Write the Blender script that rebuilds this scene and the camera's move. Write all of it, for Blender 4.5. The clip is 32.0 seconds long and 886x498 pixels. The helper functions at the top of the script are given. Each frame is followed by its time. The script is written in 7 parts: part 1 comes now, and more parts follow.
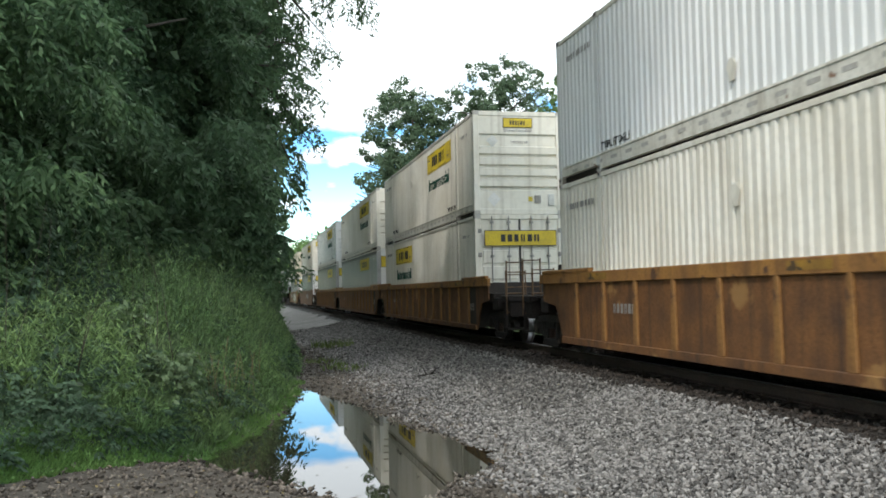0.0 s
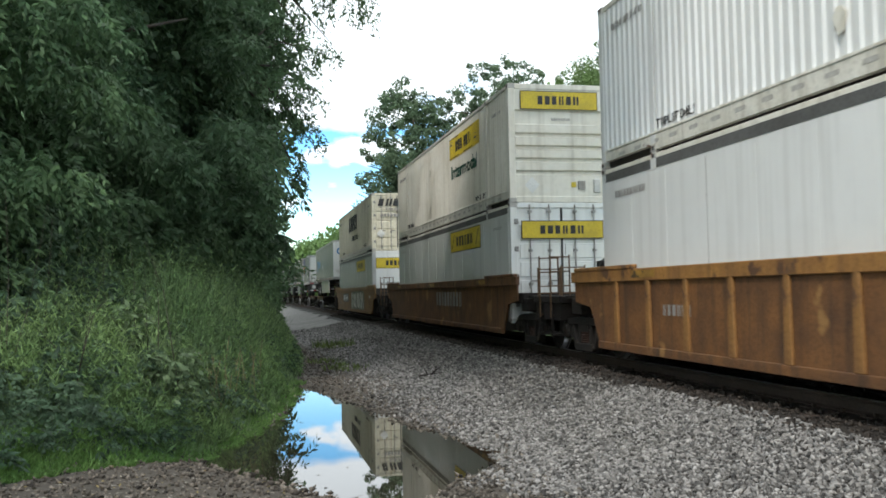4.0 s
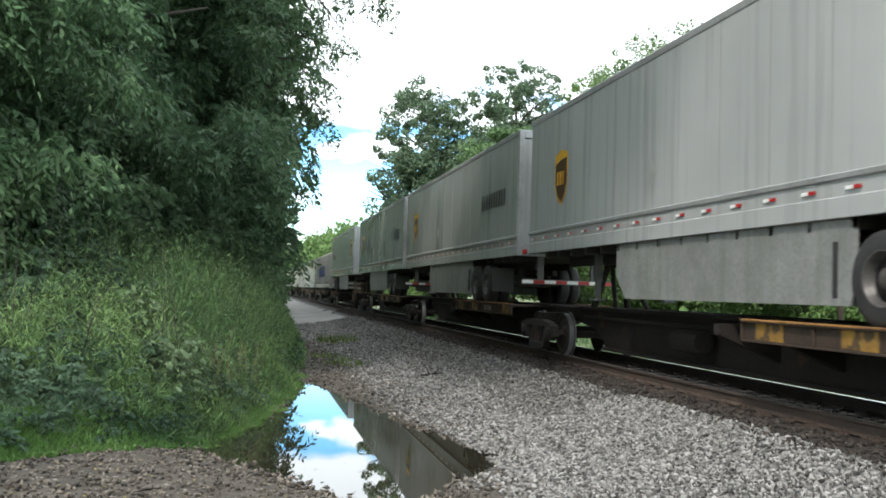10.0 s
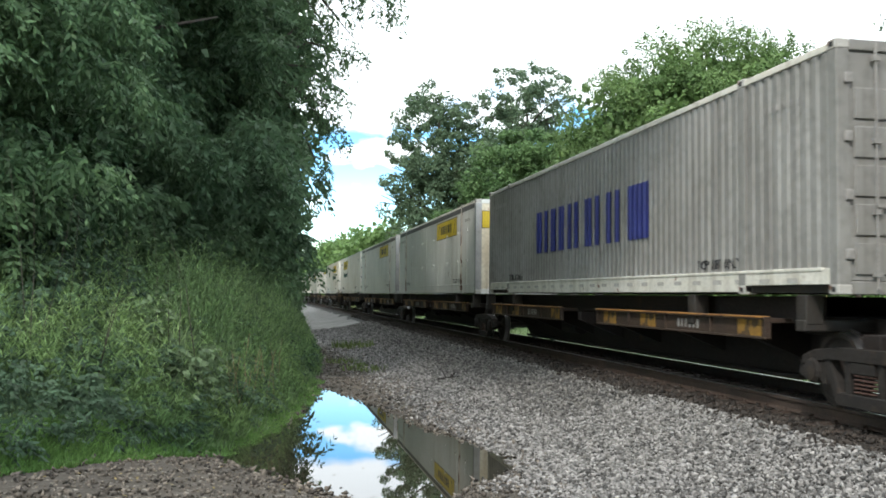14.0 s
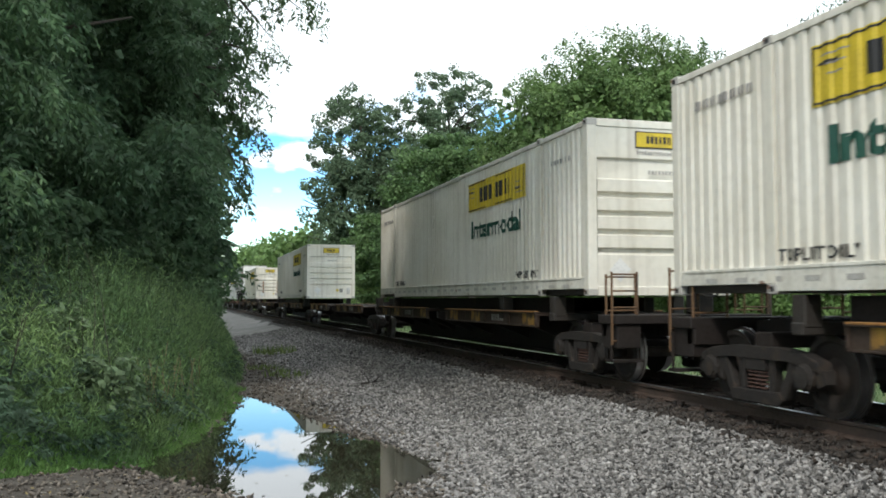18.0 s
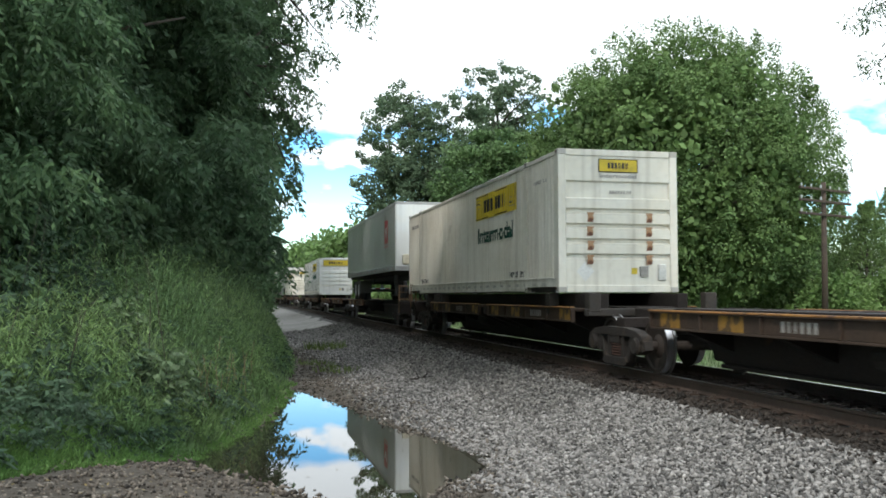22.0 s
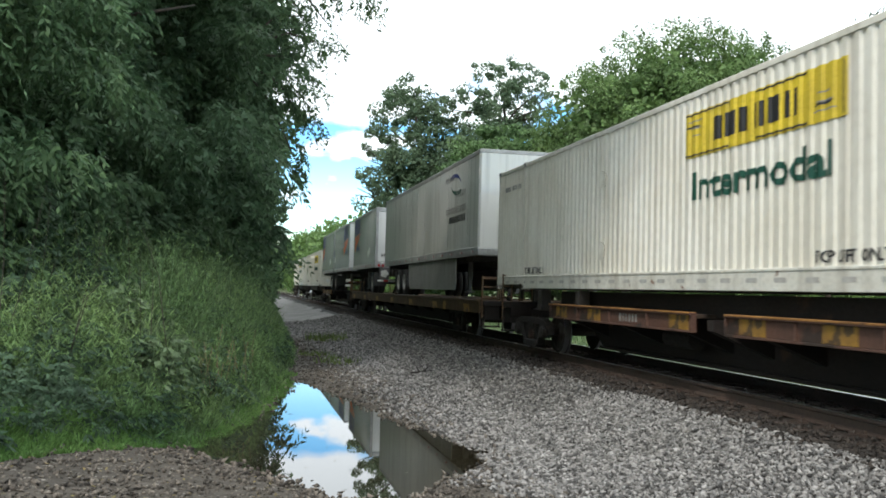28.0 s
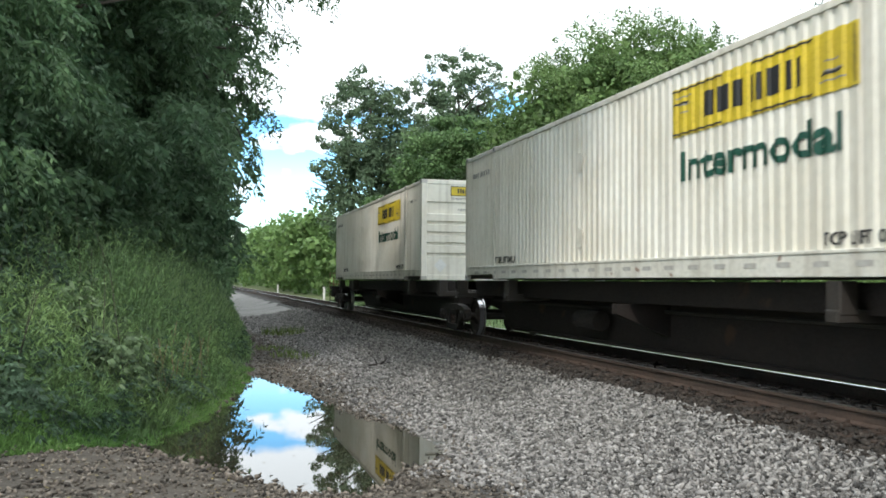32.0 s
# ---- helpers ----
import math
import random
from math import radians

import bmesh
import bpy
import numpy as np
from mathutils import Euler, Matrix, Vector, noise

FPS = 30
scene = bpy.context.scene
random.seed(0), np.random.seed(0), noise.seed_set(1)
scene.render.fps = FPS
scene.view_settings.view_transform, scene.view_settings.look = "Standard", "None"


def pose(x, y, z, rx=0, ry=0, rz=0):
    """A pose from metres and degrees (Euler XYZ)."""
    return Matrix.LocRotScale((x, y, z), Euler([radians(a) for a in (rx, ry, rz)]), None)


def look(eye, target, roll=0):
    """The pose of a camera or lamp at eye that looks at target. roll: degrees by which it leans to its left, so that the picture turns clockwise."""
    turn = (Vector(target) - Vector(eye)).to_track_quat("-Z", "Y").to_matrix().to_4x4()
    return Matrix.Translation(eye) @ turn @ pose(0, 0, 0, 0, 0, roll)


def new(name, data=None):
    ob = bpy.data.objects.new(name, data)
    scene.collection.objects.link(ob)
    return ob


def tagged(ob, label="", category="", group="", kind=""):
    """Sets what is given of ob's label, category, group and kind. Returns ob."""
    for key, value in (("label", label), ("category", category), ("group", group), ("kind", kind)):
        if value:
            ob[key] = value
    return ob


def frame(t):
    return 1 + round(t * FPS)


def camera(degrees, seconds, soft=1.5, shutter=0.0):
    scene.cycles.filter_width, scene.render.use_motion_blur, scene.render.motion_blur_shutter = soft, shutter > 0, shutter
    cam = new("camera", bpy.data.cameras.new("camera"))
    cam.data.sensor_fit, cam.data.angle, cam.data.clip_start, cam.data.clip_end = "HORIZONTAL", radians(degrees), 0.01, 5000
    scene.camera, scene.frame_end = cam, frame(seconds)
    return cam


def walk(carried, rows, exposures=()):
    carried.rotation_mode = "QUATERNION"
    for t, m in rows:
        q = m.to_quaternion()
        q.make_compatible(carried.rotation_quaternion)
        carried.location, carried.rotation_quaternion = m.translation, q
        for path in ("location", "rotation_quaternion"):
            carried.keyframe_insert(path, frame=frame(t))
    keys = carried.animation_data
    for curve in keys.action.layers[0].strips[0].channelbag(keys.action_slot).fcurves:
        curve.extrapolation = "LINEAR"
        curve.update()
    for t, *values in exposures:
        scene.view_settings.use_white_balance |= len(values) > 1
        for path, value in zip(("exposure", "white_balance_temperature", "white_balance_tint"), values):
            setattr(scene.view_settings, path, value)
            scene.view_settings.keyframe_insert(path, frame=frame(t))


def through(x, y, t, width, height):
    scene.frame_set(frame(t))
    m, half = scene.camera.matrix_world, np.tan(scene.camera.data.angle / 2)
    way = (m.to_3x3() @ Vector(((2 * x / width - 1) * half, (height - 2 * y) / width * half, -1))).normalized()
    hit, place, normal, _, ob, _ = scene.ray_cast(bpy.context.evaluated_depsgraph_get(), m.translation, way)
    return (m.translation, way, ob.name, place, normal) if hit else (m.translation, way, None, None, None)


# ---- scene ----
# The eye stands on a gravel lane beside a single track; x points away to the track, y along it, z = 0 is the rail top.
EYE = (0.0, 0.0, 1.29)


def aim(yaw, pitch, roll):
    return pose(*EYE, 0, 0, yaw) @ pose(0, 0, 0, 90 + pitch) @ pose(0, 0, 0, 0, 0, roll)


cam = camera(52.0, 32.0, soft=1.7, shutter=0.1)
walk(cam, [(t, aim(a, b, c)) for t, a, b, c in (
    (0.0, -12.39, 2.67, -1.08), (0.5, -12.26, 2.86, -1.70), (1.0, -12.02, 3.06, -1.48), (1.5, -12.19, 3.02, -0.83), 
    (2.0, -12.21, 3.01, -0.53), (2.5, -12.01, 3.07, -1.91), (3.0, -12.04, 3.08, -1.03), (3.5, -12.19, 2.63, -0.98), 
    (5.5, -12.76, 2.96, -1.13), (6.0, -12.85, 2.87, -0.89), (6.5, -12.64, 2.70, -0.09), (7.0, -12.76, 2.87, 0.49), 
    (7.5, -12.66, 3.00, 0.63), (8.0, -13.04, 2.89, 0.20), (8.5, -13.28, 2.65, 0.59), (9.0, -12.79, 2.48, 0.76), 
    (9.5, -12.22, 2.57, 0.39), (10.0, -11.82, 2.70, 1.76), (10.5, -12.00, 2.79, 1.56), (11.0, -13.19, 2.81, 1.76), 
    (11.5, -15.60, 2.85, 2.21), (12.0, -12.53, 2.46, 0.21), (12.5, -11.49, 2.55, 0.64), (13.0, -11.03, 2.41, 0.56), 
    (13.5, -10.91, 2.70, 0.61), (15.5, -13.28, 3.29, 0.57), (16.0, -17.22, 3.23, -0.17), (16.5, -18.73, 3.06, -0.43), 
    (17.0, -17.18, 2.93, -0.18), (17.5, -17.20, 3.19, 0.14), (18.0, -15.82, 3.16, -0.08), (18.5, -15.35, 2.73, 0.32), 
    (19.0, -15.40, 2.34, -0.35), (19.5, -15.72, 2.24, -0.65), (20.0, -15.48, 2.56, -0.48), (20.5, -14.74, 2.82, 0.10), 
    (21.0, -13.78, 2.97, -0.68), (21.5, -13.19, 2.85, -0.09), (22.0, -12.73, 2.91, -0.08), (22.5, -12.86, 3.06, 0.17), 
    (23.0, -13.25, 3.06, 0.38), (23.5, -14.04, 3.00, 0.73), (24.0, -15.07, 3.14, 0.24), (24.5, -15.51, 3.21, 0.25), 
    (25.0, -15.22, 3.15, 0.50), (25.5, -14.96, 3.26, 0.26), (27.5, -13.19, 2.76, 1.65), (28.0, -12.51, 2.56, 1.48), 
    (28.5, -12.30, 2.86, 1.43), (29.0, -12.43, 3.15, 1.78), (29.5, -13.49, 3.09, 0.79), (30.0, -14.52, 2.69, 0.26), 
    (30.5, -14.62, 2.34, 0.38), (31.0, -15.06, 2.25, 0.64), (31.5, -15.47, 2.13, 0.69), (32.0, -15.28, 2.07, 0.47),
)], exposures=[(t, 0.29 + s) for t, s in (
    (0, 0), (3, 0), (6, 0.0), (7, 0.05), (8, 0.22), (9, 0.32), (10.5, 0.58), (11.5, 0.6), (12.5, 0.55), (13.5, 0.45), (16, 0.08), (18, -0.06), (20, 0), (23, 0), (25, 0.08), (28, 0.1), (30, 0.15), (31, 0.25), (32, 0.3))])

# ---- light ----
SUN_AZ, SUN_EL = 212.0, 43.0      # degrees clockwise from +y, and height
world = bpy.data.worlds.new("sky")
scene.world = world
world.use_nodes = True
wn, wl = world.node_tree.nodes, world.node_tree.links
wn.clear()


def wnode(kind, **values):
    n = wn.new(kind)
    for key, v in values.items():
        n.inputs[key].default_value = v
    return n


sky = wn.new("ShaderNodeTexSky")
sky.sky_type, sky.sun_disc = "NISHITA", False
sky.sun_elevation, sky.sun_rotation = radians(SUN_EL), radians(SUN_AZ)
sky.air_density, sky.dust_density, sky.ozone_density = 1.0, 0.0, 1.6
coord = wn.new("ShaderNodeTexCoord")
stretch = wn.new("ShaderNodeMapping")
stretch.inputs["Scale"].default_value = (1.0, 1.0, 2.0)
stretch.inputs["Location"].default_value = (0.35, 0.1, 0.13)
billow = wnode("ShaderNodeTexNoise", Scale=7.0, Detail=6.0, Roughness=0.5)
split = wn.new("ShaderNodeSeparateXYZ")
rise = wn.new("ShaderNodeMath")                 # cloud cover closes with height over a clear strip near the horizon
rise.operation = "MULTIPLY_ADD"
rise.inputs[1].default_value, rise.inputs[2].default_value = 3.6, -0.585
cover = wn.new("ShaderNodeMath")
cover.operation = "ADD"
edge = wn.new("ShaderNodeMapRange")
edge.inputs["From Min"].default_value, edge.inputs["From Max"].default_value = 0.50, 0.60
edge.clamp = True
tint = wn.new("ShaderNodeMix")
tint.data_type = "RGBA"
tint.inputs[7].default_value = (7.5, 8.1, 8.5, 1)
back = wnode("ShaderNodeBackground", Strength=0.172)
out = wn.new("ShaderNodeOutputWorld")
wl.new(coord.outputs["Generated"], stretch.inputs["Vector"])
wl.new(stretch.outputs["Vector"], billow.inputs["Vector"])
wl.new(coord.outputs["Generated"], split.inputs["Vector"])
wl.new(split.outputs["Z"], rise.inputs[0])
wl.new(rise.outputs[0], cover.inputs[0])
wl.new(billow.outputs["Fac"], cover.inputs[1])
wl.new(cover.outputs[0], edge.inputs["Value"])
puff = wnode("ShaderNodeTexNoise", Scale=8.5, Detail=5.0, Roughness=0.45)      # small heaped clouds in the clear strip
heap = wn.new("ShaderNodeMapRange")
heap.inputs["From Min"].default_value, heap.inputs["From Max"].default_value = 0.575, 0.615
both = wn.new("ShaderNodeMath")
both.operation = "MAXIMUM"
wl.new(stretch.outputs["Vector"], puff.inputs["Vector"])
wl.new(puff.outputs["Fac"], heap.inputs["Value"])
wl.new(edge.outputs["Result"], both.inputs[0])
wl.new(heap.outputs["Result"], both.inputs[1])
wl.new(both.outputs[0], tint.inputs[0])
rich = wnode("ShaderNodeHueSaturation", Saturation=1.5, Value=1.22)
wl.new(sky.outputs["Color"], rich.inputs["Color"])
wl.new(rich.outputs["Color"], tint.inputs[6])
wl.new(tint.outputs[2], back.inputs["Color"])
wl.new(back.outputs["Background"], out.inputs["Surface"])

sun_lamp = bpy.data.lights.new("sun", "SUN")
sun_lamp.energy, sun_lamp.angle, sun_lamp.color = 2.05, radians(4.0), (1.0, 0.96, 0.90)
sun = new("sun", sun_lamp)
az, el = radians(SUN_AZ), radians(SUN_EL)
sun.matrix_world = look((40 * math.sin(az), 40 * math.cos(az), 60),
                        (40 * math.sin(az) - math.sin(az) * math.cos(el), 40 * math.cos(az) - math.cos(az) * math.cos(el), 60 - math.sin(el)))

# ---- materials ----
def material(name, base, second=None, rough=0.7, metal=0.0, scale=2.0, bump=0.0, bump_scale=40.0, streak=None, streak_amount=0.0,
             spots=None, spot_cut=0.62, spot_scale=1.3, island=0.0, ob_random=0.0, clear=0.0, spec=0.4, mottle=1.0, patchy=0.14):
    """A painted or natural surface: two colours mixed by broad noise, run-down streaks, spots, fine relief."""
    m = bpy.data.materials.new(name)
    m.use_nodes = True
    nt = m.node_tree
    b = nt.nodes["Principled BSDF"]
    b.inputs["Metallic"].default_value = metal
    b.inputs["Specular IOR Level"].default_value = spec
    b.inputs["Coat Weight"].default_value = clear
    b.inputs["Coat Roughness"].default_value = 0.16
    N, Lk = nt.nodes.new, nt.links.new
    tc = N("ShaderNodeTexCoord")

    def noise_of(sc, detail=5.0, stretch=(1, 1, 1)):
        mp = N("ShaderNodeMapping")
        mp.inputs["Scale"].default_value = stretch
        n = N("ShaderNodeTexNoise")
        n.inputs["Scale"].default_value, n.inputs["Detail"].default_value = sc, detail
        Lk(tc.outputs["Object"], mp.inputs["Vector"])
        Lk(mp.outputs["Vector"], n.inputs["Vector"])
        return n.outputs["Fac"]

    def ramp(fac, lo, hi):
        r = N("ShaderNodeMapRange")
        r.inputs["From Min"].default_value, r.inputs["From Max"].default_value = lo, hi
        Lk(fac, r.inputs["Value"])
        return r.outputs["Result"]

    def mix(fac, a, c):
        x = N("ShaderNodeMix")
        x.data_type = "RGBA"
        if isinstance(fac, float):
            x.inputs[0].default_value = fac
        else:
            Lk(fac, x.inputs[0])
        for i, v in ((6, a), (7, c)):
            if isinstance(v, tuple):
                x.inputs[i].default_value = (*v, 1)
            else:
                Lk(v, x.inputs[i])
        return x.outputs[2]

    second = second or tuple(0.8 * v for v in base)
    col = mix(ramp(noise_of(scale), 0.35, 0.68), base, second)
    fine = noise_of(scale * 11, 4.0)
    col = mix(ramp(fine, 0.45, 0.45 + 0.65 / max(mottle, 0.05)), col, tuple(0.6 * v for v in second))
    if streak:
        f = noise_of(1.0, 6.0, (5.0, 5.0, 0.22))
        r = ramp(f, 0.5, 0.78)
        k = N("ShaderNodeMath")
        k.operation = "MULTIPLY"
        k.inputs[1].default_value = streak_amount
        Lk(r, k.inputs[0])
        col = mix(k.outputs[0], col, streak)
    if spots:
        col = mix(ramp(noise_of(spot_scale, 9.0), spot_cut, spot_cut + 0.04), col, spots)
    if island or ob_random:
        hsv = N("ShaderNodeHueSaturation")
        src = N("ShaderNodeNewGeometry").outputs["Random Per Island"] if island else N("ShaderNodeObjectInfo").outputs["Random"]
        amount = island or ob_random
        v = N("ShaderNodeMapRange")
        v.inputs["To Min"].default_value, v.inputs["To Max"].default_value = 1 - amount, 1 + amount
        Lk(src, v.inputs["Value"])
        Lk(v.outputs["Result"], hsv.inputs["Value"])
        Lk(col, hsv.inputs["Color"])
        col = hsv.outputs["Color"]
    Lk(col, b.inputs["Base Color"])
    rr = N("ShaderNodeMapRange")
    rr.inputs["To Min"].default_value, rr.inputs["To Max"].default_value = max(0.02, rough - patchy), min(1.0, rough + patchy)
    Lk(fine, rr.inputs["Value"])
    Lk(rr.outputs["Result"], b.inputs["Roughness"])
    if bump:
        bn = N("ShaderNodeBump")
        bn.inputs["Strength"].default_value, bn.inputs["Distance"].default_value = bump, 0.03
        Lk(noise_of(bump_scale, 6.0), bn.inputs["Height"])
        Lk(bn.outputs["Normal"], b.inputs["Normal"])
    return m


def leaf_material(name, base, second, through=0.3, spread=0.35, rough=0.55):
    """Leaves: colour by clump noise and leaf by leaf, some light passes through."""
    m = bpy.data.materials.new(name)
    m.use_nodes = True
    nt = m.node_tree
    N, Lk = nt.nodes.new, nt.links.new
    b = nt.nodes["Principled BSDF"]
    b.inputs["Roughness"].default_value = rough
    b.inputs["Specular IOR Level"].default_value = 0.22
    tc, no = N("ShaderNodeTexCoord"), N("ShaderNodeTexNoise")
    no.inputs["Scale"].default_value, no.inputs["Detail"].default_value = 0.5, 5
    Lk(tc.outputs["Object"], no.inputs["Vector"])
    mr = N("ShaderNodeMapRange")
    mr.inputs["From Min"].default_value, mr.inputs["From Max"].default_value = 0.32, 0.68
    Lk(no.outputs["Fac"], mr.inputs["Value"])
    x = N("ShaderNodeMix")
    x.data_type = "RGBA"
    x.inputs[6].default_value, x.inputs[7].default_value = (*base, 1), (*second, 1)
    Lk(mr.outputs["Result"], x.inputs[0])
    h = N("ShaderNodeHueSaturation")
    v = N("ShaderNodeMapRange")
    v.inputs["To Min"].default_value, v.inputs["To Max"].default_value = 1 - spread, 1 + spread
    Lk(N("ShaderNodeNewGeometry").outputs["Random Per Island"], v.inputs["Value"])
    Lk(v.outputs["Result"], h.inputs["Value"])
    Lk(x.outputs[2], h.inputs["Color"])
    Lk(h.outputs["Color"], b.inputs["Base Color"])
    tr, add = N("ShaderNodeBsdfTranslucent"), N("ShaderNodeMixShader")
    Lk(h.outputs["Color"], tr.inputs["Color"])
    add.inputs[0].default_value = through
    Lk(b.outputs[0], add.inputs[1])
    Lk(tr.outputs[0], add.inputs[2])
    Lk(add.outputs[0], nt.nodes["Material Output"].inputs["Surface"])
    return m


M = {}
M["white"] = material("white_paint_weathered", (0.745, 0.72, 0.645), (0.645, 0.61, 0.52), 0.36, clear=0.2, streak=(0.34, 0.30, 0.24), streak_amount=0.55, scale=0.7, mottle=0.45)
M["white_clean"] = material("white_sheet_paint", (0.755, 0.76, 0.745), (0.69, 0.695, 0.68), 0.24, clear=0.7, streak=(0.42, 0.41, 0.39), streak_amount=0.35, scale=0.35, mottle=0.15, patchy=0.04)
M["white_rusty"] = material("white_paint_rust_streaked", (0.76, 0.76, 0.73), (0.66, 0.66, 0.63), 0.35, streak=(0.36, 0.27, 0.18), streak_amount=0.45, scale=0.7, spots=(0.22, 0.10, 0.05), spot_cut=0.70, mottle=0.2, clear=0.5)
M["cream"] = material("cream_paint_weathered", (0.66, 0.62, 0.49), (0.56, 0.52, 0.41), 0.55, streak=(0.28, 0.22, 0.14), streak_amount=0.6, scale=0.9)
M["grey_trailer"] = material("grey_trailer_skin", (0.42, 0.42, 0.41), (0.345, 0.348, 0.342), 0.25, streak=(0.14, 0.14, 0.14), streak_amount=0.45, scale=0.25, mottle=0.08, clear=0.6, patchy=0.02)
M["grey_dirty"] = material("dirty_grey_skin", (0.27, 0.265, 0.25), (0.20, 0.195, 0.18), 0.55, streak=(0.13, 0.12, 0.11), streak_amount=0.7, scale=0.6)
M["grey_rail"] = material("bare_aluminium_rail", (0.42, 0.42, 0.42), (0.32, 0.32, 0.31), 0.45, metal=0.5)
M["yellow"] = material("yellow_sign", (0.66, 0.50, 0.035), (0.52, 0.39, 0.035), 0.5, scale=2, streak=(0.30, 0.24, 0.05), streak_amount=0.5)
M["cream_rusty"] = material("cream_paint_with_rust_runs", (0.62, 0.55, 0.40), (0.52, 0.44, 0.30), 0.55, streak=(0.26, 0.14, 0.06), streak_amount=0.85, scale=1.2, spots=(0.25, 0.11, 0.045), spot_cut=0.60, spot_scale=0.9)
M["cream_stained"] = material("yellowed_paint_with_brown_runs", (0.70, 0.65, 0.52), (0.58, 0.50, 0.36), 0.5, streak=(0.25, 0.15, 0.08), streak_amount=0.8, scale=1.0, spots=(0.28, 0.14, 0.06), spot_cut=0.68, spot_scale=1.6)
M["rust_run"] = material("rust_run_on_paint", (0.70, 0.67, 0.60), (0.55, 0.46, 0.36), 0.7, scale=2, streak=(0.30, 0.14, 0.06), streak_amount=0.9, spots=(0.13, 0.05, 0.026), spot_cut=0.50, spot_scale=2.2)
M["rust_stain"] = material("rust_stain_on_paint", (0.42, 0.27, 0.16), (0.25, 0.115, 0.055), 0.75, scale=5, spots=(0.12, 0.05, 0.028), spot_cut=0.55, spot_scale=6)
M["black"] = material("black_lettering", (0.02, 0.02, 0.022), (0.03, 0.03, 0.03), 0.5)
M["green_ink"] = material("dark_green_lettering", (0.012, 0.075, 0.050), (0.009, 0.055, 0.038), 0.5)
M["blue_ink"] = material("blue_lettering", (0.028, 0.036, 0.19), (0.024, 0.03, 0.15), 0.45)
M["teal_ink"] = material("teal_blue_emblem", (0.01, 0.17, 0.40), (0.01, 0.14, 0.34), 0.45)
M["orange_ink"] = material("orange_emblem", (0.75, 0.13, 0.01), (0.65, 0.11, 0.01), 0.45)
M["red_ink"] = material("red_emblem", (0.45, 0.02, 0.02), (0.38, 0.02, 0.02), 0.45)
M["brown_ink"] = material("brown_shield", (0.055, 0.025, 0.012), (0.045, 0.02, 0.01), 0.45)
M["gold_ink"] = material("gold_shield", (0.70, 0.38, 0.03), (0.62, 0.33, 0.03), 0.45)
M["faint"] = material("faded_grey_lettering", (0.30, 0.29, 0.27), (0.24, 0.23, 0.22), 0.6)
M["placard"] = material("white_placard", (0.70, 0.70, 0.67), (0.5, 0.5, 0.48), 0.5)
M["reflect_red"] = material("red_reflective_tape", (0.40, 0.02, 0.02), (0.33, 0.02, 0.02), 0.35)
M["reflect_white"] = material("white_reflective_tape", (0.75, 0.75, 0.73), (0.65, 0.65, 0.63), 0.35)
M["well_brown"] = material("rusty_brown_car_paint", (0.185, 0.083, 0.028), (0.090, 0.043, 0.020), 0.7, streak=(0.03, 0.02, 0.015), streak_amount=0.95, spots=(0.26, 0.14, 0.05), spot_cut=0.63, bump=0.25)
M["well_yellow"] = material("faded_yellow_car_paint", (0.25, 0.14, 0.045), (0.13, 0.072, 0.03), 0.65, streak=(0.08, 0.04, 0.02), streak_amount=0.8, spots=(0.14, 0.06, 0.03), spot_cut=0.66, bump=0.2)
M["sill_olive"] = material("olive_brown_sill_paint", (0.095, 0.060, 0.026), (0.055, 0.035, 0.019), 0.7, streak=(0.03, 0.02, 0.015), streak_amount=0.8, spots=(0.30, 0.18, 0.05), spot_cut=0.66, bump=0.2)
M["stripe_yellow"] = material("yellow_safety_patch", (0.34, 0.19, 0.03), (0.18, 0.10, 0.03), 0.6, scale=4, spots=(0.07, 0.045, 0.025), spot_cut=0.52, spot_scale=5)
# grimy rusty steel, darkened further to put in shade under the loads
M["spine_brown"] = material("rusty_shaded_spine_steel", (0.016, 0.0105, 0.0082), (0.0105, 0.0075, 0.0062), 0.8, spots=(0.045, 0.023, 0.013), spot_cut=0.68, bump=0.25)
M["deck"] = material("worn_deck_edge", (0.15, 0.085, 0.04), (0.10, 0.057, 0.032), 0.75, spots=(0.045, 0.03, 0.022), spot_cut=0.54)
M["black_steel"] = material("grimy_black_steel", (0.022, 0.020, 0.018), (0.035, 0.028, 0.022), 0.7, bump=0.2)
# truck and wheel steels are darkened to put in the cars' shade
M["truck_steel"] = material("dusty_shaded_steel", (0.022, 0.018, 0.015), (0.012, 0.010, 0.009), 0.85, bump=0.3, spots=(0.03, 0.022, 0.016), spot_cut=0.6, spot_scale=4)
M["spring_steel"] = material("rusty_spring_steel", (0.07, 0.035, 0.025), (0.04, 0.022, 0.018), 0.8)
M["wheel_steel"] = material("wheel_steel", (0.048, 0.038, 0.032), (0.028, 0.023, 0.02), 0.7, metal=0.3)
M["bright_steel"] = material("bright_worn_steel", (0.72, 0.72, 0.74), (0.62, 0.62, 0.64), 0.34, metal=1.0)
M["dull_steel"] = material("dull_painted_steel", (0.12, 0.12, 0.118), (0.075, 0.074, 0.07), 0.6)
M["rail_white"] = material("scuffed_white_rail", (0.71, 0.69, 0.62), (0.58, 0.56, 0.49), 0.5, streak=(0.25, 0.21, 0.16), streak_amount=0.6, scale=2, spots=(0.2, 0.11, 0.07), spot_cut=0.66, spot_scale=3)
M["casting"] = material("grimy_white_casting", (0.46, 0.45, 0.42), (0.33, 0.31, 0.28), 0.6, scale=4, spots=(0.16, 0.08, 0.05), spot_cut=0.6, spot_scale=5)
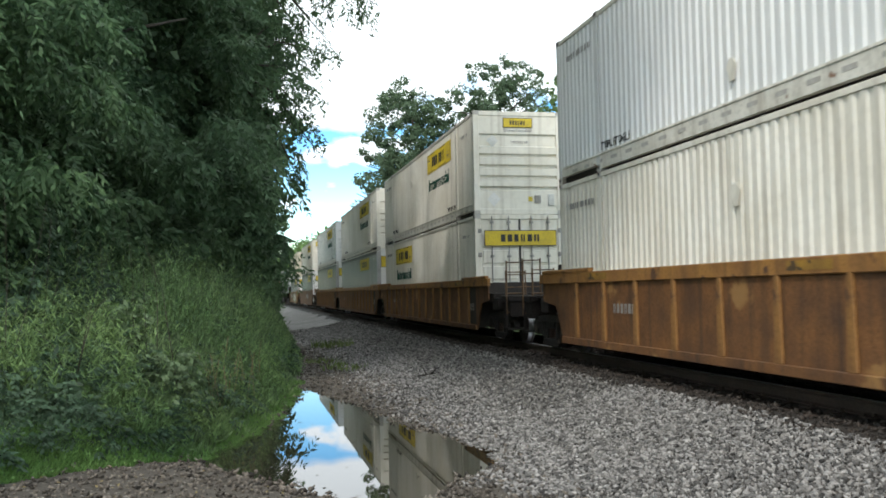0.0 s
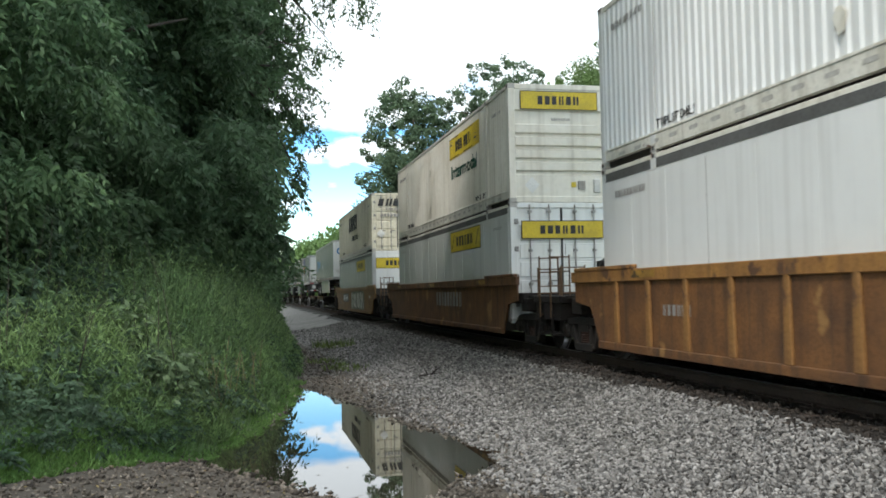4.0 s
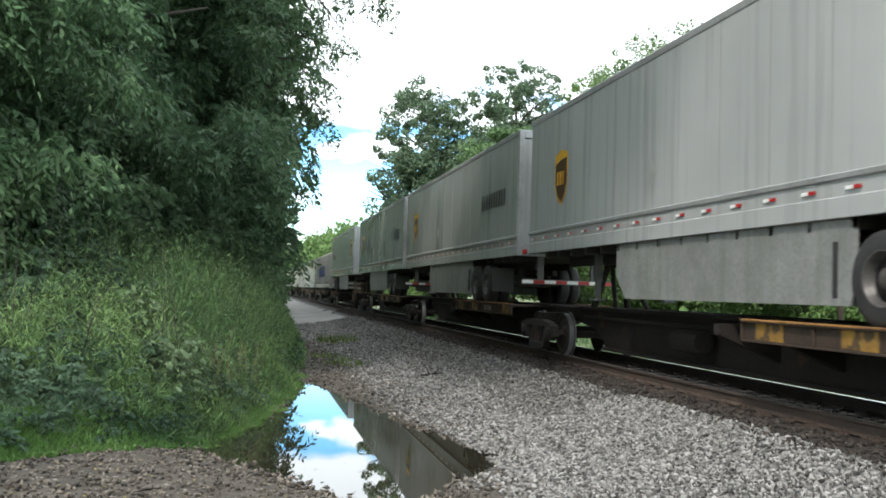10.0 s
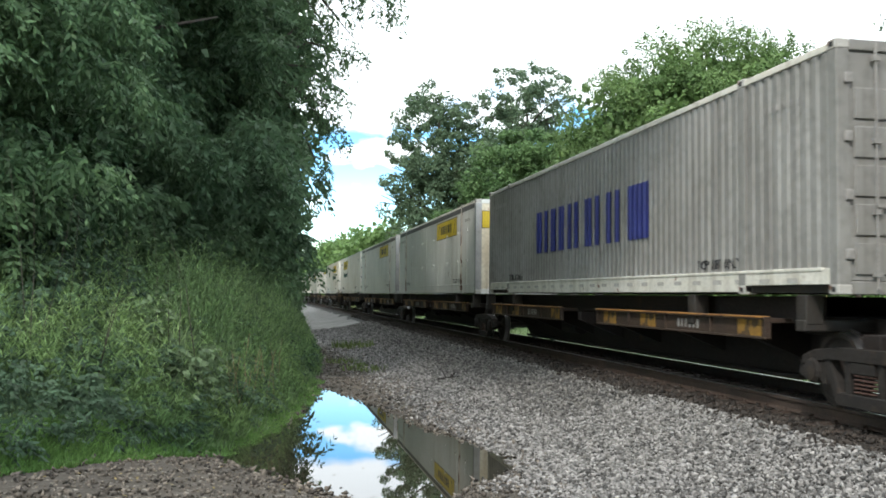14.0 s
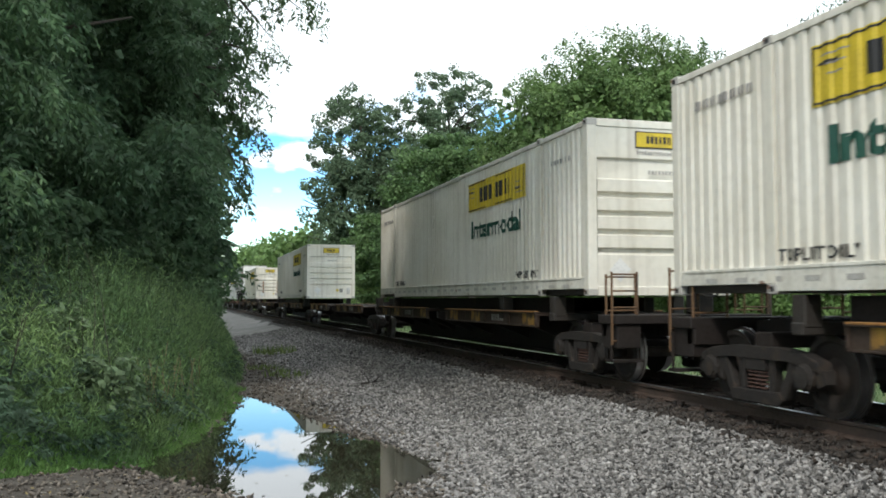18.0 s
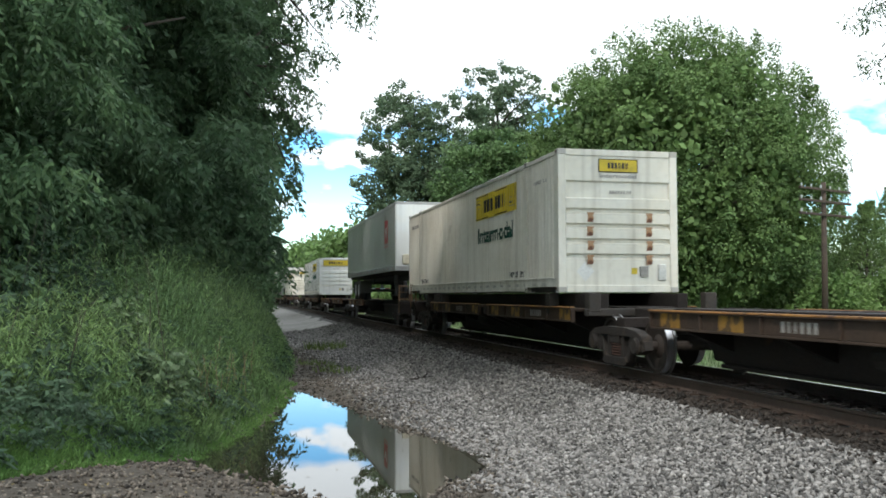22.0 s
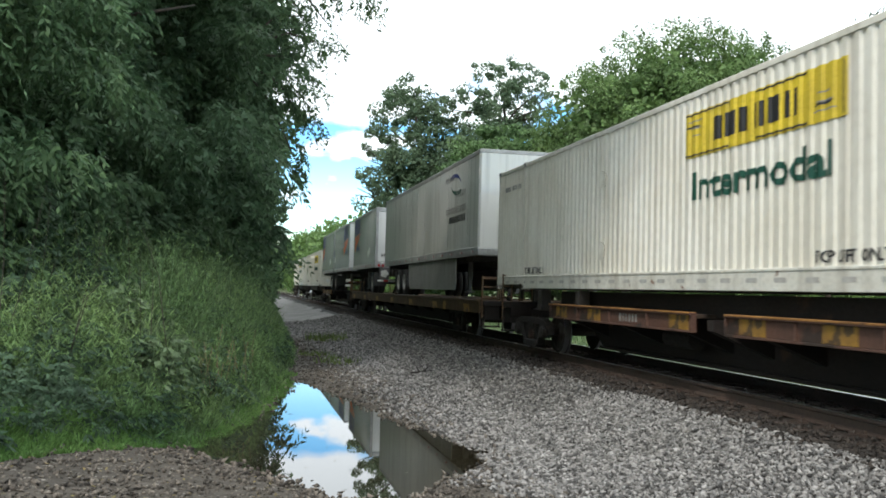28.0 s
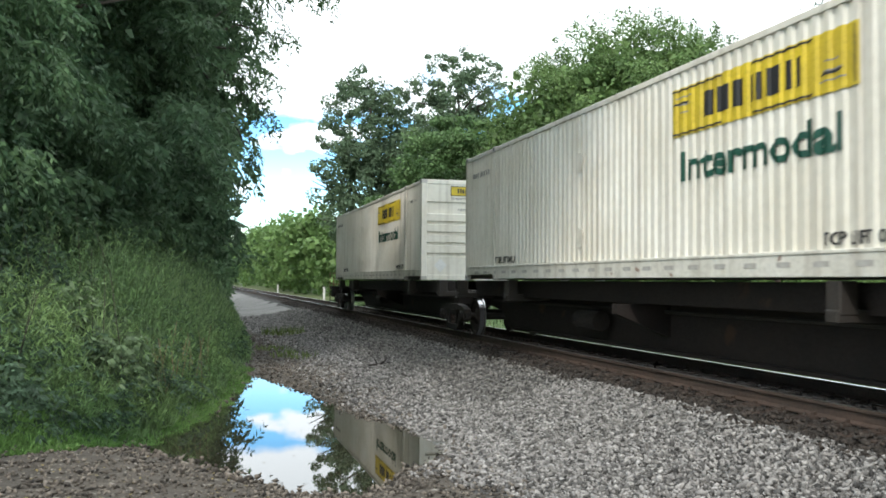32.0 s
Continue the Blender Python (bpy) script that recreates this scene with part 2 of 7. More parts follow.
M["rust_sill"] = material("red_brown_rusty_sill", (0.105, 0.052, 0.036), (0.065, 0.035, 0.026), 0.75, spots=(0.035, 0.023, 0.018), spot_cut=0.58, spot_scale=1.4, bump=0.2)
M["deck_dark"] = material("grimy_dark_deck_steel", (0.052, 0.033, 0.022), (0.026, 0.018, 0.014), 0.75, spots=(0.11, 0.058, 0.028), spot_cut=0.65, spot_scale=1.8)
M["rail_side"] = material("rusty_rail_side", (0.075, 0.05, 0.038), (0.05, 0.036, 0.028), 0.8)
# tie colour is lowered as well, for shade under the train
M["tie"] = material("weathered_oak_tie", (0.030, 0.022, 0.018), (0.050, 0.034, 0.025), 0.9, scale=3, bump=0.5, bump_scale=20, ob_random=0.3)
# rubber darkened a little for the shade below the trailers
M["tyre"] = material("dusty_tyre_rubber", (0.020, 0.020, 0.020), (0.034, 0.032, 0.031), 0.85)
M["rim"] = material("white_steel_rim", (0.46, 0.46, 0.44), (0.30, 0.29, 0.27), 0.5, scale=5)
M["dusty_rim"] = material("dusty_beige_rim", (0.27, 0.25, 0.22), (0.17, 0.155, 0.135), 0.6, scale=5)
M["dark_rim"] = material("grimy_dark_rim", (0.10, 0.09, 0.085), (0.06, 0.055, 0.05), 0.5, metal=0.3)
M["off_white"] = material("dull_off_white_trailer_skin", (0.73, 0.725, 0.695), (0.62, 0.615, 0.59), 0.3, streak=(0.22, 0.22, 0.21), streak_amount=0.55, scale=0.3, mottle=0.1, clear=0.8, patchy=0.03)
M["ochre"] = material("ochre_car_paint", (0.33, 0.16, 0.042), (0.20, 0.096, 0.033), 0.65, streak=(0.07, 0.04, 0.02), streak_amount=0.75, spots=(0.09, 0.045, 0.025), spot_cut=0.60, spot_scale=2.2, bump=0.2)
M["bark"] = material("furrowed_bark", (0.060, 0.050, 0.040), (0.040, 0.033, 0.027), 0.9, scale=5, bump=0.8, bump_scale=14)
M["pole_wood"] = material("old_pole_wood", (0.075, 0.055, 0.042), (0.05, 0.038, 0.03), 0.9, scale=4, bump=0.4)
M["glass_insulator"] = material("pale_insulator", (0.45, 0.50, 0.50), (0.4, 0.45, 0.45), 0.2)
# skirt grey is lowered to put in the shade it hangs in
M["skirt"] = material("shaded_trailer_skirt", (0.24, 0.24, 0.23), (0.175, 0.175, 0.165), 0.5, streak=(0.10, 0.12, 0.10), streak_amount=0.5)

# ---- mesh helpers ----
def mesh_of(name, bm, mat, smooth=False):
    me = bpy.data.meshes.new(name)
    bmesh.ops.recalc_face_normals(bm, faces=bm.faces)
    bm.to_mesh(me)
    bm.free()
    me.materials.append(mat)
    if smooth:
        me.polygons.foreach_set("use_smooth", [True] * len(me.polygons))
    return me


def part(name, bm, mat, parent, label="", smooth=False):
    me = bm if isinstance(bm, bpy.types.Mesh) else mesh_of(name, bm, mat, smooth)
    ob = new(name, me)
    ob.parent = parent
    if label:
        ob["label"] = label
    return ob


def thing(name, label, category, group="", kind="", m=None):
    ob = new(name)
    ob.empty_display_size = 0.2
    if m is not None:
        ob.matrix_world = m
    return tagged(ob, label, category, group, kind)


def box(bm, x0, x1, y0, y1, z0, z1, bevel=0.0):
    v = [bm.verts.new((x, y, z)) for x in (x0, x1) for y in (y0, y1) for z in (z0, z1)]
    fs = [bm.faces.new([v[i] for i in q]) for q in ((0, 1, 3, 2), (4, 6, 7, 5), (0, 4, 5, 1), (2, 3, 7, 6), (0, 2, 6, 4), (1, 5, 7, 3))]
    if bevel:
        bmesh.ops.bevel(bm, geom=list({e for f in fs for e in f.edges}), offset=bevel, segments=1, affect="EDGES")


def boxes(*rows, bevel=0.0):
    bm = bmesh.new()
    for r in rows:
        box(bm, *r, bevel=bevel)
    return bm


def prism(bm, pts, axis, a, c):
    """Extrudes a closed outline: axis 'x' takes (y, z), 'y' takes (x, z), 'z' takes (x, y)."""
    place = {"x": lambda p, d: (d, p[0], p[1]), "y": lambda p, d: (p[0], d, p[1]), "z": lambda p, d: (p[0], p[1], d)}[axis]
    lo, hi = [bm.verts.new(place(p, a)) for p in pts], [bm.verts.new(place(p, c)) for p in pts]
    n = len(pts)
    for i in range(n):
        bm.faces.new((lo[i], lo[(i + 1) % n], hi[(i + 1) % n], hi[i]))
    bm.faces.new(lo)
    bm.faces.new(hi[::-1])


def tube(bm, p, q, r, n=8, r2=None):
    p, q = Vector(p), Vector(q)
    d = (q - p).normalized()
    a = d.orthogonal().normalized()
    b = d.cross(a)
    rings = []
    for c, rad in ((p, r), (q, r if r2 is None else r2)):
        rings.append([bm.verts.new(c + rad * (math.cos(k * 2 * math.pi / n) * a + math.sin(k * 2 * math.pi / n) * b)) for k in range(n)])
    for k in range(n):
        bm.faces.new((rings[0][k], rings[0][(k + 1) % n], rings[1][(k + 1) % n], rings[1][k]))
    bm.faces.new(rings[0][::-1])
    bm.faces.new(rings[1])


def lathe_x(bm, profile, cx, cy, cz, n=20, capped=True):
    """Spins (x, r) pairs round the x axis through (cx, cy, cz)."""
    rings = [[bm.verts.new((cx + x, cy + r * math.cos(k * 2 * math.pi / n), cz + r * math.sin(k * 2 * math.pi / n))) for k in range(n)] for x, r in profile]
    for a, b in zip(rings, rings[1:]):
        for k in range(n):
            bm.faces.new((a[k], a[(k + 1) % n], b[(k + 1) % n], b[k]))
    if capped:
        bm.faces.new(rings[0][::-1])
        bm.faces.new(rings[-1])


def numpy_mesh(name, verts, faces, mat):
    """A mesh from arrays: verts (n, 3), faces (m, k)."""
    me = bpy.data.meshes.new(name)
    n, (m, k) = len(verts), faces.shape
    me.vertices.add(n)
    me.vertices.foreach_set("co", np.asarray(verts, np.float32).ravel())
    me.loops.add(m * k)
    me.loops.foreach_set("vertex_index", faces.astype(np.int32).ravel())
    me.polygons.add(m)
    me.polygons.foreach_set("loop_start", np.arange(0, m * k, k, dtype=np.int32))
    me.polygons.foreach_set("loop_total", np.full(m, k, dtype=np.int32))
    me.update(calc_edges=True)
    me.materials.append(mat)
    return me

# ---- ground ----
TRACK_X = 7.52                     # middle of the track
RAILS = (TRACK_X - 0.7525, TRACK_X + 0.7525)
WATER_Z = -0.76
PUDDLE = [(1.25, 20.3), (0.85, 18.0), (0.45, 15.4), (0.0, 13.6), (-0.75, 12.5), (-0.55, 11.4), (0.25, 10.2), (0.95, 8.9), (1.6, 8.5),
          (2.2, 9.5), (2.9, 10.4), (3.4, 11.2), (3.0, 12.3), (2.5, 13.8), (2.2, 15.5), (1.8, 17.8)]


def grass_edge(y):
    """x of the grass's edge beside the lane."""
    return np.interp(y, [0, 8.0, 9.2, 10.6, 12.5, 15, 18, 23, 30, 60, 120, 400], [-4.5, -3.4, -2.4, -1.35, -0.35, 0.25, 0.75, 1.3, 1.75, 2.6, 3.4, 4.0])


def puddle_distance(x, y):
    """Signed distance to the puddle's outline, positive outside."""
    p = np.array(PUDDLE)
    best, inside = np.full(np.shape(x), 1e9), np.zeros(np.shape(x), bool)
    for a, b in zip(p, np.roll(p, -1, 0)):
        d = b - a
        k = np.clip(((x - a[0]) * d[0] + (y - a[1]) * d[1]) / (d @ d), 0, 1)
        best = np.minimum(best, np.hypot(x - a[0] - k * d[0], y - a[1] - k * d[1]))
        cross = ((a[1] > y) != (b[1] > y)) & (x < (b[0] - a[0]) * (y - a[1]) / (b[1] - a[1] + 1e-9) + a[0])
        inside ^= cross
    return np.where(inside, -best, best)


def ripple(x, y):
    return (np.sin(2.1 * x + 0.7 * y) + np.sin(1.3 * y - 1.7 * x + 1.0) + np.sin(4.3 * x + 2.9 * y) * 0.5 + np.sin(5.9 * y - 3.1 * x) * 0.5) / 3


def ground_z(x, y):
    x, y = np.asarray(x, float), np.asarray(y, float)
    bed = np.interp(x, [-900, -40, -9, -4, 0, 1.8, 3.0, 4.2, 5.2, 5.9, 6.25, 8.8, 9.2, 12.5, 14, 20, 60, 900],
                    [0.5, 0.5, 0.1, -0.25, -0.66, -0.70, -0.69, -0.58, -0.38, -0.22, -0.20, -0.20, -0.22, -0.85, -0.8, -0.5, -0.3, -0.3])
    lane = np.clip((5.6 - np.abs(x - 1.0)) / 3, 0, 1)
    bank = np.clip((grass_edge(y) - x) / 3.0, 0, 1)
    z = bed + 0.035 * lane * ripple(x * 1.1, y * 0.9) + 0.45 * bank * np.clip((x + 12) / 6, 0, 1)
    sd = puddle_distance(x, y) + 0.10 * ripple(x * 2.3, y * 2.3)
    dip = WATER_Z + np.clip(sd, -0.9, 1.2) * 0.13
    near = np.clip(1 - np.clip(sd, 0, None) / 0.9, 0, 1)
    z = np.where(x < 3.9, z * (1 - near) + np.minimum(dip, z + 0.02) * near, z)
    return z


def build_ground():
    xs = np.unique(np.concatenate([np.linspace(-900, -40, 12), np.linspace(-40, -5, 22), np.arange(-5, 4.4, 0.11), np.arange(4.4, 10, 0.2), np.linspace(10, 40, 26), np.linspace(40, 900, 12)]).round(3))
    ys = np.unique(np.concatenate([np.linspace(-300, -10, 12), np.arange(-10, 8, 0.5), np.arange(8, 21, 0.11), np.arange(21, 45, 0.4), np.linspace(45, 150, 60), np.linspace(150, 700, 40), np.linspace(700, 2600, 10)]).round(3))
    X, Y = np.meshgrid(xs, ys)
    Z = ground_z(X, Y)
    n, m = X.shape
    idx = np.arange(n * m).reshape(n, m)
    faces = np.stack([idx[:-1, :-1], idx[:-1, 1:], idx[1:, 1:], idx[1:, :-1]], -1).reshape(-1, 4)
    me = numpy_mesh("ground", np.stack([X, Y, Z], -1).reshape(-1, 3), faces, M["soil"])
    me.materials.append(M["ballast"])
    me.materials.append(M["lane"])
    me.materials.append(M["meadow"])
    me.materials.append(M["track_dirt"])
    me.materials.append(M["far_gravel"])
    cx = X[:-1, :-1].ravel() + 0.05
    cy = Y[:-1, :-1].ravel() + 0.05
    wob = 0.35 * ripple(cx * 1.7, cy * 1.3)
    patchy = 20 * (np.random.default_rng(12).random(len(cx)) - 0.5)          # breaks up the near edge of the painted sun patch
    left = grass_edge(cy)
    slot = np.where(cx < left + wob * 0.5, 0, 2)
    slot = np.where((cx > 2.6 + wob + np.clip((cy - 40) / 60, 0, 1) * 0.4) & (cx < 13.4 + wob), 1, slot)
    slot = np.where(cx >= 13.4 + wob, 3, slot)
    slot = np.where((cx > 9.9) & (cx < 13.4 + wob), 5, slot)
    # a sun patch on the far lane, painted as paler gravel
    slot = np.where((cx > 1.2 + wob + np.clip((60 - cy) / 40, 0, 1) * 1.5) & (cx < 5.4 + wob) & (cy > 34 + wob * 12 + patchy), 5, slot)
    slot = np.where((cx > 5.75 + wob * 0.5) & (cx < 9.9 + wob * 0.8), 4, slot)
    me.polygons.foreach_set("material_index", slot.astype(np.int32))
    me.polygons.foreach_set("use_smooth", np.ones(len(slot), bool))
    ob = new("ground", me)
    return tagged(ob, "grassy ground with a muddy gravel lane and grey ballast bed", "ground", kind="structure")


M["soil"] = material("leafy_soil", (0.075, 0.085, 0.035), (0.055, 0.075, 0.025), 0.95, scale=1.2, bump=0.8, bump_scale=9)
# darkened so that gaps between the loose stones look shaded
M["ballast"] = material("shaded_gap_ballast", (0.072, 0.070, 0.067), (0.048, 0.047, 0.045), 0.95, scale=0.5, bump=1.0, bump_scale=16, spots=(0.09, 0.08, 0.07), spot_cut=0.6, spot_scale=14)
M["lane"] = material("muddy_lane_gravel", (0.085, 0.074, 0.060), (0.055, 0.048, 0.039), 0.9, scale=0.9, bump=1.0, bump_scale=16, spots=(0.25, 0.23, 0.20), spot_cut=0.62, spot_scale=12)
# pale far shoulder; on the lane this colour also stands in for sunlight
M["far_gravel"] = material("pale_and_sunlit_gravel", (0.31, 0.30, 0.285), (0.21, 0.205, 0.192), 0.95, scale=0.8, bump=1.0, bump_scale=18, spots=(0.14, 0.14, 0.12), spot_cut=0.62, spot_scale=6)
# oily dirt, with the train's shade also put into its colour
M["track_dirt"] = material("oily_shaded_track_dirt", (0.034, 0.028, 0.022), (0.021, 0.018, 0.015), 0.9, scale=0.8, bump=1.0, bump_scale=18, spots=(0.06, 0.047, 0.036), spot_cut=0.6, spot_scale=9)
M["meadow"] = material("rough_grass_ground", (0.075, 0.11, 0.035), (0.11, 0.13, 0.05), 0.95, scale=0.6, bump=0.8, bump_scale=6)
ground = build_ground()


def build_puddle():
    pts = np.array(PUDDLE)
    mid = pts.mean(0)
    bm = bmesh.new()
    vs = [bm.verts.new((*(mid + (p - mid) * 1.18), WATER_Z)) for p in pts]
    bm.faces.new(vs)
    m = bpy.data.materials.new("still_brown_water")
    m.use_nodes = True
    b = m.node_tree.nodes["Principled BSDF"]
    b.inputs["Base Color"].default_value = (0.022, 0.019, 0.012, 1)
    b.inputs["Roughness"].default_value = 0.015
    b.inputs["IOR"].default_value = 1.6
    b.inputs["Specular IOR Level"].default_value = 1.0
    no, bu = m.node_tree.nodes.new("ShaderNodeTexNoise"), m.node_tree.nodes.new("ShaderNodeBump")
    no.inputs["Scale"].default_value = 5.0
    bu.inputs["Strength"].default_value, bu.inputs["Distance"].default_value = 0.02, 0.01
    m.node_tree.links.new(no.outputs["Fac"], bu.inputs["Height"])
    m.node_tree.links.new(bu.outputs["Normal"], b.inputs["Normal"])
    me = mesh_of("water", bm, m)
    return tagged(new("water", me), "still brown rain puddle on the gravel lane", "puddle", kind="structure")


build_puddle()


# ---- track ----
def rail_mesh(y0, y1):
    half = [(0.0, 0.0), (0.034, 0.0), (0.036, -0.012), (0.034, -0.038), (0.010, -0.052), (0.009, -0.14), (0.03, -0.155), (0.07, -0.165), (0.07, -0.178), (0.0, -0.178)]
    pts = half[1:] + [(-x, z) for x, z in half[-2:0:-1]]
    bm = bmesh.new()
    prism(bm, pts, "y", y0, y1)
    me = mesh_of("rail", bm, M["rail_side"])
    me.materials.append(M["bright_steel"])
    for p in me.polygons:
        if p.normal.z > 0.9 and p.center.z > -0.004:
            p.material_index = 1
    return me


def build_track():
    track = thing("railway_track", "single railway track with shiny rail heads on timber ties", "railway track", kind="structure")
    for x in RAILS:
        r = part("rail", rail_mesh(-80, 900), None, track, "steel rail with a bright worn head")
        r.location = (x, 0, 0)
    return track


track = build_track()

# ---- foliage ----
def leaf_cloud(blobs, size, slim=0.5, droop=0.0, shell=0.55, seed=1, face=0.0):
    """Leaves as small rhombs in blobs (x, y, z, rx, ry, rz, count); face turns their blades outwards and up. Returns verts and faces."""
    g = np.random.default_rng(seed)
    out = []
    for x, y, z, rx, ry, rz, n in blobs:
        d = g.normal(size=(n, 3))
        d /= np.linalg.norm(d, axis=1)[:, None]
        r = shell + (1.06 - shell) * g.random(n) ** 0.6
        lump = 1 + 0.13 * np.sin(d[:, 0] * 5 + x) * np.sin(d[:, 1] * 6 + y) + 0.13 * np.sin(d[:, 2] * 7 + z + d[:, 0] * 4)
        c = np.array([x, y, z]) + d * (r * lump)[:, None] * np.array([rx, ry, rz])
        a = g.normal(size=(n, 3)) + d * 0.7 + np.array([0, 0, -droop])
        a /= np.linalg.norm(a, axis=1)[:, None]
        if face:
            up = face * (d * 0.9 + np.array([0, 0, 0.55])) + (1 - face) * g.normal(size=(n, 3))
            a = np.cross(up, g.normal(size=(n, 3)))
            a /= np.linalg.norm(a, axis=1)[:, None] + 1e-9
            b = np.cross(up, a)
        else:
            b = np.cross(a, g.normal(size=(n, 3)) + d * 0.6)
        b /= np.linalg.norm(b, axis=1)[:, None] + 1e-9
        s = size * (0.6 + 0.8 * g.random(n))[:, None]
        k = np.cross(a, b) * s * 0.12
        out.append(np.stack([c - a * s * 0.5, c + b * s * 0.5 * slim + k, c + a * s * 0.5, c - b * s * 0.5 * slim + k], 1))
    v = np.concatenate(out).reshape(-1, 3)
    return v, np.arange(len(v)).reshape(-1, 4)


def frond_cloud(blobs, length, leaflet, pairs, droop=0.6, seed=1, slim=0.3):
    """Compound leaves: a drooping stalk with pairs of slim leaflets, n stalks in each blob."""
    g = np.random.default_rng(seed)
    out = []
    for x, y, z, rx, ry, rz, n in blobs:
        d = g.normal(size=(n, 3))
        d /= np.linalg.norm(d, axis=1)[:, None]
        c = np.array([x, y, z]) + d * (0.25 + 0.75 * g.random(n) ** 0.6)[:, None] * np.array([rx, ry, rz])
        a = g.normal(size=(n, 3)) * 0.5 + d * np.array([1, 1, 0.4]) + np.array([0, 0, -0.25])
        a /= np.linalg.norm(a, axis=1)[:, None]
        b = np.cross(a, np.array([0, 0, 1.0]) + 0.5 * g.normal(size=(n, 3)))
        b /= np.linalg.norm(b, axis=1)[:, None] + 1e-9
        L = length * (0.6 + 0.7 * g.random(n))[:, None]
        for k in range(pairs):
            f = (k + 0.6) / pairs
            p = c + a * L * f + np.array([0, 0, -1.0]) * droop * L * f * f
            for s in (-1, 1):
                e = b * s * 0.75 + a * 0.55 + np.array([0, 0, -0.45 * droop - 0.35]) + 0.18 * g.normal(size=(n, 3))
                e /= np.linalg.norm(e, axis=1)[:, None]
                w = np.cross(e, a + 0.4 * g.normal(size=(n, 3)))
                w /= np.linalg.norm(w, axis=1)[:, None] + 1e-9
                q = leaflet * (0.75 + 0.5 * g.random(n))[:, None] * (1.1 - 0.35 * f)
                out.append(np.stack([p, p + e * q * 0.45 + w * q * slim * 0.5, p + e * q, p + e * q * 0.45 - w * q * slim * 0.5], 1))
    v = np.concatenate(out).reshape(-1, 3)
    return v, np.arange(len(v)).reshape(-1, 4)


def clumped(x, y, z, rx, ry, rz, clumps, leaves, clump_r, seed, top=1.0, hollow=0.6):
    """Many small blobs over an ellipsoid, with gaps, for an uneven crown."""
    g = np.random.default_rng(seed)
    rows = []
    for _ in range(clumps):
        d = g.normal(size=3)
        d /= np.linalg.norm(d)
        r = hollow + (1 - hollow) * g.random()
        s = clump_r * (0.6 + 0.8 * g.random())
        rows.append((x + d[0] * r * rx, y + d[1] * r * ry, z + d[2] * r * rz, s, s, s * 0.8 * top, max(8, int(leaves * (0.7 + 0.6 * g.random())))))
    return rows


def boughs(x, y, z0, z1, reach, n, fronds, seed, side=0.0, spread=math.pi, open_at=None):
    """Layered drooping sprays on boughs round a stem; side turns most of them to one bearing, open_at leaves a shaded hollow free."""
    g = np.random.default_rng(seed)
    rows = []
    for k in range(n):
        f = (k + g.random()) / n
        z = z0 + (z1 - z0) * f
        a = side + spread * g.uniform(-1, 1)
        L = reach * (0.55 + 0.45 * math.sin(math.pi * (0.15 + 0.75 * f))) * g.uniform(0.65, 1.1)
        drop = g.uniform(0.5, 1.5)
        for i in range(6):
            u = 0.34 + 0.66 * i / 5
            c = (x + math.cos(a) * L * u + g.normal() * 0.16, y + math.sin(a) * L * u + g.normal() * 0.16, z + 0.5 * u * L * 0.4 - drop * u * u)
            if open_at and sum(((p - q) / r) ** 2 for p, q, r in zip(c, *open_at)) < 1:
                continue
            w = 0.30 + 0.42 * math.sin(math.pi * min(1.0, u * 0.85))
            rows.append((*c, w, w, w * 0.36, int(fronds * w * 2)))
    return rows


def trunk_mesh(height, r0, limbs, seed, reach=3.0, lean=(0, 0)):
    g = random.Random(seed)
    bm = bmesh.new()
    pts = [Vector((lean[0] * k / 6 + g.uniform(-0.1, 0.1) * k, lean[1] * k / 6 + g.uniform(-0.1, 0.1) * k, height * k / 6)) for k in range(7)]
    for k in range(6):
        tube(bm, pts[k], pts[k + 1], r0 * (1 - k / 7.5), 9, r0 * (1 - (k + 1) / 7.5))
    for _ in range(limbs):
        k = g.randint(2, 5)
        a = g.uniform(0, 2 * math.pi)
        p = pts[k]
        q = p + Vector((math.cos(a) * reach * 0.5, math.sin(a) * reach * 0.5, g.uniform(0.6, 1.6)))
        e = q + Vector((math.cos(a + 0.3) * reach * 0.5, math.sin(a + 0.3) * reach * 0.5, g.uniform(0.2, 1.4)))
        tube(bm, p, q, r0 * 0.35, 6, r0 * 0.2)
        tube(bm, q, e, r0 * 0.2, 6, r0 * 0.07)
    return mesh_of("trunk", bm, M["bark"], True)


def tree(label, x, y, height, blobs, size, mat, slim=0.5, droop=0.0, r0=0.25, limbs=7, seed=1, reach=3.0, name="tree", category="tree", group="", shell=0.5, frond=None, face=0.0, fill=None):
    base = float(ground_z(x, y)) - 0.05
    t = thing(name, label, category, group, m=pose(x, y, base))
    part("trunk", trunk_mesh(height, r0, limbs, seed, reach), None, t, "furrowed brown trunk with limbs")
    if frond:
        v, f = frond_cloud(blobs, frond[0], size, frond[1], droop, seed, slim)
    else:
        v, f = leaf_cloud(blobs, size, slim, droop, shell, seed, face)
    if fill:
        v2, f2 = leaf_cloud(fill[0], fill[1], 0.7, 0.3, 0.1, seed + 500, 0.3)
        v, f = np.concatenate([v, v2]), np.concatenate([f, f2 + len(v)])
    v = v - np.array([x, y, base])
    part("crown", numpy_mesh("crown", v, f, mat), None, t)
    return t


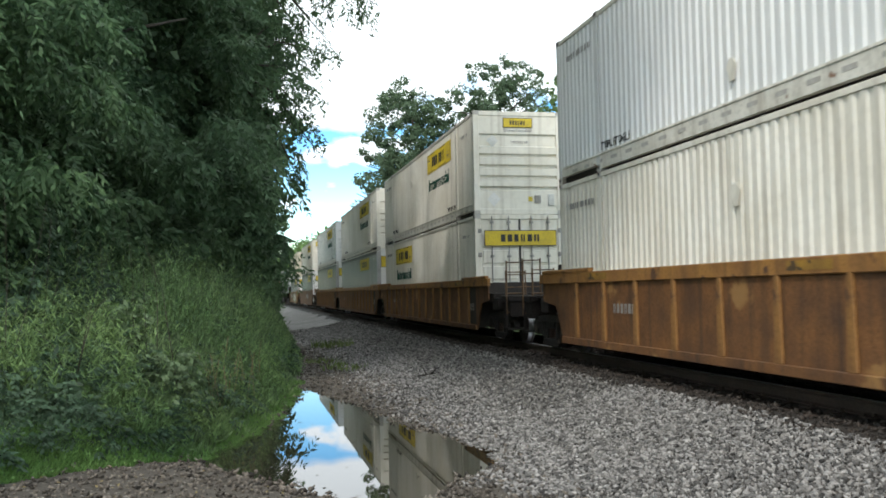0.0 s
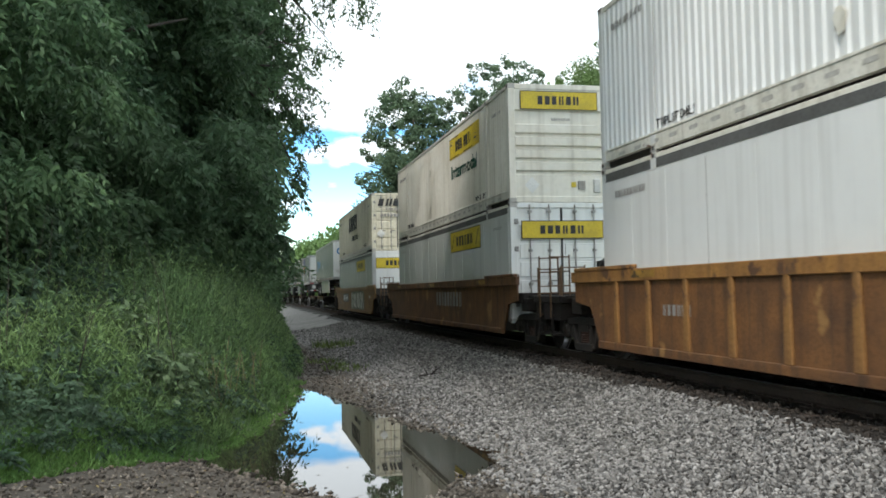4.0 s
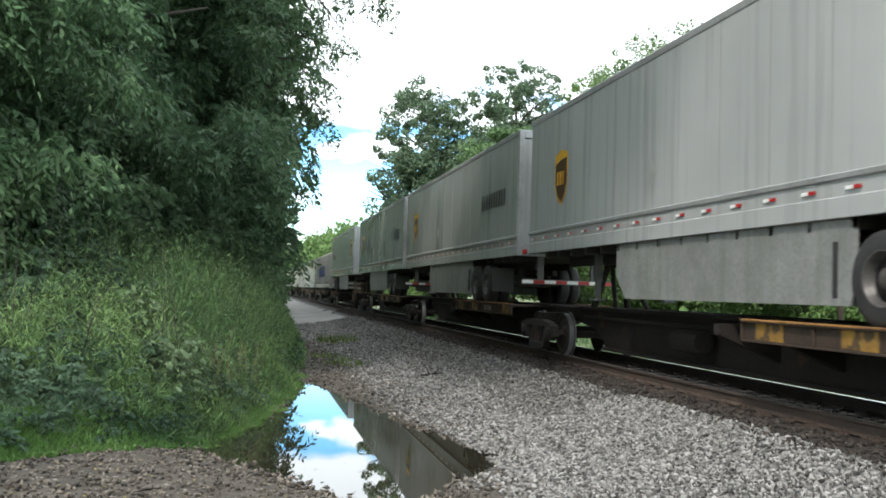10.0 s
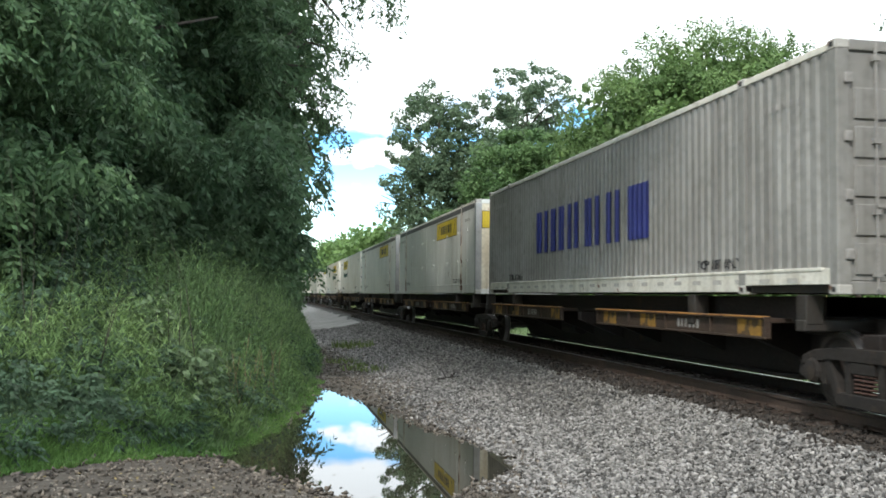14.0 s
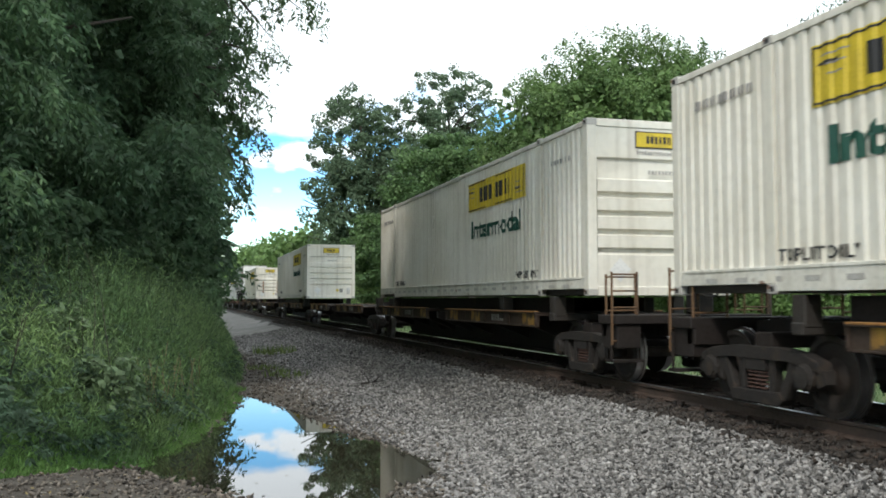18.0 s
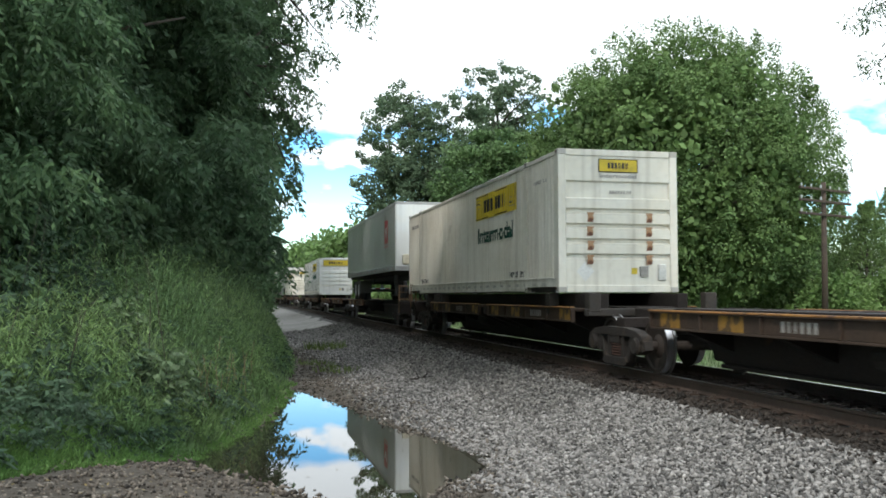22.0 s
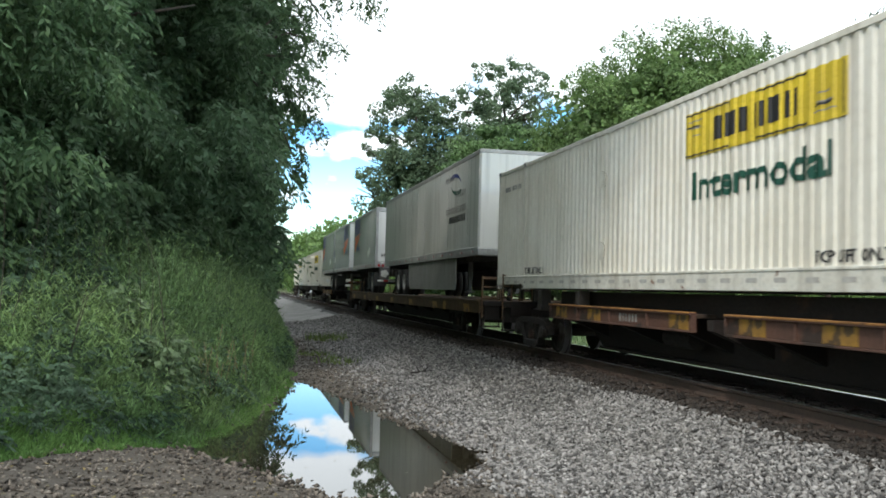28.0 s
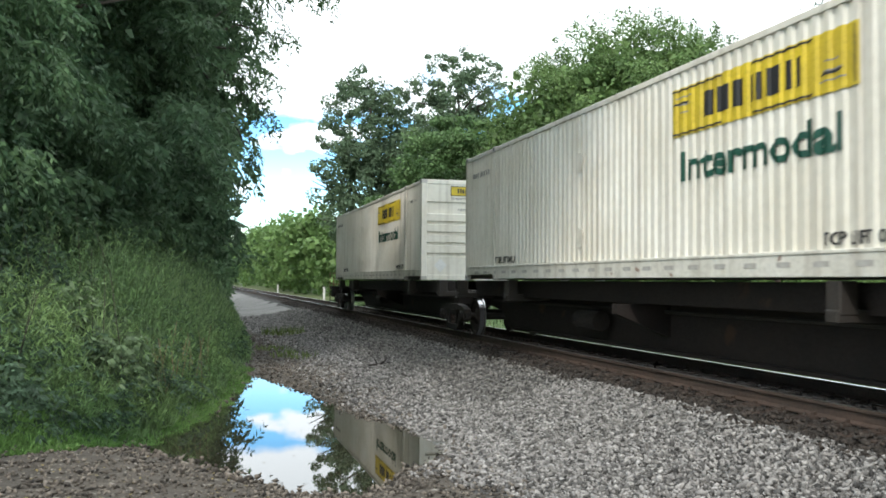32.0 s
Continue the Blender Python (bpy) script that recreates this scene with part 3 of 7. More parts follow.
M["leaf_dark"] = leaf_material("dark_drooping_leaves", (0.058, 0.108, 0.053), (0.115, 0.185, 0.088), 0.4)
# slightly darker than leaf_dark, to put in shade from neighbouring crowns
M["leaf_deep"] = leaf_material("shaded_green_leaves", (0.054, 0.100, 0.053), (0.100, 0.165, 0.082), 0.4)
M["leaf_near"] = leaf_material("blue_green_leaves", (0.050, 0.100, 0.047), (0.095, 0.162, 0.072), 0.3)
M["leaf_maple"] = leaf_material("maple_leaves", (0.098, 0.168, 0.060), (0.15, 0.235, 0.082), 0.3)
# greyed so that distance haze sits in the leaf colour
M["leaf_mid"] = leaf_material("hazed_oak_leaves", (0.092, 0.145, 0.085), (0.135, 0.195, 0.115), 0.35)
M["leaf_bush"] = leaf_material("fresh_green_leaves", (0.070, 0.135, 0.05), (0.12, 0.20, 0.075), 0.3)
M["leaf_far"] = leaf_material("far_wood_leaves", (0.095, 0.17, 0.055), (0.15, 0.24, 0.08), 0.3)
M["leaf_light"] = leaf_material("light_green_leaves", (0.11, 0.19, 0.06), (0.17, 0.26, 0.085), 0.35)
M["leaf_conifer"] = leaf_material("conifer_needles", (0.085, 0.145, 0.052), (0.135, 0.205, 0.07), 0.25)
M["grass"] = leaf_material("grass_blades", (0.104, 0.172, 0.082), (0.215, 0.30, 0.150), 0.45, 0.55)

LEFT = "tall broadleaf trees lining the lane"


HOLLOW = ((-1.5, 20.6, 7.0), (1.75, 4.4, 2.3))       # shaded hollow below the overhanging crowns: its middle and reach


def left_trees():
    # near tree whose bright lower boughs hang beside the lane
    blobs = boughs(-5.6, 15.6, 1.6, 11.0, 3.7, 84, 17, 11, -0.6, 2.0)
    inner = clumped(-6.2, 16.4, 5.5, 2.2, 1.8, 5.0, 60, 40, 0.8, 12, hollow=0.2)
    tree("broadleaf tree with slender drooping blue-green leaves", -5.6, 16.2, 9.0, blobs, 0.18, M["leaf_near"], 0.32, 0.8, 0.22, 9, 11, 3.0, group=LEFT, frond=(0.48, 5), fill=(inner, 0.3))

    def outside(rows):
        return [r for r in rows if sum(((p - q) / e) ** 2 for p, q, e in zip(r, *HOLLOW)) > 1]

    b = outside(clumped(-5.2, 21.0, 6.5, 4.0, 4.0, 6.0, 40, 40, 1.0, 21, hollow=0.6)) + boughs(-4.6, 21.5, 2.0, 10.0, 5.0, 60, 15, 121, -0.5, 1.5, HOLLOW)
    inner = outside(clumped(-5.4, 21.4, 8.0, 3.6, 3.8, 8.0, 110, 75, 1.2, 28, hollow=0.3))
    tree("tall dense broadleaf tree with dark green drooping leaves", -5.6, 21.0, 12.7, b, 0.21, M["leaf_deep"], 0.36, 0.6, 0.3, 14, 21, 5.0, group=LEFT, frond=(0.55, 5), fill=(inner, 0.27))
    b = outside(clumped(-3.4, 28.5, 6.5, 4.7, 4.4, 6.5, 60, 40, 1.1, 22, hollow=0.6)) + boughs(-3.2, 28.5, 1.8, 13.0, 5.0, 70, 14, 122, -0.4, 1.5, HOLLOW)
    inner = outside(clumped(-3.6, 28.8, 8.5, 4.2, 4.2, 8.6, 120, 75, 1.3, 29, hollow=0.3))
    tree("tall dense broadleaf tree with dark green drooping leaves", -4.2, 28.5, 13.5, b, 0.24, M["leaf_deep"], 0.36, 0.6, 0.3, 14, 22, 5.0, group=LEFT, frond=(0.55, 5), fill=(inner, 0.29))
    # crown above view, added as a roof that keeps light off the hollow
    b = clumped(-4.2, 19.5, 13.2, 4.3, 7.0, 3.6, 110, 80, 1.2, 27, hollow=0.2)
    tree("tall tree with an unseen broad crown, added to shade the hollow", -6.2, 19.0, 13.0, b, 0.42, M["leaf_deep"], 0.6, 0.5, 0.28, 12, 27, 5.5, group=LEFT, face=0.5)
    # high crowns beyond view, added to cast shade along the train
    for x, y, z, rx, ry, rz, seed in ((-3.8, 4.5, 20.5, 3.6, 5.5, 4.0, 50), (-4.6, 27.0, 17.0, 5.2, 6.0, 5.0, 51), (-4.0, 38.0, 18.0, 5.2, 6.5, 5.5, 52), (-3.6, 51.0, 18.5, 5.2, 7.0, 5.5, 53)):
        b = clumped(x, y, z, rx, ry, rz, 110, 75, 1.4, seed, hollow=0.3)
        tree("very tall tree with a dense high crown, added for its shade", x - 1.5, y, z + 2, b, 0.5, M["leaf_deep"], 0.6, 0.4, 0.32, 10, seed, 4.0, group=LEFT, face=0.4)
    spots = [(-3.2, 37.5, 5.0, 5.0, 9.5, 140, 210, 1.2, 0.32, 23),
             (-2.6, 49.0, 5.0, 6.0, 9.5, 110, 190, 1.35, 0.40, 24), (-2.2, 64.0, 4.9, 7.0, 10.0, 90, 170, 1.6, 0.50, 25), (-1.8, 84.0, 4.8, 9.0, 10.0, 80, 150, 1.9, 0.65, 26)]
    for x, y, rx, ry, rz, n, leaves, cr, size, seed in spots:
        b = clumped(x, y, rz * 0.92 + 0.2, rx, ry, rz, n, leaves, cr, seed, hollow=0.5, top=0.75)
        tree("tall dense broadleaf tree with dark green drooping leaves", x - 1.0, y, rz * 1.5, b, size, M["leaf_dark"], 0.42, 0.6, 0.3, 9, seed, 4.0, group=LEFT, face=0.4)


left_trees()


def trees_behind():
    """Unseen trees behind the eye, added to keep sky light off the train."""
    for i, (x, y, h) in enumerate(((-8.5, -9.0, 13), (-9.5, -17.0, 15), (-8.0, -26.0, 16), (-9.0, -37.0, 16), (-7.5, -50.0, 17), (-8.0, -66.0, 17))):
        b = clumped(x, y, h * 0.55, 4.2, 5.0, h * 0.52, 80, 60, 1.5, 210 + i, hollow=0.45)
        tree("unseen tall broadleaf tree, added to block sky light", x, y, h * 0.8, b, 0.62, M["leaf_dark"], 0.6, 0.5, 0.3, 7, 210 + i, 3.0, group=LEFT, face=0.3)


trees_behind()


def right_trees():
    b = clumped(24.1, 46.6, 7.7, 8.7, 7.6, 8.2, 300, 345, 0.85, 31, hollow=0.9, top=1.1) + clumped(24.3, 46.8, 4.2, 8.0, 6.7, 4.6, 130, 280, 0.85, 38, hollow=0.88, top=0.95)
    b += clumped(24.1, 46.6, 7.9, 8.9, 7.8, 8.8, 300, 45, 0.28, 39, hollow=0.96, top=1.8)
    inner = clumped(23.8, 46.6, 7.5, 7.4, 6.6, 7.2, 320, 170, 1.35, 40, hollow=0.7) + clumped(23.9, 46.8, 4.3, 6.8, 5.8, 4.2, 140, 150, 1.35, 41, hollow=0.7)
    tree("large round-crowned maple tree in full green leaf", 23.9, 46.6, 12.0, b, 0.14, M["leaf_maple"], 0.7, 0.2, 0.45, 12, 31, 6.0, face=0.7, fill=(inner, 0.40))
    b = clumped(16.4, 88.0, 15.0, 5.2, 5.0, 7.9, 300, 75, 0.58, 32, hollow=0.45) + clumped(16.0, 86, 9.5, 5.6, 5, 6.2, 190, 100, 0.8, 33, hollow=0.45) + clumped(20.5, 88, 11.5, 3.8, 4, 6.7, 130, 100, 0.75, 133, hollow=0.4)
    tree("tall oak tree with a ragged open crown", 16.5, 88.0, 19.0, b, 0.30, M["leaf_mid"], 0.6, 0.2, 0.45, 22, 32, 5.5, face=0.5)
    b = clumped(25.2, 86.0, 19.4, 5.6, 5.4, 5.6, 190, 60, 0.5, 34, hollow=0.3) + clumped(24, 86, 10.0, 6, 5, 6.5, 120, 150, 1.3, 35) + clumped(22.0, 82, 11.5, 4.2, 4, 6.5, 120, 150, 1.1, 134, hollow=0.4)
    tree("tall thin-leaved oak tree with gaps of sky", 25.0, 86.0, 22.0, b, 0.30, M["leaf_mid"], 0.6, 0.2, 0.45, 26, 34, 5.5, face=0.5)
    b = clumped(18.4, 62.0, 6.6, 5.0, 4.5, 6.6, 210, 170, 0.95, 36, top=0.55) + clumped(14.0, 66.0, 4.0, 2.6, 4.0, 4.2, 80, 160, 0.85, 136, top=0.6)
    tree("spreading green tree beside the track", 18.0, 62.0, 7.0, b, 0.28, M["leaf_bush"], 0.6, 0.2, 0.3, 8, 36, 4.0, face=0.55)
    b = clumped(22.5, 60.0, 5.0, 4.5, 4.0, 5.0, 110, 200, 1.2, 37)
    tree("bushy green tree beside the track", 21.0, 60.0, 6.0, b, 0.30, M["leaf_mid"], 0.7, 0.2, 0.3, 8, 37, 4.0, face=0.5)


right_trees()


def far_woods():
    g = np.random.default_rng(5)
    rows = []
    for y in np.arange(98, 560, 9.0):
        h = np.interp(y, [98, 280, 560], [10, 17, 22])
        x = 17.5 + g.uniform(-1.5, 2.5) + max(0, y - 300) * -0.012
        rows += clumped(x, y, h * 0.5, 4.4, 5.5, h * 0.52, 24, 60 if y < 250 else 36, h * 0.15, int(y), hollow=0.55)
        rows += clumped(x + 7, y, h * 0.55, 4.5, 5.5, h * 0.55, 9, 40, h * 0.17, int(y) + 1)
    v, f = leaf_cloud(rows, 0.9, 0.7, 0.2, 0.45, 51, 0.5)
    wood = thing("wood", "receding green wood along the far side of the track", "trees", kind="stuff")
    part("crown", numpy_mesh("crown", v, f, M["leaf_far"]), None, wood)
    rows = []
    for y in np.arange(104, 600, 11.0):
        h = 19
        rows += clumped(-2.2 + g.uniform(-1, 0.4), y, h * 0.5, 4.8, 7, h * 0.55, 22, 40, 2.4, int(y) + 3, hollow=0.55)
    for x in np.arange(-90, 130, 9.0):
        if abs(x - 6) > 8:
            rows += clumped(x, 640 + g.uniform(-15, 15), 10, 6, 6, 11, 16, 40, 3.5, int(x) + 901)
    side = []
    for x in np.arange(40, 130, 7.0):
        h = 7.0 + g.uniform(0, 2.5)
        side += clumped(x, 84 + g.uniform(-8, 8), h * 0.5, 5, 4, h * 0.5, 22, 70, 1.1, int(x) + 70, hollow=0.5)
    v, f = leaf_cloud(side, 0.5, 0.7, 0.2, 0.4, 53, 0.5)
    wood = thing("wood", "low green wood behind the field beyond the track", "trees", kind="stuff")
    part("crown", numpy_mesh("crown", v, f, M["leaf_far"]), None, wood)
    v, f = leaf_cloud(rows, 1.15, 0.75, 0.2, 0.45, 52)
    wood = thing("wood", "dark green wood closing the lane in the distance", "trees", kind="stuff")
    part("crown", numpy_mesh("crown", v, f, M["leaf_dark"]), None, wood)


far_woods()


def bank_height(x, y):
    """Height of the growth on the bank: low along the lane, tall farther in."""
    inland = np.clip((grass_edge(y) - x) / 1.4, 0, 1)
    return 0.12 + inland * np.interp(y, [9, 10.5, 12, 13.5, 16, 20, 26, 40], [0.30, 0.45, 0.62, 1.0, 1.7, 1.75, 1.6, 1.2])


def blades(x, y, h, lean, a, w):
    """Bent tapering grass blades that lean towards the bearing a."""
    n = len(x)
    dx, dy = np.cos(a), np.sin(a)
    base = np.stack([x, y, ground_z(x, y) - 0.02], 1)
    side = np.stack([-dy, dx, np.zeros(n)], 1) * w[:, None]
    side[:, 0] = np.where(np.abs(dx) > 0.8, w, side[:, 0])
    mid = base + np.stack([dx * lean * 0.3, dy * lean * 0.3, h * 0.6], 1)
    tip = base + np.stack([dx * lean, dy * lean, h], 1)
    v = np.stack([base, mid + side, tip, mid - side], 1).reshape(-1, 3)
    return v, np.arange(n * 4).reshape(-1, 4)


def grass_stuff():
    """Tall grass in tufts whose blades lean together, and a lush short fringe."""
    g = np.random.default_rng(8)
    c, k = 3600, 20
    cy = 9.6 + 36 * g.random(c) ** 1.7
    cx = grass_edge(cy) - 0.05 - 4.8 * g.random(c) ** 1.3
    cy[-900:] = 22 + 40 * g.random(900)
    cx[-900:] = grass_edge(cy[-900:]) - 0.1 - 1.5 * g.random(900)
    x, y = np.repeat(cx, k) + 0.09 * g.normal(size=c * k), np.repeat(cy, k) + 0.12 * g.normal(size=c * k)
    h = bank_height(x, y) * np.repeat(0.4 + 0.85 * g.random(c), k) * (0.6 + 0.5 * g.random(c * k))
    h *= np.where((x < -1.25 - 0.10 * (y - 12)) & (y < 19), 0.42, 1.0)          # low under the shrubs
    a = np.repeat(g.random(c) * 6.283, k) + 0.5 * g.normal(size=c * k)
    v, f = blades(x, y, h, h * np.repeat(0.08 + 0.35 * g.random(c) ** 1.5, k) * (0.5 + g.random(c * k)), a, 0.003 + 0.005 * g.random(c * k) + np.clip(y - 12, 0, 60) * 0.0004)
    tagged(new("grass", numpy_mesh("grass", v, f, M["grass"])), "tall green grass on the bank beside the lane", "grass", kind="stuff")
    n = 32000
    y = 8.9 + 12 * g.random(n) ** 1.3
    x = grass_edge(y) + 0.20 - 1.3 * g.random(n) ** 1.5 + 0.16 * ripple(y * 3.1, y * 1.3)
    h = (0.06 + 0.16 * np.clip((grass_edge(y) - x + 0.1) / 0.7, 0, 1)) * (0.5 + 0.9 * g.random(n))
    v, f = blades(x, y, h, h * (0.2 + 0.7 * g.random(n)), g.random(n) * 6.283, 0.003 + 0.006 * g.random(n))
    tagged(new("grass", numpy_mesh("grass", v, f, M["fresh_grass"])), "short lush bright green grass along the lane's edge", "grass", kind="stuff")


M["fresh_grass"] = leaf_material("fresh_short_grass", (0.115, 0.23, 0.065), (0.18, 0.31, 0.095), 0.45, 0.45)
grass_stuff()

# ---- the train: each thing is built with its near end at y = 0 and the track's middle at x = 0 ----
SPEED = ((0, 15.8), (6, 16.2), (12, 16.4), (17, 17.0), (32, 17.1))


def run(t):
    """Metres that the train has gone at t seconds, towards -y."""
    s = 0.0
    for (t0, v0), (t1, v1) in zip(SPEED, SPEED[1:]):
        if t > t0:
            e = min(t, t1)
            v = v0 + (v1 - v0) * (e - t0) / (t1 - t0)
            s += (e - t0) * (v0 + v) / 2
    return s


TRAIN = []          # (thing, place along the train at the start, height)
WHEELSETS = []


def on_train(ob, u, z=0.0):
    ob.matrix_world = pose(TRACK_X, u, z)
    TRAIN.append((ob, u, z))
    return ob


W, DECK, LEN53 = 2.59, 1.34, 16.15
HW = W / 2
MADE = {}


def cached(key, build):
    """Alike parts share one mesh."""
    if key not in MADE:
        MADE[key] = build()
    return MADE[key]


def bx(key, mat, *rows, bevel=0.0):
    return cached((key, mat), lambda: mesh_of(key, boxes(*rows, bevel=bevel), M[mat]))


# ---- lettering and emblems ----
SIDE = Matrix(((0, 0, -1, 0), (-1, 0, 0, 0), (0, 1, 0, 0), (0, 0, 0, 1)))       # reads on the face towards -x
END = Matrix(((1, 0, 0, 0), (0, 0, -1, 0), (0, 1, 0, 0), (0, 0, 0, 1)))         # reads on the face towards -y


def word_mesh(text, height, width, mat, slant=0.0, weight=0.018):
    """Raised letters, centred, of that height and width."""
    cu = bpy.data.curves.new("lettering", "FONT")
    cu.body, cu.align_x, cu.align_y, cu.shear, cu.resolution_u, cu.offset = text, "CENTER", "CENTER", slant, 3, weight
    ob = bpy.data.objects.new("lettering", cu)
    scene.collection.objects.link(ob)
    me = bpy.data.meshes.new_from_object(ob.evaluated_get(bpy.context.evaluated_depsgraph_get()))
    bpy.data.objects.remove(ob)
    co = np.array([v.co for v in me.vertices])
    lo, hi = co.min(0), co.max(0)
    for v in me.vertices:
        v.co = ((v.co.x - (lo[0] + hi[0]) / 2) * width / (hi[0] - lo[0]), (v.co.y - (lo[1] + hi[1]) / 2) * height / (hi[1] - lo[1]), 0)
    me.materials.clear()
    me.materials.append(M[mat])
    return me


def word(parent, text, height, width, mat, face, at, slant=0.0, name="lettering"):
    key = ("word", text, height, width, mat, slant)
    o = part(name, cached(key, lambda: word_mesh(text, height, width, mat, slant)), None, parent)
    o.matrix_local = Matrix.Translation(at) @ face
    return o


def bar_mesh(width, height, n, mat, slant=0.0, gap=0.22, seed=0):
    """Plain upright bars in place of lettering."""
    g = random.Random(seed * 31 + n)
    bm = bmesh.new()
    cell = width / n
    for k in range(n):
        a, w = -width / 2 + k * cell, cell * (1 - gap) * g.uniform(0.75, 1.0)
        lo, hi = -height / 2, height / 2
        kind = g.choice((0, 2)) if n < 12 else 0
        cols = [(a, a + w, lo, hi)] if kind == 0 else [(a, a + w * 0.40, lo, hi), (a + w * 0.62, a + w, lo, hi)]
        for x0, x1, z0, z1 in cols:
            s0, s1 = z0 * slant, z1 * slant
            bm.faces.new([bm.verts.new(p) for p in ((x0 + s0, z0, 0), (x1 + s0, z0, 0), (x1 + s1, z1, 0), (x0 + s1, z1, 0))])
    return mesh_of("lettering", bm, M[mat])


def bars(parent, width, height, n, mat, face, at, slant=0.0, gap=0.22, seed=0, name="lettering"):
    key = ("bars", width, height, n, mat, slant, gap, seed)
    o = part(name, cached(key, lambda: bar_mesh(width, height, n, mat, slant, gap, seed)), None, parent)
    o.matrix_local = Matrix.Translation(at) @ face
    return o


def shape(parent, name, pts, mat, face, at, label=""):
    """A flat painted outline."""
    def make():
        bm = bmesh.new()
        bm.faces.new([bm.verts.new((x, z, 0)) for x, z in pts])
        return mesh_of(name, bm, M[mat])
    o = part(name, cached(("shape", name, mat, tuple(pts)), make), None, parent, label)
    o.matrix_local = Matrix.Translation(at) @ face
    return o


def rect(w, h):
    return ((-w / 2, -h / 2), (w / 2, -h / 2), (w / 2, h / 2), (-w / 2, h / 2))


# ---- corrugated steel ----
PITCH, DEPTH = 0.204, 0.028


def rib_breaks(y0, y1):
    """Places and depths of the corrugation's folds between y0 and y1."""
    folds = ((0.0, 0.0), (0.078, 0.0), (0.108, DEPTH), (0.174, DEPTH), (PITCH, 0.0))

    def depth(y):
        r = (y - 0.2) % PITCH
        for (a, p), (b, q) in zip(folds, folds[1:]):
            if r <= b:
                return p + (q - p) * (r - a) / (b - a)
        return 0.0

    ys = {y0, y1}
    k = math.floor((y0 - 0.2) / PITCH) - 1
    while 0.2 + k * PITCH < y1:
        ys |= {y for f, _ in folds[:-1] if y0 < (y := 0.2 + k * PITCH + f) < y1}
        k += 1
    return [(y, depth(y)) for y in sorted(ys)]


def corrugated(y0, y1, z0, z1, x, out, mat, proud=0.0):
    bm = bmesh.new()
    last = None
    for y, d in rib_breaks(y0, y1):
        px = x + out * (proud - d)
        pair = (bm.verts.new((px, y, z0)), bm.verts.new((px, y, z1)))
        if last:
            bm.faces.new((last[0], pair[0], pair[1], last[1]) if out > 0 else (pair[0], last[0], last[1], pair[1]))
        last = pair
    me = bpy.data.meshes.new("side_panel")
    bm.to_mesh(me)
    bm.free()
    me.materials.append(M[mat])
    return me


def drape(me, y_mid, z_mid, x, proud):
    """Lays flat lettering over the folds of a side panel."""
    bm = bmesh.new()
    bm.from_mesh(me)
    bm.transform(Matrix.Translation((0, y_mid, z_mid)) @ SIDE)
    ys = [v.co.y for v in bm.verts]
    for y, _ in rib_breaks(min(ys), max(ys)):
        bmesh.ops.bisect_plane(bm, geom=bm.verts[:] + bm.edges[:] + bm.faces[:], plane_co=(0, y, 0), plane_no=(0, 1, 0))
    table = rib_breaks(-0.5, 17)
    yy, dd = [a for a, _ in table], [b for _, b in table]
    for v in bm.verts:
        v.co.x = x - proud + float(np.interp(v.co.y, yy, dd))
    out = bpy.data.meshes.new("lettering")
    bm.to_mesh(out)
    bm.free()
    out.materials.append(me.materials[0])
    return out


def draped_word(parent, text, h, w, mat, y, z, ribbed=True):
    if not ribbed:
        return word(parent, text, h, w, mat, SIDE, (-HW - 0.012, y, z))
    key = ("draped", text, h, w, mat, y, z)
    return part("lettering", cached(key, lambda: drape(word_mesh(text, h, w, mat, 0.0, 0.032 if h > 0.3 else 0.018), y, z, -HW, 0.006)), None, parent)


def draped_bars(parent, w, h, n, mat, y, z, slant=0.0, seed=0, ribbed=True, gap=0.22):
    if not ribbed:
        return bars(parent, w, h, n, mat, SIDE, (-HW - 0.016, y, z), slant, gap, seed)
    key = ("dbars", w, h, n, mat, y, z, slant, seed, gap)
    return part("lettering", cached(key, lambda: drape(bar_mesh(w, h, n, mat, slant, gap, seed), y, z, -HW, 0.009)), None, parent)


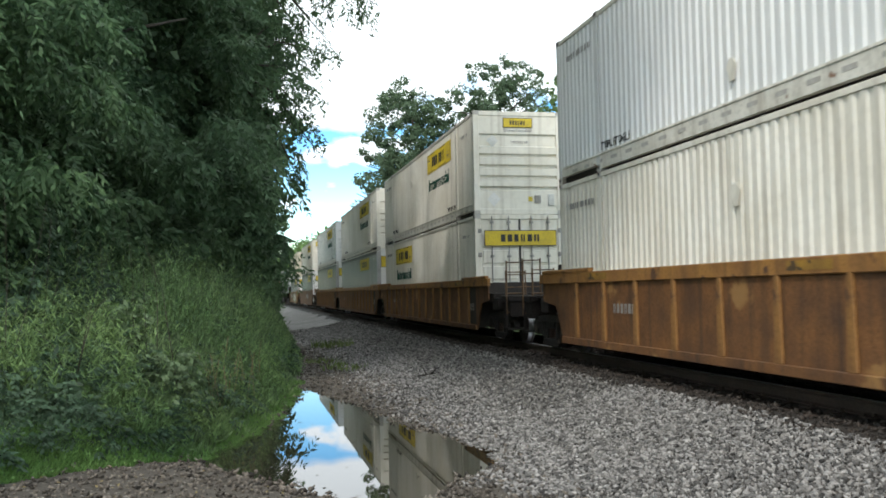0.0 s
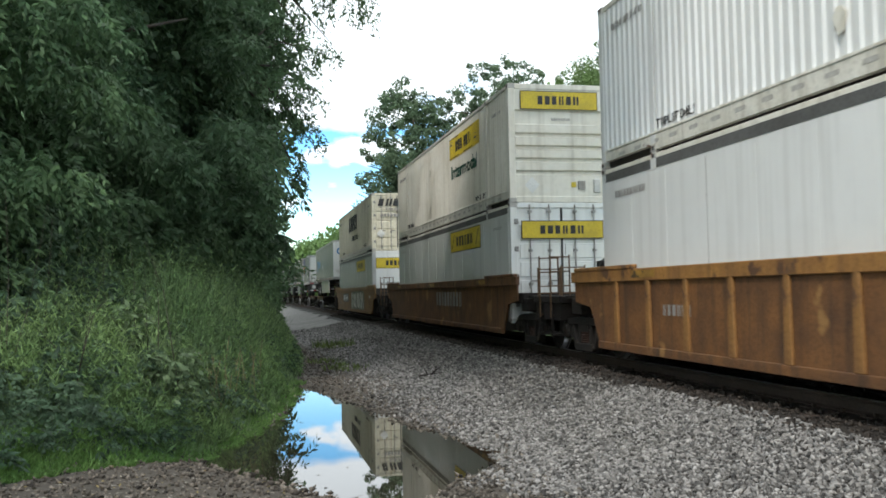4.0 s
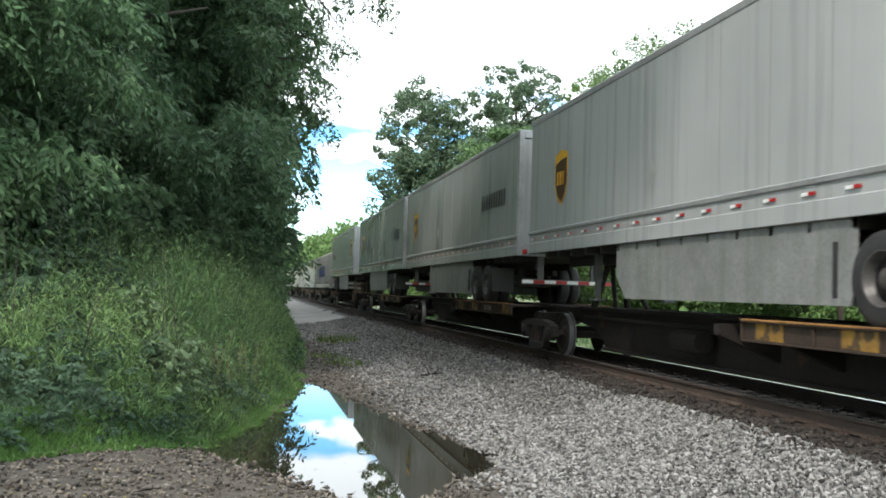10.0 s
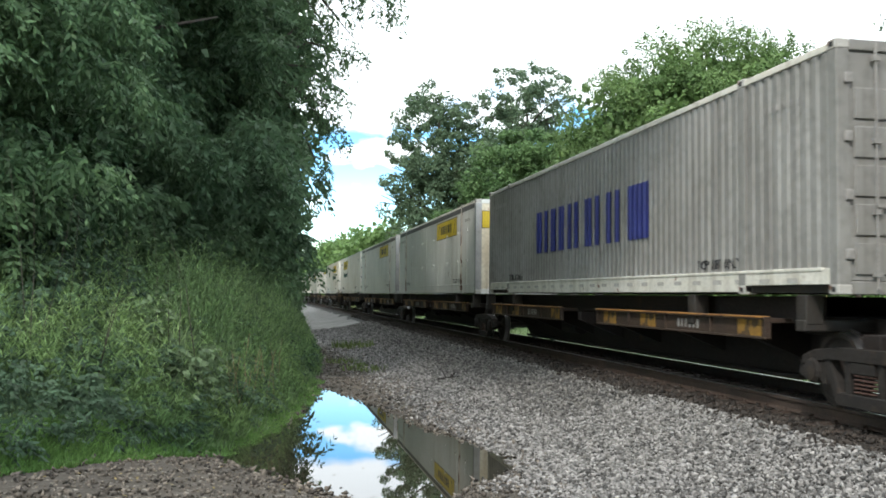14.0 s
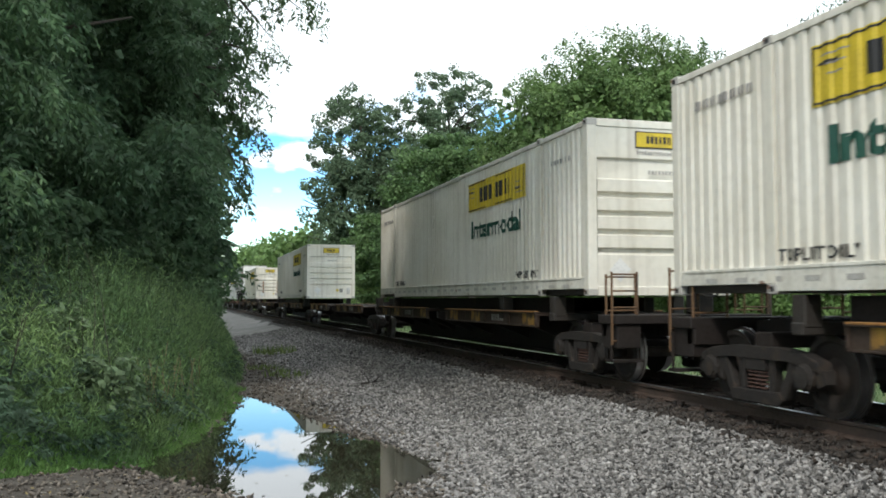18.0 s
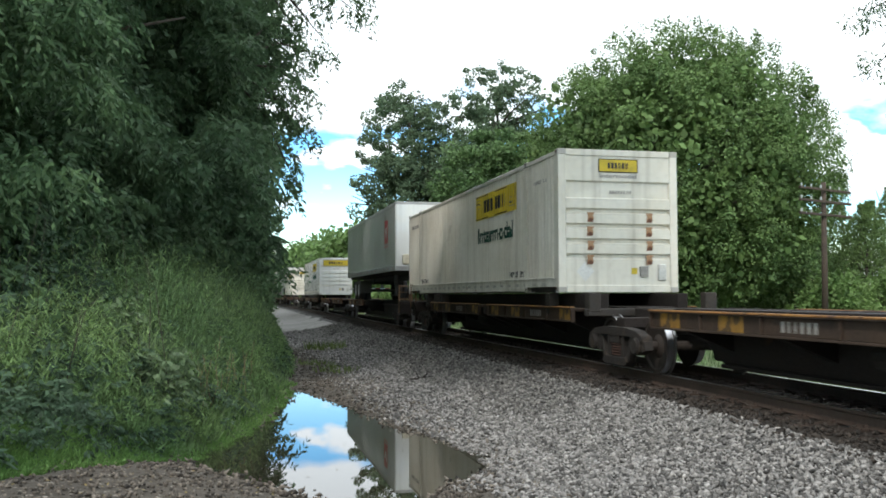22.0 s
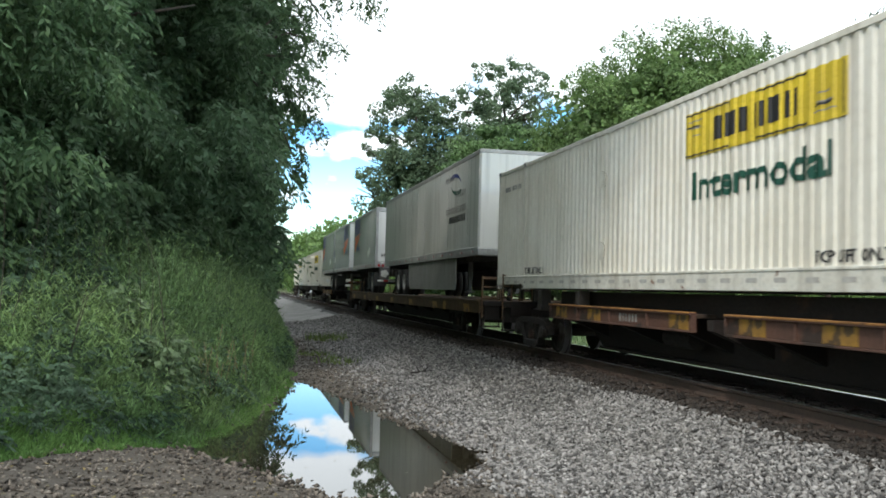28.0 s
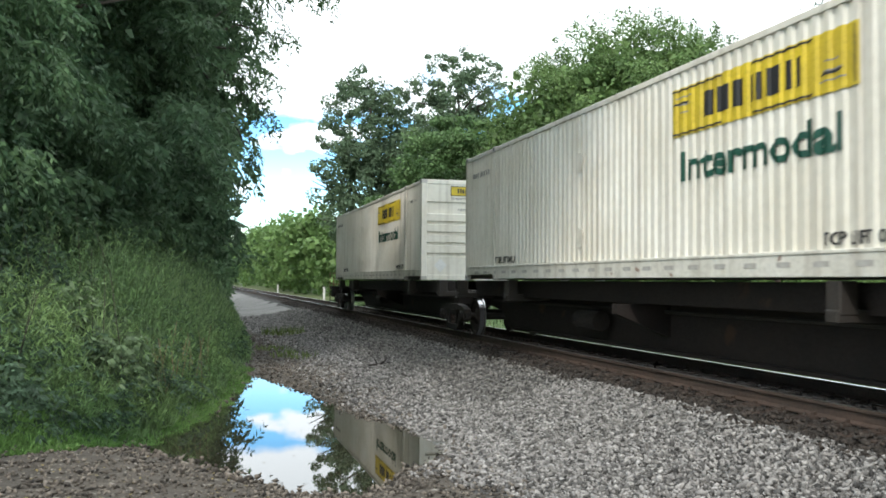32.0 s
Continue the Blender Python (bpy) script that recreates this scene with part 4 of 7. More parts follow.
def yellow_sign(parent, y0, y1, z0, z1, ribbed):
    """The haulier's yellow board with a dark border and dark bars for its name."""
    ym, zm, w, h = (y0 + y1) / 2, (z0 + z1) / 2, y1 - y0, z1 - z0
    if ribbed:
        part("sign", cached(("sgn", y0, z0), lambda: corrugated(y0, y1, z0, z1, -HW, -1, "yellow", 0.004)), None, parent, "yellow company sign with a dark border")
    else:
        shape(parent, "sign", rect(w + 0.05, h + 0.05), "black", SIDE, (-HW - 0.009, ym, zm), "dark sign border")
        shape(parent, "sign", rect(w, h), "yellow", SIDE, (-HW - 0.012, ym, zm), "yellow company sign")
    draped_bars(parent, w * 0.56, h * 0.50, 6, "black", ym, zm, 0.0, 3, ribbed)
    if ribbed:
        for z in (z0 + 0.03, z1 - 0.03):
            draped_bars(parent, w - 0.06, 0.024, 1, "black", ym, z, 0.0, 8, True, 0.0)
        for y in (y0 + 0.035, y1 - 0.035):
            draped_bars(parent, 0.03, h - 0.06, 1, "black", y, zm, 0.0, 8, True, 0.0)
        for k in (-1, 1):
            for j in range(3):
                draped_bars(parent, w * (0.13 - 0.03 * j), 0.016, 1, "faint", ym + k * w * 0.40, zm + k * h * (0.30 - 0.16 * j), 0.0, 5, True, 0.0)
    for k in (-1, 1):
        if ribbed:
            draped_bars(parent, w * 0.13, 0.03, 1, "black", ym + k * w * 0.41, zm + k * h * 0.18, 1.5, 5, True)
        else:
            shape(parent, "emblem", ((-0.16, -h * 0.36), (-0.10, -h * 0.36), (0.2, h * 0.36), (0.14, h * 0.36)), "black", SIDE, (-HW - 0.016, ym + k * w * 0.4, zm))


def end_sign(parent, w, h, z, y=-0.012, letters=6):
    shape(parent, "sign", rect(w + 0.04, h + 0.04), "black", END, (0, y, z), "dark sign border")
    shape(parent, "sign", rect(w, h), "yellow", END, (0, y - 0.004, z), "yellow company sign")
    bars(parent, w * 0.56, h * 0.5, letters, "black", END, (0, y - 0.008, z), 0, 0.22, 3)


# ---- containers ----
def ribbed_end(mat, h):
    """Front wall with horizontal pressed ribs between the posts."""
    prof = [(0.14, 0.03), (0.66, 0.03)]
    z = 0.70
    while z < h - 0.98:
        prof += [(z, 0.075), (z + 0.055, 0.075), (z + 0.085, 0.0), (z + 0.275, 0.0), (z + 0.305, 0.075)]
        z += 0.305
    prof += [(h - 0.66, 0.075), (h - 0.63, 0.02), (h - 0.12, 0.02)]
    bm = bmesh.new()
    rows = [(bm.verts.new((-HW + 0.17, d, zz)), bm.verts.new((HW - 0.17, d, zz))) for zz, d in prof]
    for a, b in zip(rows, rows[1:]):
        bm.faces.new((a[0], a[1], b[1], b[0]))
    me = bpy.data.meshes.new("front_wall")
    bm.to_mesh(me)
    bm.free()
    me.materials.append(M[mat])
    return me


def frame_parts(c, mat, length, h, rail_mat, ribbed, end_mat=None):
    end_mat = end_mat or mat
    key = f"{mat}{length}{h}{ribbed}"
    for x in (-HW, HW - 0.17):
        for y, m in ((0.0, end_mat), (length - 0.17, mat)):
            part("corner_post", bx(f"post{key}{x}{y}", m, (x, x + 0.17, y, y + 0.17, 0.0, h), bevel=0.012), None, c)
    for x in (-HW, HW - 0.09):
        part("top_rail", bx(f"trail{key}{x}", rail_mat, (x, x + 0.09, 0.17, length - 0.17, h - 0.11, h - 0.025), bevel=0.008), None, c)
        part("bottom_rail", bx(f"brail{key}{x}", "rail_white" if ribbed else mat, (x - 0.0, x + 0.09, 2.0, length - 2.0, 0.03, 0.30), (x - 0.012 if x < 0 else x, x + 0.102 if x > 0 else x + 0.09, 0.3, length - 0.3, 0.27, 0.31), bevel=0.006), None, c)
        for y0, y1 in ((0.17, 2.0), (length - 2.0, length - 0.17)):
            part("end_rail", bx(f"erail{key}{x}{y0}", "rail_white" if ribbed else mat, (x, x + 0.09, y0, y1, 0.115 if ribbed else 0.03, 0.30), bevel=0.006), None, c)
    part("header", bx(f"head{key}", end_mat, (-HW + 0.17, HW - 0.17, 0.0, 0.1, h - 0.13, h), bevel=0.01), None, c)
    part("sill", bx(f"sill{key}", end_mat, (-HW + 0.17, HW - 0.17, 0.0, 0.1, 0.0, 0.15), bevel=0.01), None, c)
    part("roof", bx(f"roof{key}", mat, (-HW + 0.09, HW - 0.09, 0.1, length - 0.02, h - 0.06, h - 0.015)), None, c)
    part("floor", bx(f"floor{key}", "black_steel", (-HW + 0.09, HW - 0.09, 0.1, length - 0.05, 0.02, 0.14)), None, c)
    part("rear_wall", bx(f"rear{key}", mat, (-HW + 0.17, HW - 0.17, length - 0.08, length - 0.02, 0.14, h - 0.1)), None, c)
    for x in (-HW - 0.006, HW - 0.172):
        for y in (-0.006, 2.0, length - 2.18, length - 0.172):
            for z in (-0.002, h - 0.116):
                cc = part("corner_casting", bx("casting", "casting", (0, 0.178, 0, 0.178, 0, 0.118), bevel=0.012), None, c)
                cc.location = (x, y, z)
                if x < 0:
                    part("lock_hole", bx("lock_hole", "black", (-0.003, 0.004, 0.055, 0.123, 0.03, 0.088)), None, cc)
    for y in (2.0, length - 2.17):
        part("lift_post", bx(f"lift{key}{y}", mat, (-HW - 0.006, -HW + 0.06, y, y + 0.17, 0.118, h - 0.118), bevel=0.006), None, c)


def slots(c, length):
    """Fork and lift slots along the lower rail."""
    n = 24
    for k in range(n):
        y = 0.9 + k * (length - 1.8) / (n - 1)
        part("rail_slot", bx("slot", "casting", (-HW - 0.004, -HW + 0.01, -0.12, 0.12, 0.135, 0.195)), None, c).location = (0, y, 0)


def doors(c, mat, h, rusty):
    """Two door leaves with lock rods, hinges and cross panels at the near end."""
    for s in (-1, 1):
        x0, x1 = (-HW + 0.17, -0.02) if s < 0 else (0.02, HW - 0.17)
        d = part("door", bx(f"door{mat}{h}{s}", mat, (x0, x1, 0.03, 0.07, 0.15, h - 0.13), bevel=0.012), None, c)
        z = 0.22
        while z < h - 0.5:
            part("door_panel", bx(f"dpanel{mat}{s}", mat, (x0 + 0.06, x1 - 0.06, 0.005, 0.034, 0, 0.36), bevel=0.012), None, d).location = (0, 0, z)
            z += 0.44
        for f in (0.28, 0.72):
            x = x0 + (x1 - x0) * f
            part("lock_rod", cached(("rod", h, x), lambda: rod_mesh(x, h)), None, d, "vertical steel locking rod")
        for k in range(4):
            xx = x0 - 0.03 if s < 0 else x1 + 0.03
            part("hinge", bx("hinge", "faint", (-0.05, 0.05, -0.03, 0.02, -0.06, 0.06), bevel=0.01), None, d).location = (xx, 0, 0.45 + k * (h - 0.9) / 3)
    part("door_gasket", bx(f"gasket{h}", "black", (-0.02, 0.02, 0.0, 0.05, 0.15, h - 0.13)), None, c)


def rod_mesh(x, h):
    bm = bmesh.new()
    tube(bm, (x, -0.03, 0.06), (x, -0.03, h - 0.05), 0.018, 8)
    for z in (0.2, 0.9, 1.7, h - 0.25):
        box(bm, x - 0.045, x + 0.045, -0.055, 0.005, z, z + 0.06)
    box(bm, x - 0.02, x + 0.20, -0.06, -0.035, 0.98, 1.02)
    return mesh_of("lock_rod", bm, M["faint"])


def plate_mesh():
    """A bent six-sided placard holder on the side wall."""
    bm = bmesh.new()
    prism(bm, [(-0.12, 0.05), (-0.04, 0.13), (0.06, 0.15), (0.13, 0.04), (0.05, -0.18), (-0.05, -0.16)], "x", -0.014, 0.0)
    bmesh.ops.bevel(bm, geom=bm.edges[:], offset=0.005, segments=1, affect="EDGES")
    return mesh_of("placard", bm, M["white"])


def container(label, mat, u, z, ribbed=True, end="ribs", sign=True, reverse=False, wide=False, h=2.89, length=LEN53, rail="white", seam=True, diamond=0, group="", door_mat=None):
    c = thing("container", label, "container", group)
    key = f"{mat}{length}{h}"
    frame_parts(c, mat, length, h, rail, ribbed)
    z0, z1 = 0.29, h - 0.10
    for out, x in ((-1, -HW + 0.012), (1, HW - 0.012)):
        if ribbed:
            part("side_panel", cached(("corr", key, out), lambda: corrugated(0.15, length - 0.15, z0, z1, x, out, mat)), None, c, "corrugated steel side")
        else:
            part("side_panel", bx(f"flat{key}{out}", mat, (x - 0.02, x + 0.02, 0.15, length - 0.15, z0, z1)), None, c, "smooth riveted side")
    if not ribbed:
        for k in range(1, 13):
            part("batten", bx(f"batten{key}", "faint" if k in (3, 10) else mat, (-HW - 0.011, -HW + 0.01, -0.006, 0.006, z0 + 0.02, h - 0.31)), None, c).location = (0, k * length / 13, 0)
        part("top_band", bx(f"band{key}", "dull_steel", (-HW - 0.014, -HW + 0.02, 0.2, 2.0, h - 0.25, h - 0.10), (-HW - 0.014, -HW + 0.02, 2.18, length - 2.2, h - 0.25, h - 0.10), (-HW - 0.014, -HW + 0.02, length - 2.0, length - 0.2, h - 0.25, h - 0.10)), None, c, "grey top band")
    else:
        slots(c, length)
    if ribbed and sign:
        for up in (0.72, 1.98):
            part("placard", cached("plate", plate_mesh), None, c, "flip placard holder").location = (-HW - 0.004, length * 0.585, up)
    if mat == "white_rusty" and not ribbed:
        part("rust_run", bx(f"rustrun{h}", "rust_run", (-HW - 0.009, -HW, -0.14, 0.14, 0.12, h - 0.13)), None, c, "brown rust run down the lift post").location = (0, 2.085, 0)
        part("rust_run", bx(f"rustrun{h}", "rust_run", (-HW - 0.009, -HW, -0.14, 0.14, 0.12, h - 0.13)), None, c, "brown rust run down the lift post").location = (0, length - 2.085, 0)
        for k in range(14):
            v = part("vent", bx("round_vent", "placard", (-0.03, 0.0, -0.045, 0.045, -0.045, 0.045), bevel=0.025), None, c, "small domed vent")
            v.location = (-HW - 0.004, (1.15, 2.6, 4.4, 7.0, 9.6, 12.2, 15.0)[k // 2], 1.05 if k % 2 else 2.0)
    f = (lambda y: length - y) if reverse else (lambda y: y)
    if sign:
        a, b = sorted((f(2.83), f(6.45)))
        if ribbed:
            yellow_sign(c, a, b, 1.92, 2.56, True)
            draped_word(c, "Intermodal", 0.40, 3.15, "green_ink", (a + b) / 2, 1.50)
        else:
            yellow_sign(c, a, b, 1.98, 2.56, False)
    for y in (2.75, length - 2.85):
        draped_word(c, "TOP LIFT ONLY", 0.14, 1.25, "black", y, 0.42, ribbed)
    draped_bars(c, 0.8, 0.08, 9, "faint", 1.1, h - 0.55, 0, 2, ribbed, 0.45)
    draped_bars(c, 1.2, 0.11, 10, "faint", length - 1.2, h - 0.5, 0, 6, ribbed)
    if end == "ribs":
        part("front_wall", cached(("ribend", mat, h), lambda: ribbed_end(mat, h)), None, c, "front wall with pressed horizontal ribs")
        if wide:
            end_sign(c, 1.95, 0.42, h - 0.40)
        else:
            end_sign(c, 0.82, 0.24, h - 0.32, 0.004)
            word(c, "Intermodal", 0.085, 0.8, "faint", END, (0, 0.012, h - 0.53))
        bars(c, 0.5, 0.07, 8, "faint", END, (0.05, 0.012, h - 0.86), 0, 0.25, 5)
        part("document_holder", bx("docs", "faint", (0.46, 0.63, -0.01, 0.035, 0.32, 0.53)), None, c)
        part("hatch", bx("hatch", "placard", (0.85, 1.03, -0.015, 0.035, 0.24, 0.58), bevel=0.02), None, c)
        part("sticker", bx("sticker", "yellow", (0.28, 0.40, 0.022, 0.032, 0.37, 0.50)), None, c, "small yellow sticker")
        if sign:
            shape(c, "placard", ((0, -0.2), (0.19, 0.01), (0, 0.2), (-0.19, 0)), "reflect_white", END, (-0.72, 0.022, 0.42), "white diamond placard")
    elif end == "plain":
        part("front_wall", bx(f"plainend{door_mat or mat}{h}", door_mat or mat, (-HW + 0.16, HW - 0.16, 0.01, 0.06, 0.14, h - 0.12)), None, c, "smooth front wall")
        end_sign(c, 2.2, 0.50, h - 0.62, 0.002)
        bars(c, 0.6, 0.09, 7, "faint", END, (0.35, -0.004, h - 1.25), 0, 0.25, 5)
        part("post_band", bx(f"postband{h}", "grey_rail", (-HW - 0.008, -HW + 0.175, -0.008, 0.17, 0.12, h - 0.12)), None, c, "grey corner band")
    else:
        doors(c, door_mat or mat, h, True)
        if sign:
            end_sign(c, 2.05, 0.40, h - 0.66, -0.065)
    if diamond > 1:
        shape(c, "placard", ((0, -0.17), (0.17, 0), (0, 0.17), (-0.17, 0)), "placard", END, (-0.75, -0.014, 2.05), "diamond hazard placard holder")
    on_train(c, u, z)
    return c


STACK = "containers stacked in well cars"
ONSPINE = "containers on the spine cars"
WL = "white corrugated steel container with a yellow sign"
container("white corrugated container stacked on another in a well car", "white_clean", 1.15, 3.395, sign=True, group=STACK)
container("white corrugated container in a rust-brown well car", "white", 1.15, 0.50, group=STACK)
container("dirty white corrugated container stacked on another", "white", 24.2, 3.395, diamond=2, group=STACK)
container("white corrugated container with closed doors in a well car", "white", 24.2, 0.50, end="doors", reverse=True, group=STACK)
container("dirty white corrugated container stacked on a smooth one", "white", 43.0, 3.395, diamond=2, group=STACK)
container("smooth-sided white container with a yellow sign in a well car", "white_clean", 43.0, 0.50, ribbed=False, end="plain", group=STACK)
container("clean white corrugated container stacked on a smooth one", "white_clean", 62.7, 3.395, group=STACK)
container("smooth-sided white container with a yellow sign in a well car", "white_clean", 62.7, 0.50, ribbed=False, end="plain", group=STACK)
container("white corrugated container with a wide yellow end sign", "white", 84.6, 3.395, wide=True, group=STACK)
container("smooth-sided white container with doors in a brown well car", "white_clean", 84.6, 0.50, ribbed=False, end="doors", group=STACK)
container("smooth-sided white container in a faded yellow well car", "white_clean", 108.8, 0.50, ribbed=False, end="plain", group=STACK)
sw = container("cream corrugated container with stained doors and dark bars", "cream", 108.8, 3.395, end="doors", sign=False, group=STACK)
draped_bars(sw, 4.1, 0.86, 5, "black", 8.1, 1.98, 0.25, 1)
draped_word(sw, "INTERMODAL", 0.30, 2.9, "black", 7.3, 1.10)
for k in range(9):
    part("reflector", bx("tape_red", "reflect_red", (-0.005, 0.005, -0.065, 0.065, -0.02, 0.02)), None, sw).location = (-HW - 0.018, 1.2 + 1.6 * k, 0.2)
    part("reflector", bx("tape_white", "reflect_white", (-0.005, 0.005, -0.065, 0.065, -0.02, 0.02)), None, sw).location = (-HW - 0.018, 1.332 + 1.6 * k, 0.2)
bars(sw, 1.9, 0.36, 5, "black", END, (0, -0.068, 2.42), 0.25, 0.22, 1)
bars(sw, 1.4, 0.13, 10, "faint", END, (0.1, -0.068, 2.08), 0, 0.25, 2)
bars(sw, 1.8, 0.16, 11, "faint", END, (0.05, -0.068, 1.78), 0, 0.25, 3)
shape(sw, "placard", ((0, -0.22), (0.22, 0), (0, 0.22), (-0.22, 0)), "placard", END, (-0.85, -0.066, 0.85), "diamond placard")
shape(sw, "placard", rect(0.34, 0.42), "stripe_yellow", END, (0.42, -0.066, 0.80), "faded yellow placard")
shape(sw, "placard", rect(0.26, 0.36), "placard", END, (0.95, -0.066, 0.85), "white placard")

mt = container("grimy grey corrugated container with big blue bars", "grey_dirty", 235.9, DECK, sign=False, end="doors", group=ONSPINE)
draped_bars(mt, 6.6, 0.95, 6, "blue_ink", 8.2, 1.42, 0.0, 9, gap=0.14)
container("rust-streaked smooth white container with a yellow sign", "white_rusty", 253.75, DECK, ribbed=False, end="plain", group=ONSPINE, door_mat="cream_stained")
container("smooth white container with rusty seams and a yellow sign", "white_rusty", 271.25, DECK, ribbed=False, end="plain", group=ONSPINE, door_mat="cream_stained")
container("white corrugated container with yellowed stained doors", "white", 288.9, DECK, end="doors", reverse=True, group=ONSPINE, door_mat="cream_rusty")
container("white corrugated container with rust runs on its front", "white", 307.7, DECK, diamond=1, group=ONSPINE)
container("white corrugated container alone on an empty-ended spine car", "white", 342.9, DECK, group=ONSPINE)
two = container("white corrugated container with two rust stains on its front", "white", 379.5, DECK, diamond=1, group=ONSPINE)
for x in (-0.62, 0.66):
    for k in range(4):
        shape(two, "rust_stain", ((-0.08, 0.10), (-0.06, 0.02), (-0.075, -0.10), (0.05, -0.095), (0.07, -0.03), (0.055, 0.04), (0.085, 0.095)), "rust_stain", END, (x + 0.012 * (k % 2), -0.004, 0.66 + 0.285 * k), "brown rust stain on a rib")
container("white corrugated container with a wide yellow end sign", "white_clean", 433.9, DECK, wide=True, group=ONSPINE)
container("white corrugated container with a small yellow end sign", "white", 470.3, DECK, group=ONSPINE)
container("white corrugated container beside small trailers", "white", 537.65, DECK, group=ONSPINE)
container("white corrugated container on the last spine platform", "white", 558.2, DECK, group=ONSPINE)

# ---- road trailers ----
def wheel_mesh():
    bm = bmesh.new()
    lathe_x(bm, [(0.0, 0.30), (0.0, 0.44), (0.03, 0.50), (0.09, 0.515), (0.20, 0.515), (0.26, 0.50), (0.28, 0.44), (0.28, 0.3)], 0, 0, 0, 26, False)
    return mesh_of("tyre", bm, M["tyre"], True)


def rim_mesh(mat):
    bm = bmesh.new()
    lathe_x(bm, [(0.01, 0.305), (-0.005, 0.30), (0.012, 0.28), (0.11, 0.262), (0.125, 0.24)], 0, 0, 0, 24, False)
    return mesh_of("rim", bm, M[mat], True)


def hub_mesh(mat):
    bm = bmesh.new()
    lathe_x(bm, [(0.12, 0.245), (0.13, 0.13), (0.06, 0.115), (0.03, 0.09), (0.03, 0.02)], 0, 0, 0, 20)
    return mesh_of("hub", bm, M[mat], True)


def road_axle(t, y, zc, rim="rim"):
    for x, turn in ((-1.28, 0), (-0.98, 0), (1.28, 180), (0.98, 180)):
        w = part("wheel", cached("tyre", wheel_mesh), None, t, "dusty black tyre")
        w.matrix_local = pose(x, y, zc, 0, 0, turn)
        if abs(x) > 1.1:
            part("rim", cached(("rim", rim), lambda: rim_mesh(rim)), None, w)
            part("hub", cached("hub", lambda: hub_mesh("dark_rim")), None, w, "grimy dark wheel hub")
    part("axle", cached("axle", lambda: axle_mesh()), None, t).location = (0, y, zc)


def axle_mesh():
    bm = bmesh.new()
    tube(bm, (-1.0, 0, 0), (1.0, 0, 0), 0.07, 8)
    return mesh_of("axle", bm, M["black_steel"])


def tape(t, y0, y1, z, step, x=None, every=2):
    """Red and white reflective strips along the lower rail."""
    k, y = 0, y0
    while y < y1:
        part("reflector", bx("tape_red", "reflect_red", (-0.005, 0.005, -0.065, 0.065, -0.02, 0.02)), None, t).location = (-HW - 0.02, y, z)
        part("reflector", bx("tape_white", "reflect_white", (-0.005, 0.005, -0.065, 0.065, -0.02, 0.02)), None, t).location = (-HW - 0.02, y + 0.132, z)
        y += step
        k += 1


